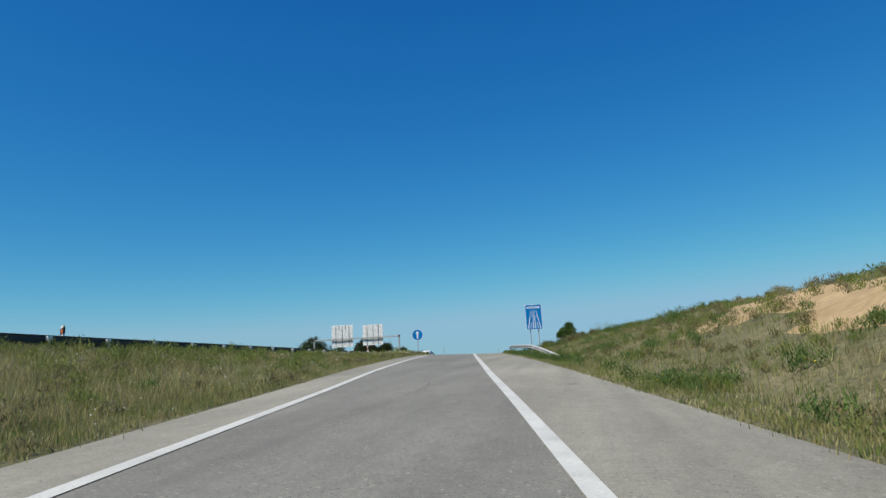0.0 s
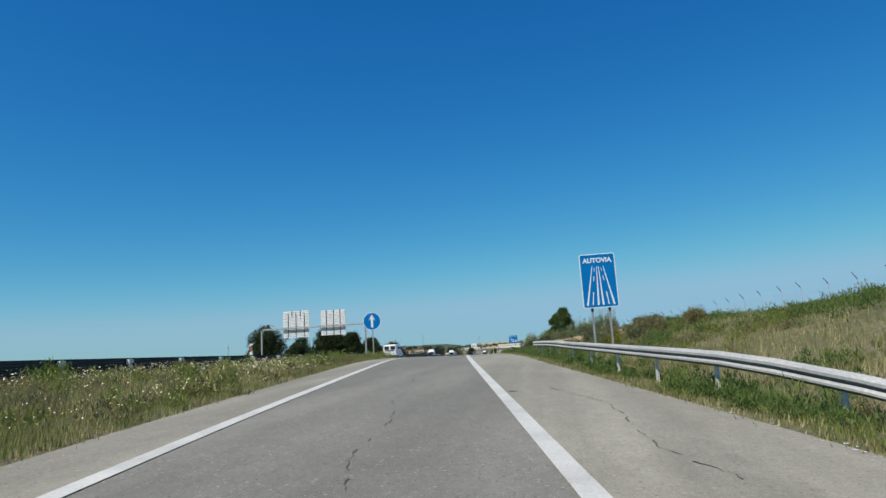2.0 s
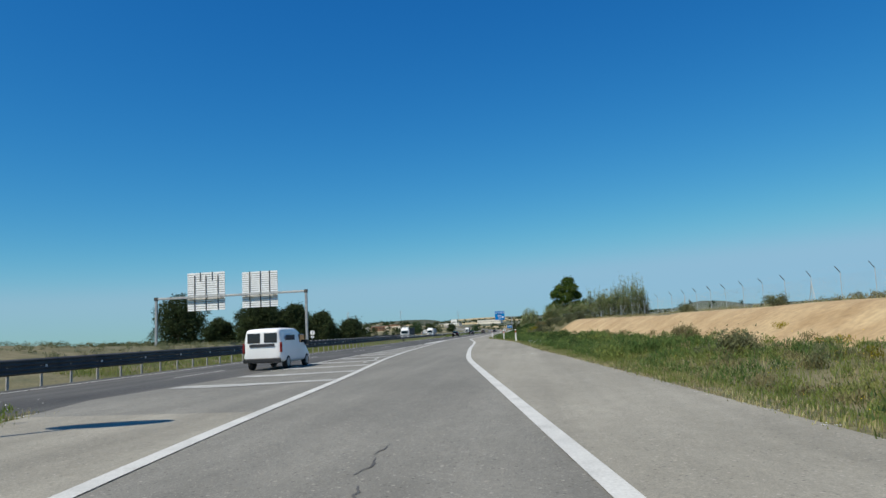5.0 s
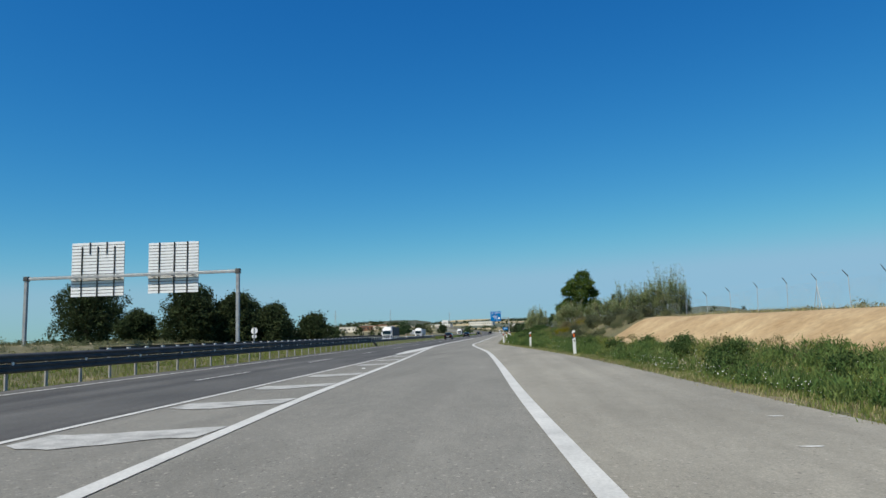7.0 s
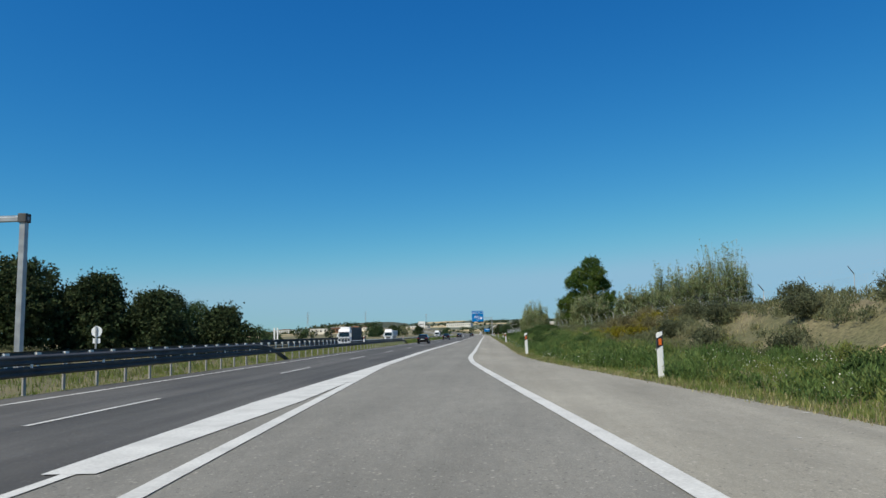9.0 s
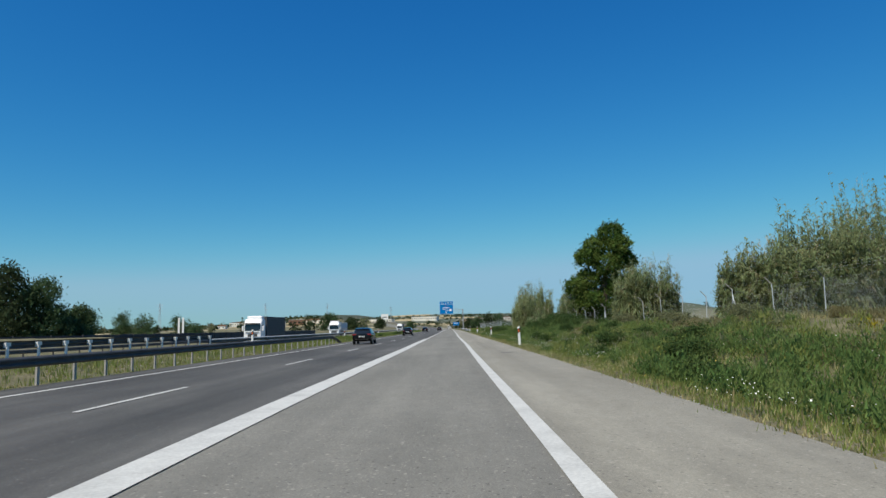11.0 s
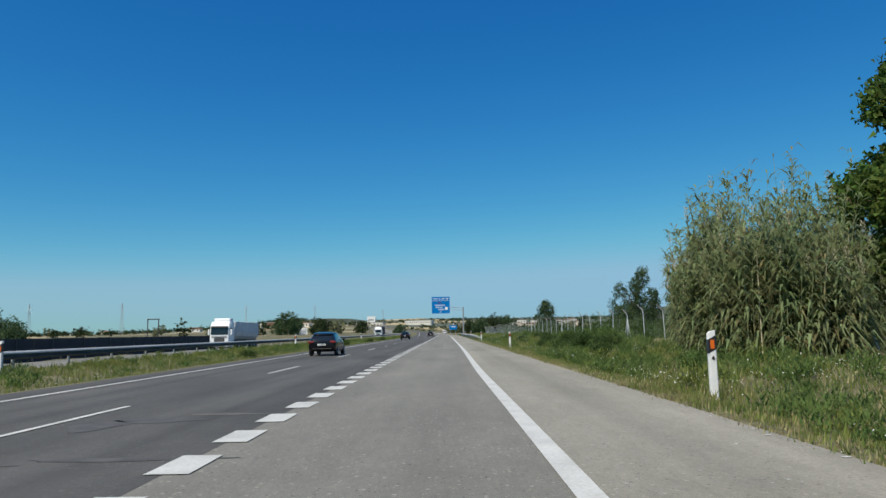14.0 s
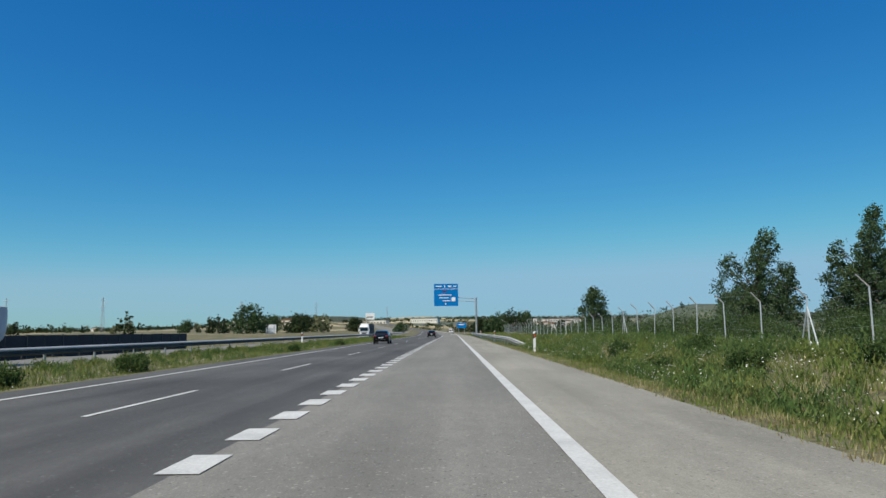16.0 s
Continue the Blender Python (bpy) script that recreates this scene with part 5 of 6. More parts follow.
def scatter(n, y0, y1, d0, d1, bias=1.0, place="right", mask=None):
    """Random spots beside the road: rows of x, y, z."""
    out = []
    while len(out) < n:
        y = rng.uniform(y0, y1)
        d = d0 + (d1 - d0) * rng.random() ** bias
        if place == "right":
            x = float(pave_right(y)) + d
            z = right_land(d, y)
        elif place == "left":
            x = float(main_left(y)) - d
            z = left_land(d, y)
        else:
            a, b = float(main_right(y)), float(pave_left(y))
            s = 0.02 + 0.96 * rng.random() ** bias
            if b - a < 0.4 or rng.random() > (b - a) / 12:
                continue
            x = a + (b - a) * s
            z = gore_land(s, x, y)
        if mask is not None and not mask(x, y, d):
            continue
        out.append((x, y, z))
    return np.array(out)


def sandy(x, y, d):
    v = noise.noise(Vector((x / 6.0, y / 9.0, 1.3)))
    return (182 < y < 277 + 10 * v and 8.0 + 0.9 * v + 2.2 * max(0.0, 214 - y) / 38 < d < 13.6 + 1.2 * v) or (92 < y < 124 and 6.5 < d < 11.5 and v > 0.22)


def no_sand(x, y, d):
    return not sandy(x, y, d)


def patch(x, y, d, size=7.0, low=-0.05, seed=0.0):
    return no_sand(x, y, d) and noise.noise(Vector((x / size, y / size, seed))) > low


def with_size(p, lo, hi):
    return [(x, y, z, rng.uniform(lo, hi)) for x, y, z in p]


tufts("weeds", with_size(scatter(520, 205, 330, 1.2, 6.4, 1.0, mask=lambda x, y, d: patch(x, y, d, 5, -0.12, 2.0)), 0.4, 0.85), M_WEED, "soft dark green weeds along the hard shoulder", per=215)
tufts("weeds", with_size(scatter(900, 330, 520, 1.2, 9.5, 1.2, mask=lambda x, y, d: patch(x, y, d, 6, -0.14, 2.0)), 0.3, 0.75), M_WEED, "soft dark green weeds along the hard shoulder", per=215)
tufts("weeds", with_size(scatter(420, 81, 205, 0.8, 15.0, 1.0, mask=lambda x, y, d: patch(x, y, d, 6, 0.0, 2.0)), 0.3, 0.7), M_WEED, "green weeds on the slope beside the slip road", per=170)
tufts("bushy_weeds", with_size(scatter(70, 374, 398, 3.0, 9.0, 1.0), 0.7, 1.15), M_WEED, "tall dark green bushy weeds on the bank", per=240)
tufts("bushy_weeds", with_size(scatter(60, 425, 520, 5.0, 10.0, 1.0), 0.6, 1.0), M_WEED, "tall dark green bushy weeds below the fence", per=215)
tufts("bushy_weeds", with_size(scatter(10, 228, 246, 5.0, 8.0, 1.0), 0.5, 0.8), M_DRYWEED, "tall withered bush at the foot of the sandy bank", per=240)
tufts("tall_weeds", with_size(scatter(420, 205, 520, 1.3, 9.0, 1.0, mask=lambda x, y, d: patch(x, y, d, 4, 0.0, 12.0)), 0.35, 0.85), M_GRASS, "yellow-green weeds on the verge", per=240)
tufts("tall_weeds", with_size(scatter(560, 81, 205, 0.8, 16.0, 1.0, mask=lambda x, y, d: patch(x, y, d, 5, 0.0, 12.0)), 0.22, 0.5), M_GRASS, "yellow-green weeds on the slope", per=170)
tufts("withered_weeds", with_size(scatter(200, 205, 315, 6.0, 9.2, 1.0), 0.2, 0.45), M_DRYWEED, "withered brown weeds at the foot of the sandy bank", per=190)
tufts("withered_weeds", with_size(scatter(360, 318, 372, 5.0, 13.0, 1.0, mask=lambda x, y, d: patch(x, y, d, 9, -0.1, 6.0)), 0.25, 0.5), M_DRYWEED, "withered brown weeds on the bank", per=190)
tufts("withered_weeds", with_size(scatter(420, 81, 215, 2.0, 18.0, 1.0, mask=lambda x, y, d: patch(x, y, d, 7, -0.1, 6.0)), 0.2, 0.42), M_DRYWEED, "withered brown weeds on the slope", per=170)
tufts("scrub", with_size(scatter(130, 100, 215, 13.0, 30.0, 1.0, mask=lambda x, y, d: patch(x, y, d, 9, 0.0, 5.0)), 0.25, 0.5), M_SCRUB, "grey-green scrub on the bank", per=160, width=0.018)
tufts("scrub", with_size(scatter(300, 304, 398, 3.4, 16.0, 1.0, mask=lambda x, y, d: patch(x, y, d, 7, -0.05, 5.0)), 0.25, 0.6), M_SCRUB, "grey-green scrub on the bank", per=170, width=0.018)
tufts("scrub", with_size(scatter(460, 425, 640, 11.0, 36.0, 1.0, mask=lambda x, y, d: patch(x, y, d, 12, -0.22, 5.0)), 0.6, 1.2), M_WEED_DARK, "dark green scrub behind the wire fence", per=130, width=0.03)
shrubs("bushes", with_size(scatter(90, 436, 620, 12.0, 36.0, 1.2), 1.3, 2.3), M_WEED_DARK, "dark green bushes behind the wire fence", per=520, leaf=0.075, flat=0.9)
tufts("scrub", with_size(scatter(26, 220, 302, 16.0, 26.0, 1.0), 0.3, 0.8), M_SCRUB, "scrub along the top of the sandy bank", per=170, width=0.018)
tufts("broom", with_size(scatter(26, 302, 326, 7.0, 12.5, 1.0), 0.4, 0.9), M_BROOM, "yellow flowering broom on the bank", per=260)
tufts("broom", with_size(scatter(26, 150, 215, 4.0, 10.0, 1.0), 0.25, 0.5), M_BROOM, "yellow flowering broom on the bank", per=220)
tufts("weeds", with_size(scatter(130, 81, 192, 0, 1, 1.0, "gore"), 0.35, 0.7), M_GRASS, "soft green weeds between the carriageways", per=210)
tufts("weeds", with_size(scatter(40, 81, 192, 0, 1, 1.0, "gore"), 0.3, 0.5), M_WEED, "low dark green weeds between the carriageways", per=150)
tufts("tall_weeds", with_size(scatter(150, 95, 176, 0, 1, 2.6, "gore"), 0.5, 0.85), M_GRASS, "tall yellow-green weeds along the dark barrier", per=190)
tufts("weeds", with_size(scatter(130, 118, 172, 0.5, 2.2, 1.0), 0.25, 0.48), M_WEED, "dark green weeds under the crash barrier", per=220)
tufts("withered_weeds", with_size(scatter(340, 81, 192, 0, 1, 1.0, "gore"), 0.25, 0.55), M_DRYWEED, "withered weeds between the carriageways", per=160)
tufts("weeds", with_size(scatter(220, 378, 560, 4.2, 5.6, 1.0, "left"), 0.2, 0.46), M_GRASS, "green weeds along the foot of the median barrier", per=170, width=0.016)
tufts("weeds", with_size(scatter(260, 380, 620, 1.2, 5.2, 1.0, "left"), 0.2, 0.5), M_WEED, "low green bushes on the median", per=170, width=0.016)


tufts("scrub", with_size(scatter(40, 150, 206, 4.5, 7.8, 1.0), 0.3, 0.6), M_SCRUB, "grey-green scrub below the sandy ledge", per=190, width=0.016)
tufts("withered_weeds", with_size(scatter(70, 92, 124, 6.0, 12.0, 1.0), 0.25, 0.55), M_DRYWEED, "withered weeds over the bare patch of the slope", per=170)
tufts("weeds", with_size(scatter(40, 92, 124, 6.0, 12.5, 1.0), 0.25, 0.55), M_GRASS, "green weeds over the bare patch of the slope", per=170)
tufts("scrub", with_size(scatter(260, 85, 420, 32.0, 130.0, 1.3), 0.5, 1.4), M_SCRUB, "scattered scrub on the open land", per=60, width=0.04)


# grey-green bushes that stand singly on the bank and by the sandy ledge
def bush(x, y, r, mat, label, left=False):
    z = ground_left(x, y) if left else ground_right(x, y)
    h = thing("bush", (x, y, z - 0.05), label, "bush")
    b = bmesh.new()
    for k in range(9):
        a, q = 2 * math.pi * k / 9 + 0.3 * math.sin(3 * x), r * (0.55 + 0.3 * math.sin(2.3 * k + x))
        rod(b, (0, 0, -0.1), (q * math.cos(a), q * math.sin(a), r * (0.5 + 0.25 * math.cos(1.7 * k + y))), 0.022, 0.006, 4)
    part("stems", b, M_WOOD, h, "thin woody stems")
    g = np.random.default_rng(int(x * 31 + y * 7) % 9973)
    lobes = [(0, 0, r * 0.5, r * 0.55, r * 0.55, r * 0.42)]
    for k in range(8):
        a, q = g.uniform(0, 2 * math.pi), r * g.uniform(0.35, 0.75)
        lobes.append((q * math.cos(a), q * math.sin(a), r * g.uniform(0.28, 0.85), r * g.uniform(0.22, 0.38), r * g.uniform(0.22, 0.38), r * g.uniform(0.18, 0.30)))
    v, f = leaf_quads(crown_points(lobes, int(2500 * (0.4 + r)), 0.12 + 0.07 * r), 0.044 + 0.013 * r, -0.6, 0.40)
    raw_mesh("leaf_mass", v, f, mat, h)
    return h


BUSHES = ((22.6, 171.0, 1.0), (20.2, 176.5, 1.2), (24.5, 180.0, 0.9), (18.6, 183.0, 1.0), (22.4, 187.5, 1.1), (17.2, 191.0, 0.8), (20.8, 197.0, 0.7), (15.9, 203.0, 0.8), (22.0, 164.5, 0.9), (25.8, 166.0, 0.9), (26.8, 172.0, 0.8), (24.2, 174.5, 0.9), (23.4, 168.5, 1.0), (21.0, 181.0, 0.9), (19.4, 167.5, 0.7), (17.8, 219.0, 0.9), (25.5, 226.0, 0.8), (24.0, 244.0, 0.9), (27.0, 190.0, 0.9))
for i, (x, y, r) in enumerate(BUSHES):
    bush(x, y, r, M_SCRUB if i % 3 else M_DRYWEED, "grey-green bush on the bank by the sandy ledge" if i % 3 else "withered brownish bush on the bank by the sandy ledge")
for x, y, r in ((21.3, 174.0, 0.6), (18.3, 186.0, 0.5), (19.8, 162.0, 0.5)):
    bush(x, y, r, M_BROOM, "yellow flowering broom bush on the bank")
for x, y, r in ((13.4, 309.5, 1.1), (12.4, 314.0, 1.3), (14.8, 317.0, 1.4), (12.8, 320.5, 1.2), (16.2, 312.0, 1.2)):
    bush(x, y, r, M_DRYWEED, "tall withered brown bush on top of the bank")
for x, y, r in ((12.0, 308.0, 0.8), (11.2, 311.5, 0.9), (14.2, 313.5, 1.0)):
    bush(x, y, r, M_BROOM, "yellow flowering broom bush on the bank")
for x, y, r in ((-13.7, 472.0, 0.65), (-14.0, 464.5, 0.5), (-13.4, 498.0, 0.5), (-14.1, 432.0, 0.5), (-13.6, 520.0, 0.55)):
    bush(x, y, r, M_WEED_DARK, "low dark green bush on the grassy median", True)
for x, y, r in ((6.6, 456.0, 0.6), (8.2, 459.0, 0.8), (9.8, 463.0, 0.8), (7.4, 466.0, 0.7), (6.2, 471.0, 0.6), (9.0, 474.0, 0.8), (7.0, 480.0, 0.7), (8.8, 486.0, 0.7), (6.4, 440.0, 0.6), (8.4, 436.0, 0.8), (7.2, 430.0, 0.7), (9.6, 445.0, 0.8)):
    bush(x, y, r, M_WEED_DARK, "soft green bush on the flowery verge below the fence")
tufts("scrub", with_size(scatter(170, 280, 310, 7.0, 15.0, 1.0), 0.35, 0.75), M_SCRUB, "grey-green scrub over the end of the sandy bank", per=210, width=0.016)
for x, y, r in ((15.8, 282.0, 0.9), (12.6, 284.0, 0.8), (14.6, 287.0, 1.1), (17.4, 285.0, 1.1), (11.8, 291.0, 1.0), (13.8, 295.0, 1.2), (16.4, 292.0, 1.1), (12.4, 300.0, 1.1), (15.0, 303.0, 1.2)):
    bush(x, y, r, M_SCRUB_DARK, "grey-green bush at the end of the sandy bank")
for x, y, r in ((10.9, 238.0, 0.7), (12.3, 242.0, 0.8), (11.6, 247.0, 0.7), (13.0, 251.0, 0.8), (10.6, 254.0, 0.6), (12.4, 258.0, 0.8), (11.2, 262.5, 0.7), (10.0, 267.0, 0.7), (12.8, 234.0, 0.6), (9.6, 273.0, 0.7), (13.4, 229.0, 0.6), (12.0, 224.0, 0.6)):
    bush(x, y, r, M_WEED_DARK, "soft dark green bush between the shoulder and the sand")
for x, y, r in ((7.0, 409.0, 0.7), (8.0, 426.5, 1.0), (6.8, 422.0, 0.8), (7.6, 430.0, 1.1), (9.2, 433.0, 1.1), (6.4, 434.0, 0.7), (8.2, 438.5, 1.0), (10.2, 440.0, 1.1), (7.4, 444.5, 0.9), (9.4, 449.0, 1.0), (6.6, 417.0, 0.6)):
    bush(x, y, r, M_WEED if int(y) % 2 else M_WEED_DARK, "tall leafy green weeds on the verge below the cane")
WEED_BUSHES = ((8.1, 379.5, 1.0), (9.8, 381.5, 1.4), (8.8, 385.0, 1.5), (11.2, 386.5, 1.8), (10.6, 384.0, 1.6), (9.9, 388.0, 1.5), (12.2, 382.0, 1.7), (13.0, 388.5, 1.7), (9.4, 389.0, 1.2), (12.6, 391.0, 1.4), (7.4, 391.5, 0.8), (10.2, 394.0, 1.2), (13.8, 384.0, 1.3), (12.4, 378.5, 1.2), (14.6, 377.0, 1.1), (7.2, 396.5, 0.7))
for x, y, r in WEED_BUSHES:
    bush(x, y, r, M_WEED_DARK, "tall dark green bushy weeds on the bank by the road")
for x, y, r in ((5.3, 322.0, 0.6), (6.4, 326.5, 0.8), (8.0, 331.0, 0.8), (5.6, 336.0, 0.6), (7.2, 340.5, 0.8), (9.6, 343.0, 0.7), (6.0, 347.0, 0.6), (8.4, 351.0, 0.8), (10.8, 355.0, 0.7), (6.6, 360.0, 0.7), (9.0, 364.5, 0.8), (7.0, 368.5, 0.6), (10.4, 318.0, 0.7), (8.6, 312.0, 0.7), (6.6, 307.0, 0.6)):
    bush(x, y, r, M_WEED_DARK, "soft dark green bush on the grassy bank")
for x, y, r in ((13.6, 338.0, 0.8), (15.2, 344.0, 1.0), (13.0, 350.0, 0.9), (15.6, 356.0, 1.1), (12.8, 362.0, 0.9), (14.8, 368.0, 1.0), (12.0, 371.0, 0.8)):
    bush(x, y, r, M_SCRUB, "pale grey-green bush on top of the bank")
tufts("scrub", [(x, y, z, r) for x, y, z, r in with_size(scatter(260, 246, 330, 26.0, 46.0, 1.0, "left"), 0.4, 0.9)], M_SCRUB, "green scrub on the low mound beyond the opposite carriageway", per=90, width=0.03)


# ---- grass ----
def grass(name, spots, mat, label, tall, blades=7, spread=0.2, width=0.015, edge=True):
    """Tufts of bent blades, as one sheet."""
    n = len(spots) * blades
    base = np.repeat(spots, blades, axis=0) + np.c_[rng.normal(0, spread, (n, 2)), np.full(n, -0.03)]
    away = np.minimum(np.abs(base[:, 0] - pave_right(base[:, 1])), np.minimum(np.abs(base[:, 0] - pave_left(base[:, 1])), np.abs(base[:, 0] - main_left(base[:, 1]))))
    h = (tall * rng.uniform(0.45, 1.25, n) * (np.clip(0.12 + 0.42 * away, 0.16, 1.0) if edge else 1.0))[:, None]
    a = rng.uniform(0, 2 * math.pi, n)
    out = np.c_[np.cos(a), np.sin(a), np.zeros(n)]
    side = np.c_[-np.sin(a + 0.7), np.cos(a + 0.7), np.zeros(n)] * (width * rng.uniform(0.6, 1.5, n))[:, None]
    bend = rng.uniform(0.05, 0.5, n)[:, None]
    up = np.array([0, 0, 1.0])
    t = base + out * h * bend + up * h * (1 - 0.25 * bend)
    v = np.stack([base - side, t, base + side], 1).reshape(-1, 3)
    f = np.arange(3 * n).reshape(-1, 3)
    return tagged(raw_mesh(name, v, f, mat), label, "grass", kind="stuff")


def flowers(name, spots, mat, label, lift=0.45, size=0.013):
    n = len(spots)
    c = spots + np.c_[rng.normal(0, 0.1, (n, 2)), rng.uniform(0.3, 1.0, n) * lift]
    a = rng.uniform(0, 2 * math.pi, n)
    s = size * rng.uniform(0.6, 1.4, n)[:, None]
    u = np.c_[np.cos(a), np.sin(a), rng.normal(0, 0.5, n)] * s
    w = np.c_[-np.sin(a), np.cos(a), rng.normal(0, 0.5, n)] * s
    v = np.stack([c - u, c - w, c + u, c + w, c + [0, 0, 0.6 * size]], 1).reshape(-1, 3)
    k = np.arange(n)[:, None] * 5
    f = np.concatenate([k + [0, 1, 4], k + [1, 2, 4], k + [2, 3, 4], k + [3, 0, 4]])
    return tagged(raw_mesh(name, v, f, mat), label, "flowers", kind="stuff")


grass("verge_grass", scatter(15000, 81, 194, 0, 1, 1.0, "gore"), M_STRAW, "dry straw-coloured grass between the carriageways", 0.40, 10, 0.24, 0.0072)
grass("verge_grass", scatter(8000, 81, 194, 0, 1, 1.0, "gore"), M_GRASS, "green grass between the carriageways", 0.34, 9, 0.24, 0.0078)
grass("verge_grass", scatter(10000, 81, 205, 0.3, 18, 1.6, mask=no_sand), M_GRASS, "green grass on the slope beside the slip road", 0.28, 9, 0.22, 0.0098)
grass("verge_grass", scatter(6200, 81, 205, 0.3, 20, 1.2, mask=lambda x, y, d: patch(x, y, d, 8, -0.25, 9.0)), M_STRAW, "dry grass on the slope beside the slip road", 0.34, 10, 0.24, 0.0098)
grass("verge_grass", scatter(10000, 205, 345, 0.3, 9, 1.5, mask=no_sand), M_GRASS, "green grass along the hard shoulder", 0.28, 8)
grass("verge_grass", scatter(3000, 205, 345, 0.3, 20, 1.0, mask=lambda x, y, d: patch(x, y, d, 8, 0.0, 9.0)), M_STRAW, "dry grass on the bank", 0.34, 8)
grass("verge_grass", scatter(15000, 345, 530, 0.3, 13, 1.5), M_GRASS, "green grass along the hard shoulder", 0.30, 8)
grass("verge_grass", scatter(3400, 345, 530, 0.3, 14, 1.3, mask=lambda x, y, d: patch(x, y, d, 7, -0.05, 9.0)), M_STRAW, "dry grass along the hard shoulder", 0.34, 8)
grass("edge_grass", scatter(7500, 81, 530, 0.0, 1.4, 1.2), M_STRAW, "short pale dry grass at the pavement's edge", 0.13, 10, 0.12, 0.014, False)
grass("edge_grass", scatter(6500, 81, 530, 0.05, 1.6, 1.0), M_GRASS, "short green grass at the pavement's edge", 0.15, 10, 0.12, 0.014, False)
grass("edge_grass", scatter(3200, 81, 190, 0, 1, 0.10, "gore"), M_STRAW, "short pale dry grass at the pavement's edge", 0.18, 12, 0.14, 0.008, False)
grass("edge_grass", scatter(3200, 81, 190, 0, 1, 0.14, "gore"), M_GRASS, "short green grass at the pavement's edge", 0.20, 12, 0.15, 0.008, False)
grass("verge_grass", scatter(3000, 530, 700, 0.3, 14, 1.0), M_GRASS, "green grass along the hard shoulder", 0.45, 7, 0.3, 0.03)
grass("median_grass", scatter(12000, 210, 640, 0.3, 5.6, 1.0, "left"), M_GRASS, "green grass on the median", 0.30, 10, 0.22, 0.016)
grass("median_grass", scatter(1300, 210, 640, 0.3, 5.6, 1.0, "left"), M_STRAW, "dry grass on the median", 0.25, 10, 0.2, 0.016)
flowers("white_flowers", scatter(2600, 81, 192, 0, 1, 1.0, "gore", mask=lambda x, y, d: noise.noise(Vector((x / 4, y / 6, 8.8))) > 0.0), M_FLOWER_W, "small white flowers among the grass")
flowers("yellow_flowers", scatter(2000, 81, 192, 0, 1, 1.0, "gore", mask=lambda x, y, d: noise.noise(Vector((x / 4, y / 6, 3.3))) > 0.15), M_FLOWER_Y, "small yellow flowers among the grass")
flowers("yellow_flowers", scatter(700, 95, 215, 0.6, 9, 1.0, mask=lambda x, y, d: noise.noise(Vector((x / 4, y / 6, 3.3))) > 0.1), M_FLOWER_Y, "small yellow flowers on the slope")
flowers("white_flowers", scatter(8000, 225, 520, 0.5, 6.5, 1.0, mask=lambda x, y, d: noise.noise(Vector((x / 4, y / 6, 8.8))) > 0.08), M_FLOWER_W, "small white flowers along the hard shoulder")
flowers("yellow_flowers", scatter(500, 225, 500, 0.4, 7, 1.0, mask=lambda x, y, d: noise.noise(Vector((x / 4, y / 6, 3.3))) > 0.15), M_FLOWER_Y, "small yellow flowers along the hard shoulder")
flowers("white_flowers", scatter(900, 330, 520, 0.3, 2.0, 1.0, "left"), M_FLOWER_W, "small white flowers on the median", lift=0.25)
flowers("cream_flowers", scatter(3600, 130, 190, 0, 1, 1.0, "gore", mask=lambda x, y, d: noise.noise(Vector((x / 3, y / 7, 5.5))) > -0.02), M_FLOWER_C, "small cream flowers among the dry grass", lift=0.6, size=0.019)
flowers("white_flowers", scatter(1700, 340, 520, 0.9, 5.0, 1.0, mask=lambda x, y, d: noise.noise(Vector((x / 1.6, y / 2.2, 2.8))) > 0.24), M_FLOWER_W, "clusters of white flowers on the verge", lift=0.65, size=0.012)
flowers("white_umbels", scatter(700, 440, 520, 1.6, 7.5, 1.0, mask=lambda x, y, d: noise.noise(Vector((x / 1.8, y / 2.6, 6.1))) > 0.12), M_FLOWER_W, "pale flower heads standing above the verge", lift=0.8, size=0.017)
# ---- vehicles ----
def shell(bm, sections, smooth_cap=True):
    """A car body lofted along y: each section is (y, half width, [(across 0..1, z), ...] from sill to roof)."""
    rings = []
    for y, pts in sections:
        right = [bm.verts.new((x, y, z)) for x, z in pts]
        left = [bm.verts.new((-x, y, z)) for x, z in reversed(pts)]
        rings.append(right + left)
    n = len(rings[0])
    for a, b in zip(rings, rings[1:]):
        for i in range(n):
            bm.faces.new((a[i], b[i], b[(i + 1) % n], a[(i + 1) % n]))
    bm.faces.new(rings[0][::-1])
    bm.faces.new(rings[-1])
    bmesh.ops.recalc_face_normals(bm, faces=bm.faces)
    return bm


def wheel(h, x, y, r, w, rim_mat):
    b = bmesh.new()
    rod(b, (x - w / 2, y, r), (x + w / 2, y, r), r, r, 22)
    bmesh.ops.bevel(b, geom=[e for e in b.edges if len(e.link_faces) == 2 and abs(e.verts[0].co.x - e.verts[1].co.x) < 1e-4], offset=0.03, segments=2, affect="EDGES")
    tyre = part("wheel", b, M_TYRE, h)
    s = 1 if x > 0 else -1
    b = bmesh.new()
    rod(b, (x + s * (w / 2 - 0.02), y, r), (x + s * (w / 2 + 0.008), y, r), r * 0.64, r * 0.6, 18)
    part("rim", b, rim_mat, tyre, "grey metal rim")


def rounder(ob):
    m = ob.modifiers.new("round", "SUBSURF")
    m.levels = m.render_levels = 2


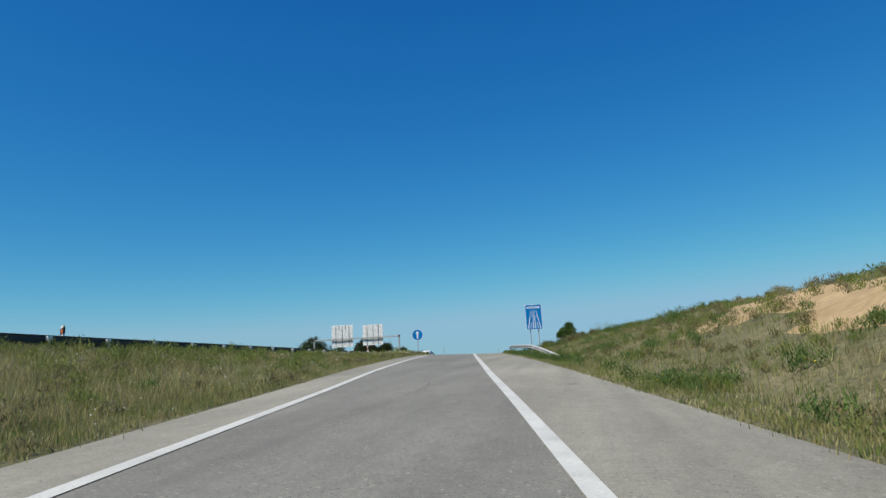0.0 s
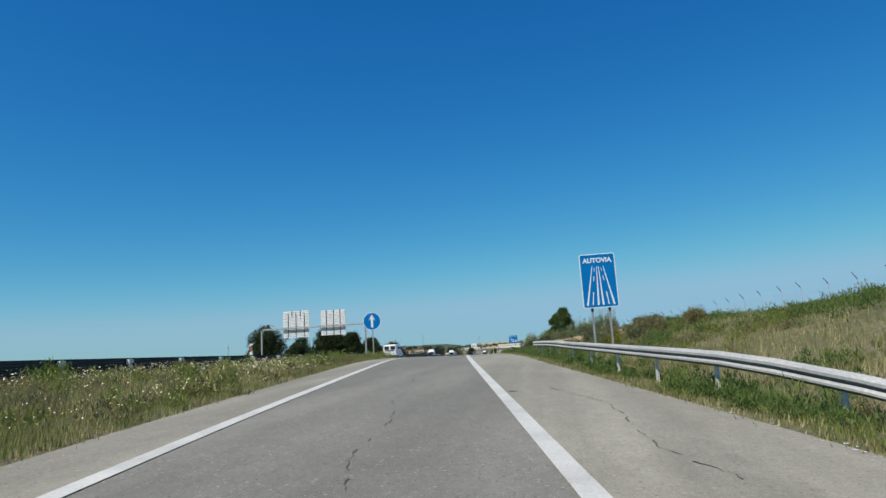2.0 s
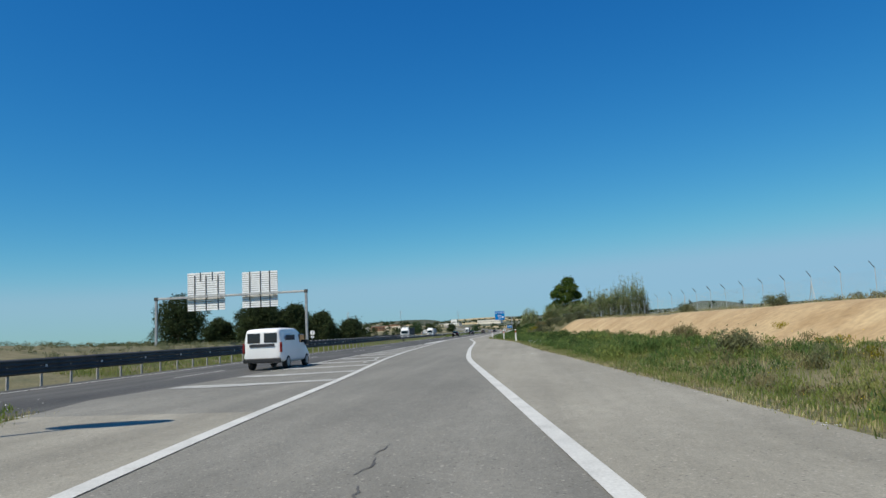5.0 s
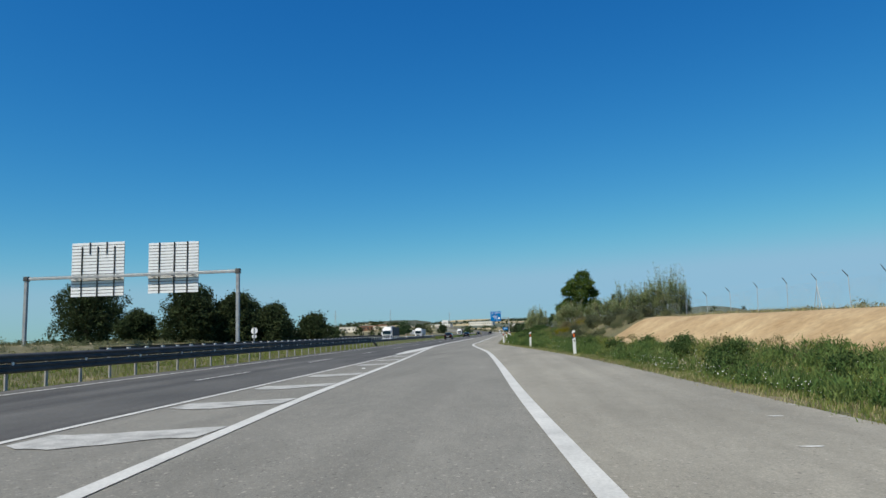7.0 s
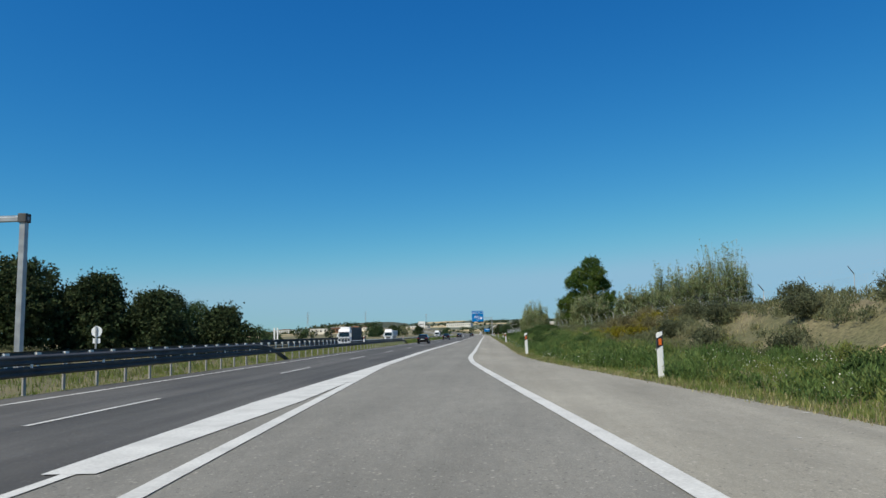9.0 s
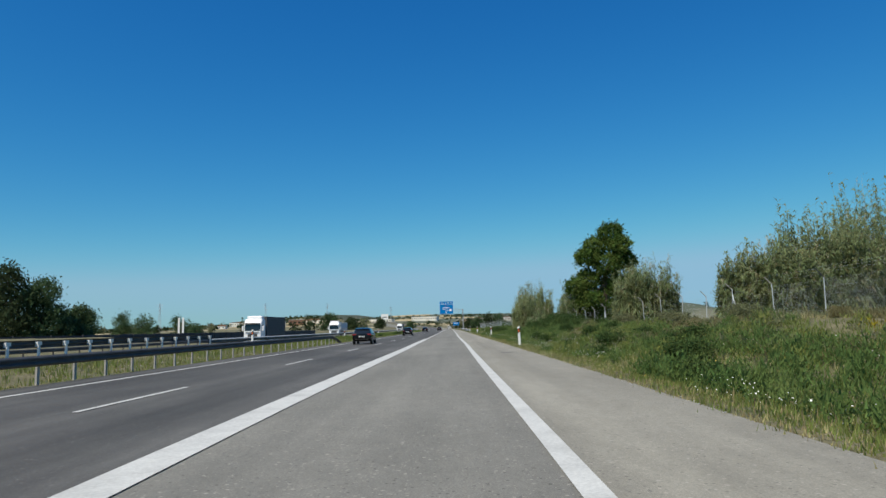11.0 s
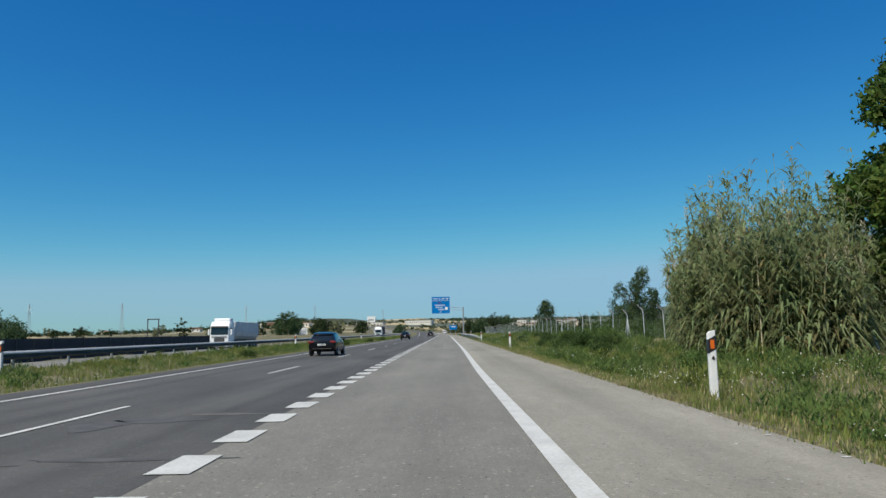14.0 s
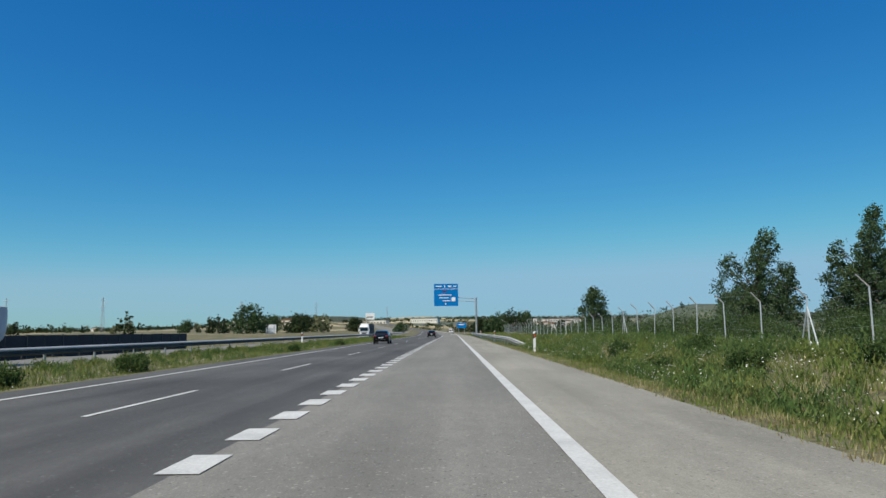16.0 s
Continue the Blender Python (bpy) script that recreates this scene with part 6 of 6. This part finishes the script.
def hatchback(place, turn, label, paint=None):
    """A five-door hatchback seen from behind; y runs forwards."""
    paint = paint or M_CAR
    h = thing("car", place, label, "car", "cars on the carriageway", turn)
    b = bmesh.new()
    S = []
    for y, w, sill, belt, belt_in in ((-2.14, 0.74, 0.42, 0.86, 0.70), (-2.08, 0.84, 0.30, 0.95, 0.80), (-1.7, 0.89, 0.24, 1.00, 0.84), (-0.6, 0.90, 0.22, 0.97, 0.86), (0.5, 0.90, 0.22, 0.95, 0.86), (1.15, 0.89, 0.22, 0.92, 0.84), (1.8, 0.86, 0.24, 0.80, 0.76), (2.1, 0.74, 0.30, 0.66, 0.62)):
        S.append((y, [(w * 0.93, sill), (w, sill + 0.14), (w, (sill + belt) / 2 + 0.06), (w * 0.985, belt - 0.06), (belt_in, belt), (0.3, belt + 0.03)]))
    shell(b, S)
    body = part("body", b, paint, h, smooth=True)
    rounder(body)
    b = bmesh.new()
    C, R = [], []
    for y, z, w0, w1 in ((-2.06, 0.95, 0.74, 0.66), (-1.96, 1.10, 0.79, 0.66), (-1.66, 1.38, 0.84, 0.63), (-1.2, 1.45, 0.86, 0.63), (-0.4, 1.48, 0.87, 0.64), (0.35, 1.43, 0.87, 0.62), (0.95, 1.08, 0.84, 0.66), (1.2, 0.94, 0.80, 0.70)):
        C.append((y, [(w0, 0.86), (w0, 0.94), (w0 + (w1 - w0) * 0.80, z - 0.09), (w1 * 0.96, z - 0.015), (0.25, z)]))
        if -1.9 < y < 0.5:
            R.append((y, [(w0 + (w1 - w0) * 0.86, z - 0.055), (w1 + 0.02, z + 0.004), (w1 * 0.6, z + 0.018), (0.15, z + 0.024)]))
    shell(b, C)
    cabin = part("window_band", b, M_GLASS, h, "dark tinted windows", smooth=True)
    rounder(cabin)
    b = bmesh.new()
    shell(b, [(R[0][0] - 0.16, [(x * 0.97, z - 0.05) for x, z in R[0][1]])] + R)
    rounder(part("roof", b, paint, h, smooth=True))
    for s in (-1, 1):
        b = bmesh.new()
        box(b, (s * 0.67, -2.02, 0.86), (0.40, 0.22, 0.17), bevel=0.06)
        part("tail_lamp", b, M_RED, body, "red tail lamp")
        b = bmesh.new()
        box(b, (s * 0.97, 0.55, 1.0), (0.16, 0.13, 0.13), bevel=0.03)
        part("mirror", b, paint, body)
        for y in (-1.32, 1.28):
            wheel(h, s * 0.79, y, 0.32, 0.21, M_STEEL)
    b = bmesh.new()
    box(b, (0, -2.13, 0.70), (0.52, 0.06, 0.11), bevel=0.006)
    plate_ob = part("number_plate", b, M_WHITE, body, "blank white number plate")
    part("plate_bar", box(bmesh.new(), (0.02, -2.164, 0.70), (0.36, 0.006, 0.035)), M_BLACK, plate_ob)
    b = bmesh.new()
    box(b, (0, -2.09, 0.46), (1.2, 0.08, 0.03), bevel=0.01)
    part("bumper_strip", b, M_STEEL_DARK, body, "dark metal strip on the bumper")
    return h


def van(place, turn, label):
    h = thing("van", place, label, "van", "cars on the carriageway", turn)
    b = bmesh.new()
    S = []
    for y, w, sill, top, tw in ((-2.45, 0.90, 0.40, 1.86, 0.74), (-2.38, 0.95, 0.30, 1.93, 0.80), (-0.5, 0.96, 0.26, 1.97, 0.82), (0.55, 0.96, 0.26, 1.92, 0.80), (1.45, 0.95, 0.28, 1.20, 0.82), (2.2, 0.90, 0.30, 0.95, 0.74), (2.42, 0.78, 0.36, 0.78, 0.62)):
        S.append((y, [(w * 0.95, sill), (w, sill + 0.15), (w, sill + (top - sill) * 0.55), (tw + (w - tw) * 0.25, top - 0.10), (tw, top), (0.3, top + 0.02)]))
    shell(b, S)
    body = part("body", b, M_VAN, h, smooth=True)
    rounder(body)
    for s in (-1, 1):
        part("rear_window", box(bmesh.new(), (s * 0.40, -2.435, 1.50), (0.62, 0.04, 0.46), bevel=0.012), M_GLASS, body)
        part("tail_lamp", box(bmesh.new(), (s * 0.90, -2.40, 1.05), (0.10, 0.10, 0.46), bevel=0.02), M_RED, body, "red tail lamp")
        part("side_window", box(bmesh.new(), (s * 0.90, 0.72, 1.42), (0.10, 0.80, 0.42), bevel=0.02), M_GLASS, body)
        part("mirror", box(bmesh.new(), (s * 1.04, 1.15, 1.22), (0.2, 0.12, 0.24), bevel=0.03), M_BLACK, body)
        part("marking_bar", box(bmesh.new(), (s * 0.965, -1.2, 1.48), (0.012, 1.3, 0.24)), M_DARKWALL, body, "dark marking")
        for y in (-1.5, 1.5):
            wheel(h, s * 0.84, y, 0.33, 0.22, M_STEEL)
    part("bumper", box(bmesh.new(), (0, -2.46, 0.46), (1.8, 0.12, 0.20), bevel=0.03), M_BLACK, body)
    part("marking_bar", box(bmesh.new(), (0, -2.47, 1.16), (1.2, 0.012, 0.14)), M_DARKWALL, body, "dark marking")
    return h


def lorry(place, turn, label, box_mat, bare=False):
    """A tractor unit and semi-trailer; y runs forwards."""
    h = thing("lorry", place, label, "lorry", "lorries on the opposite carriageway", turn)
    b = bmesh.new()
    S = []
    for y, w, z0, z1 in ((4.6, 1.18, 0.95, 3.45), (5.2, 1.22, 0.45, 3.55), (6.3, 1.22, 0.40, 3.50), (6.75, 1.20, 0.40, 2.95), (6.85, 1.14, 0.42, 1.55)):
        S.append((y, [(w, z0), (w, z0 + 0.2), (w, (z0 + z1) / 2), (w * 0.99, z1 - 0.15), (w * 0.9, z1), (0.3, z1 + 0.03)]))
    shell(b, S)
    cab = part("cab", b, M_VAN, h, "white cab")
    part("deflector", box(bmesh.new(), (0, 5.25, 3.72), (2.1, 1.2, 0.42), bevel=0.12), M_VAN, cab)
    part("windscreen", box(bmesh.new(), (0, 6.78, 2.32), (2.16, 0.16, 0.86), bevel=0.05, turn=Matrix.Rotation(radians(6), 4, "X")), M_GLASS, cab)
    part("grille", box(bmesh.new(), (0, 6.87, 1.18), (1.3, 0.06, 0.62), bevel=0.03), M_STEEL_DARK, cab)
    part("bumper", box(bmesh.new(), (0, 6.90, 0.62), (2.4, 0.16, 0.42), bevel=0.06), M_SILVER, cab)
    part("visor", box(bmesh.new(), (0, 6.92, 2.86), (2.1, 0.3, 0.14), bevel=0.04), M_BLACK, cab)
    part("grille_slot", box(bmesh.new(), (0, 6.90, 1.62), (1.9, 0.05, 0.10), bevel=0.02), M_STEEL_DARK, cab)
    part("step_panel", box(bmesh.new(), (0, 5.7, 0.55), (2.46, 1.1, 0.5), bevel=0.05), M_SILVER, cab)
    for s in (-1, 1):
        part("headlight", box(bmesh.new(), (s * 0.92, 6.92, 0.72), (0.42, 0.12, 0.22), bevel=0.03), M_SIGNBACK, cab)
        part("mirror", box(bmesh.new(), (s * 1.42, 6.6, 2.2), (0.22, 0.14, 0.7), bevel=0.04), M_VAN, cab)
        part("side_window", box(bmesh.new(), (s * 1.2, 6.0, 2.35), (0.06, 0.75, 0.66), bevel=0.02), M_GLASS, cab)
        for y in (5.9, 2.6, -3.2, -4.5, -5.8):
            wheel(h, s * 1.05, y, 0.50, 0.34, M_STEEL)
    if bare:
        b = bmesh.new()
        S = []
        for y, w, z0, z1 in ((-6.9, 1.15, 1.25, 3.35), (-6.6, 1.25, 1.1, 3.5), (3.6, 1.25, 1.3, 3.5), (4.1, 1.15, 1.9, 3.45)):
            S.append((y, [(w * 0.55, z0), (w * 0.9, z0 + 0.45), (w, z0 + 0.95), (w, z1), (w * 0.9, z1 + 0.03), (0.2, z1 + 0.05)]))
        shell(b, S)
        tr = part("trailer", b, box_mat, h, "pale sheet-metal trailer")
        for k in range(9):
            for s in (-1, 1):
                part("rib", box(bmesh.new(), (s * 1.265, -6 + k * 1.15, 2.85), (0.05, 0.09, 1.3)), box_mat, tr)
    else:
        tr = part("trailer", box(bmesh.new(), (0, -1.5, 2.5), (2.5, 10.9, 2.75), bevel=0.05), box_mat, h, "dark curtain-sided trailer")
        for k in range(10):
            for s in (-1, 1):
                part("strap", box(bmesh.new(), (s * 1.26, -6.4 + k * 1.08, 2.4), (0.02, 0.05, 2.4)), M_BLACK, tr)
    part("chassis", box(bmesh.new(), (0, -0.2, 0.95), (1.0, 12.0, 0.28), bevel=0.02), M_BLACK, h)
    part("side_guard", box(bmesh.new(), (-1.18, -0.3, 0.75), (0.06, 4.2, 0.5)), M_SILVER, h)
    part("side_guard", box(bmesh.new(), (1.18, -0.3, 0.75), (0.06, 4.2, 0.5)), M_SILVER, h)
    return h


def lane_turn(y):
    return math.degrees(math.atan2(-(float(edge_main(y + 2)) - float(edge_main(y - 2))), 4))


for y, off, lab in ((368.5, 4.95, "black hatchback on the motorway beside the lane dashes"), (432.0, 4.9, "black hatchback in the overtaking lane of the motorway"), (524.0, 5.2, "dark hatchback further along the overtaking lane"), (598.0, 1.9, "dark hatchback in the slow lane of the motorway")):
    hatchback((float(edge_main(y)) - off, y, float(level_main(y)) + 0.004), lane_turn(y), lab)
van((-2.2, 720.0, float(ramp_level(-2.2, 720.0)) + 0.004), 1.5, "white small van far ahead in the merging lane")
lorry((-28.6, 407.0, float(level_main(407)) - 0.396), 180, "white lorry with a dark curtain-sided trailer", M_TARP)
van((-3.9, 211.0, float(level_main(211.0)) + 0.004), lane_turn(211.0), "white delivery van with dark markings on the motorway")
lorry((-29.6, 480.0, float(level_main(487)) - 0.396), 180, "white lorry with a pale tipping trailer", M_SILVER, True)
lorry((-25.5, 640.0, float(level_main(640)) - 0.396), 180, "white lorry far off on the opposite carriageway", M_TARP)

# ---- far things ----
from mathutils.bvhtree import BVHTree


def house(place, size, roof, label, walls=None, turn=0.0, gable=True):
    """A low building with openings and a roof."""
    w, d, t = size
    h = thing("building", place, label, "building", "far buildings", turn)
    wall = part("wall", box(bmesh.new(), (0, 0, t / 2 - 0.5), (w, d, t + 1.0)), walls or M_PLASTER, h)
    b = bmesh.new()
    if gable:
        pr = [(-w / 2 - 0.4, t), (w / 2 + 0.4, t), (w / 2 + 0.4, t + 0.2), (0, t + roof), (-w / 2 - 0.4, t + 0.2)]
        plate(b, pr, -d / 2 - 0.4, d / 2 + 0.4)
    else:
        box(b, (0, 0, t + 0.25), (w + 0.5, d + 0.5, 0.5))
    part("roof", b, M_BRICK if gable else M_CONCRETE, h)
    n = max(2, int(w / 5))
    for k in range(n):
        x = -w / 2 + w * (k + 0.5) / n
        part("window", box(bmesh.new(), (x, -d / 2, t * 0.55), (min(1.8, w / n * 0.5), 0.16, t * 0.3)), M_GLASS, wall)
    return h


GROUND_TREE = BVHTree.FromPolygons([v.co.copy() for v in ground.data.vertices], [tuple(p.vertices) for p in ground.data.polygons])


def land(x, y):
    """Height of the ground sheet itself under a far thing."""
    hit = GROUND_TREE.ray_cast(Vector((x, y, 600.0)), Vector((0, 0, -1)))[0]
    return hit.z - 0.05 if hit is not None else ground_right(x, y)


HOUSES = ((-215, 1150, 22, 12, 7, False, M_PLASTER, "white flat-roofed building among far fields"), (-196, 1180, 20, 12, 7, False, M_BRICK, "brown building beside far trees"), (-178, 1210, 34, 12, 5, True, M_PLASTER, "long pale building with a tiled roof"),
          (-330, 1300, 12, 9, 4, True, M_PLASTER, "small pale farmhouse in far fields"), (-120, 1500, 40, 18, 7, False, M_PLASTER, "pale industrial building near the far road"), (60, 1250, 48, 20, 8, False, M_PLASTER, "white industrial hall beyond the sign mast"),
          (120, 1350, 40, 16, 6, True, M_PLASTER, "pale building beyond the fields"), (-60, 1900, 60, 20, 9, False, M_PLASTER, "pale building near the far ridge"), (190, 1700, 60, 20, 7, True, M_PLASTER, "pale building near the far ridge"), (-420, 1700, 50, 18, 7, True, M_PLASTER, "pale farm building far off"))
for x, y, w, d, t, g, m, lab in HOUSES:
    house((x, y, land(x, y)), (w, d, t), 2.2, lab, m, random.uniform(-20, 20), g)

for i in range(26):
    y = random.uniform(1050, 1900)
    x = (0.02 + 0.14 * random.random()) * y - 20
    house((x, y, land(x, y)), (random.uniform(9, 22), random.uniform(8, 12), random.uniform(4, 7)), 2.0, "small pale house of the far town", M_PLASTER, random.uniform(-30, 30), i % 3 > 0)
for i in range(3):
    y = random.uniform(1100, 1800)
    x = -(0.24 + 0.18 * random.random()) * y
    house((x, y, land(x, y)), (random.uniform(9, 16), random.uniform(8, 12), random.uniform(4, 6)), 2.0, "small pale farm building beyond the fields", M_PLASTER, random.uniform(-30, 30), i % 3 > 0)


def billboard():
    x, y = -66.0, 985.0
    z = land(x, y)
    h = thing("billboard", (x, y, z), "large white billboard on steel posts beside the road", "billboard")
    part("panel", box(bmesh.new(), (0, 0, 10.5 - z * 0.2), (7.0, 0.4, 5.0)), M_WHITE, h)
    for dx in (-2.2, 2.2):
        part("post", box(bmesh.new(), (dx, 0.3, 4.2), (0.5, 0.5, 9.5)), M_STEEL, h)
    part("bar", box(bmesh.new(), (0, -0.22, 9.3), (4.6, 0.05, 0.8)), M_STEEL_DARK, h)


def pylon(x, y, tall):
    z = land(x, y)
    h = thing("pylon", (x, y, z), "thin lattice power pylon far off", "pylon", "power pylons")
    b = bmesh.new()
    w = tall * 0.06
    for sx, sy in ((1, 1), (1, -1), (-1, 1), (-1, -1)):
        rod(b, (sx * w, sy * w, -1), (sx * 0.15, sy * 0.15, tall), 0.12, 0.08, 4)
    for k in range(7):
        s, e = k / 7, (k + 1) / 7
        for sy in (1, -1):
            rod(b, (-w * (1 - s), sy * w * (1 - s), tall * s), (w * (1 - e), sy * w * (1 - e), tall * e), 0.06, 0.06, 3)
            rod(b, (w * (1 - s), sy * w * (1 - s), tall * s), (-w * (1 - e), sy * w * (1 - e), tall * e), 0.06, 0.06, 3)
    part("mast", b, M_STEEL, h)
    for k, s in enumerate((0.72, 0.83, 0.93)):
        part("cross_arm", rod(bmesh.new(), (-tall * 0.11, 0, tall * s), (tall * 0.11, 0, tall * s), 0.12, 0.12, 4), M_STEEL, h)


billboard()
for x, y, t in ((-480, 1180, 38), (-345, 1120, 34), (-300, 1420, 36), (-250, 1700, 36), (-130, 1800, 34)):
    pylon(x, y, t)

# scattered trees and hedges of the far country
for i in range(225):
    y = 670 + 1700 * random.random() ** 1.3
    side = random.choice((-1, -1, 1, 1))
    if side > 0:
        x = float(pave_right(min(y, FAR_END))) + 14 + (30 + 0.38 * y) * random.random() ** 1.5
    else:
        x = float(main_left(min(y, FAR_END))) - 34 - (40 + 0.30 * y) * random.random() ** 1.5
    s = random.uniform(4, 9)
    name = "tree"
    tree((x, y, land(x, y)), lobed(s * 1.1, s, 5, 0.15, 100 + i, 0.32), 0.55, 260, M_LEAF_PINE if i % 3 else M_SCRUB, "dark bushy tree in the far country", trunk=0.2, clump=0.6, twigs=0)
for i, (x, y, w, hh) in enumerate(((-61.5, 650, 11.5, 8.8), (-58, 692, 9, 6.0), (-70, 705, 10, 6.5), (-62, 730, 12, 7), (-150, 830, 10, 7), (-52, 800, 11, 7), (14, 700, 9, 7.5), (20, 712, 11, 8.5), (27, 725, 11, 8), (12, 760, 10, 7), (-35, 900, 10, 6))):
    tree((x, y, land(x, y)), lobed(w, hh, 8, 0.12, 300 + i, 0.3), 0.36, 2600, M_LEAF_PINE if i % 2 else M_LEAF_POPLAR, "dark green bushy tree beside the motorway", trunk=0.24, clump=0.6)



def far_woods(n, seed):
    """The woods of the far slopes, far too many trees to count, as one sheet of leaf clumps."""
    g = np.random.default_rng(seed)
    pts = []
    while len(pts) < n:
        y = g.uniform(1000, 3000)
        x = g.uniform(-0.62, 0.5) * y
        road = float(edge_main(min(y, FAR_END)))
        if abs(x - road) < 45 or noise.noise(Vector((x / 240.0, y / 240.0, 4.0))) < 0.0:
            continue
        s = g.uniform(3, 7)
        c = g.normal(0, 1, (34, 3)) * [s * 0.42, s * 0.42, s * 0.30]
        pts.append(c + [x, y, land(x, y) + s * 0.5])
    v, f = leaf_quads(np.concatenate(pts), 1.1, 0.0, 0.8)
    return tagged(raw_mesh("far_woods", v, f, M_LEAF_PINE), "dark scattered woods on the far slopes", "woods", kind="stuff")


far_woods(1500, 5)
tufts("broom", with_size(scatter(9, 162, 176, 2.6, 6.0, 1.0), 0.35, 0.6), M_BROOM, "yellow flowering broom behind the crash barrier", per=260)
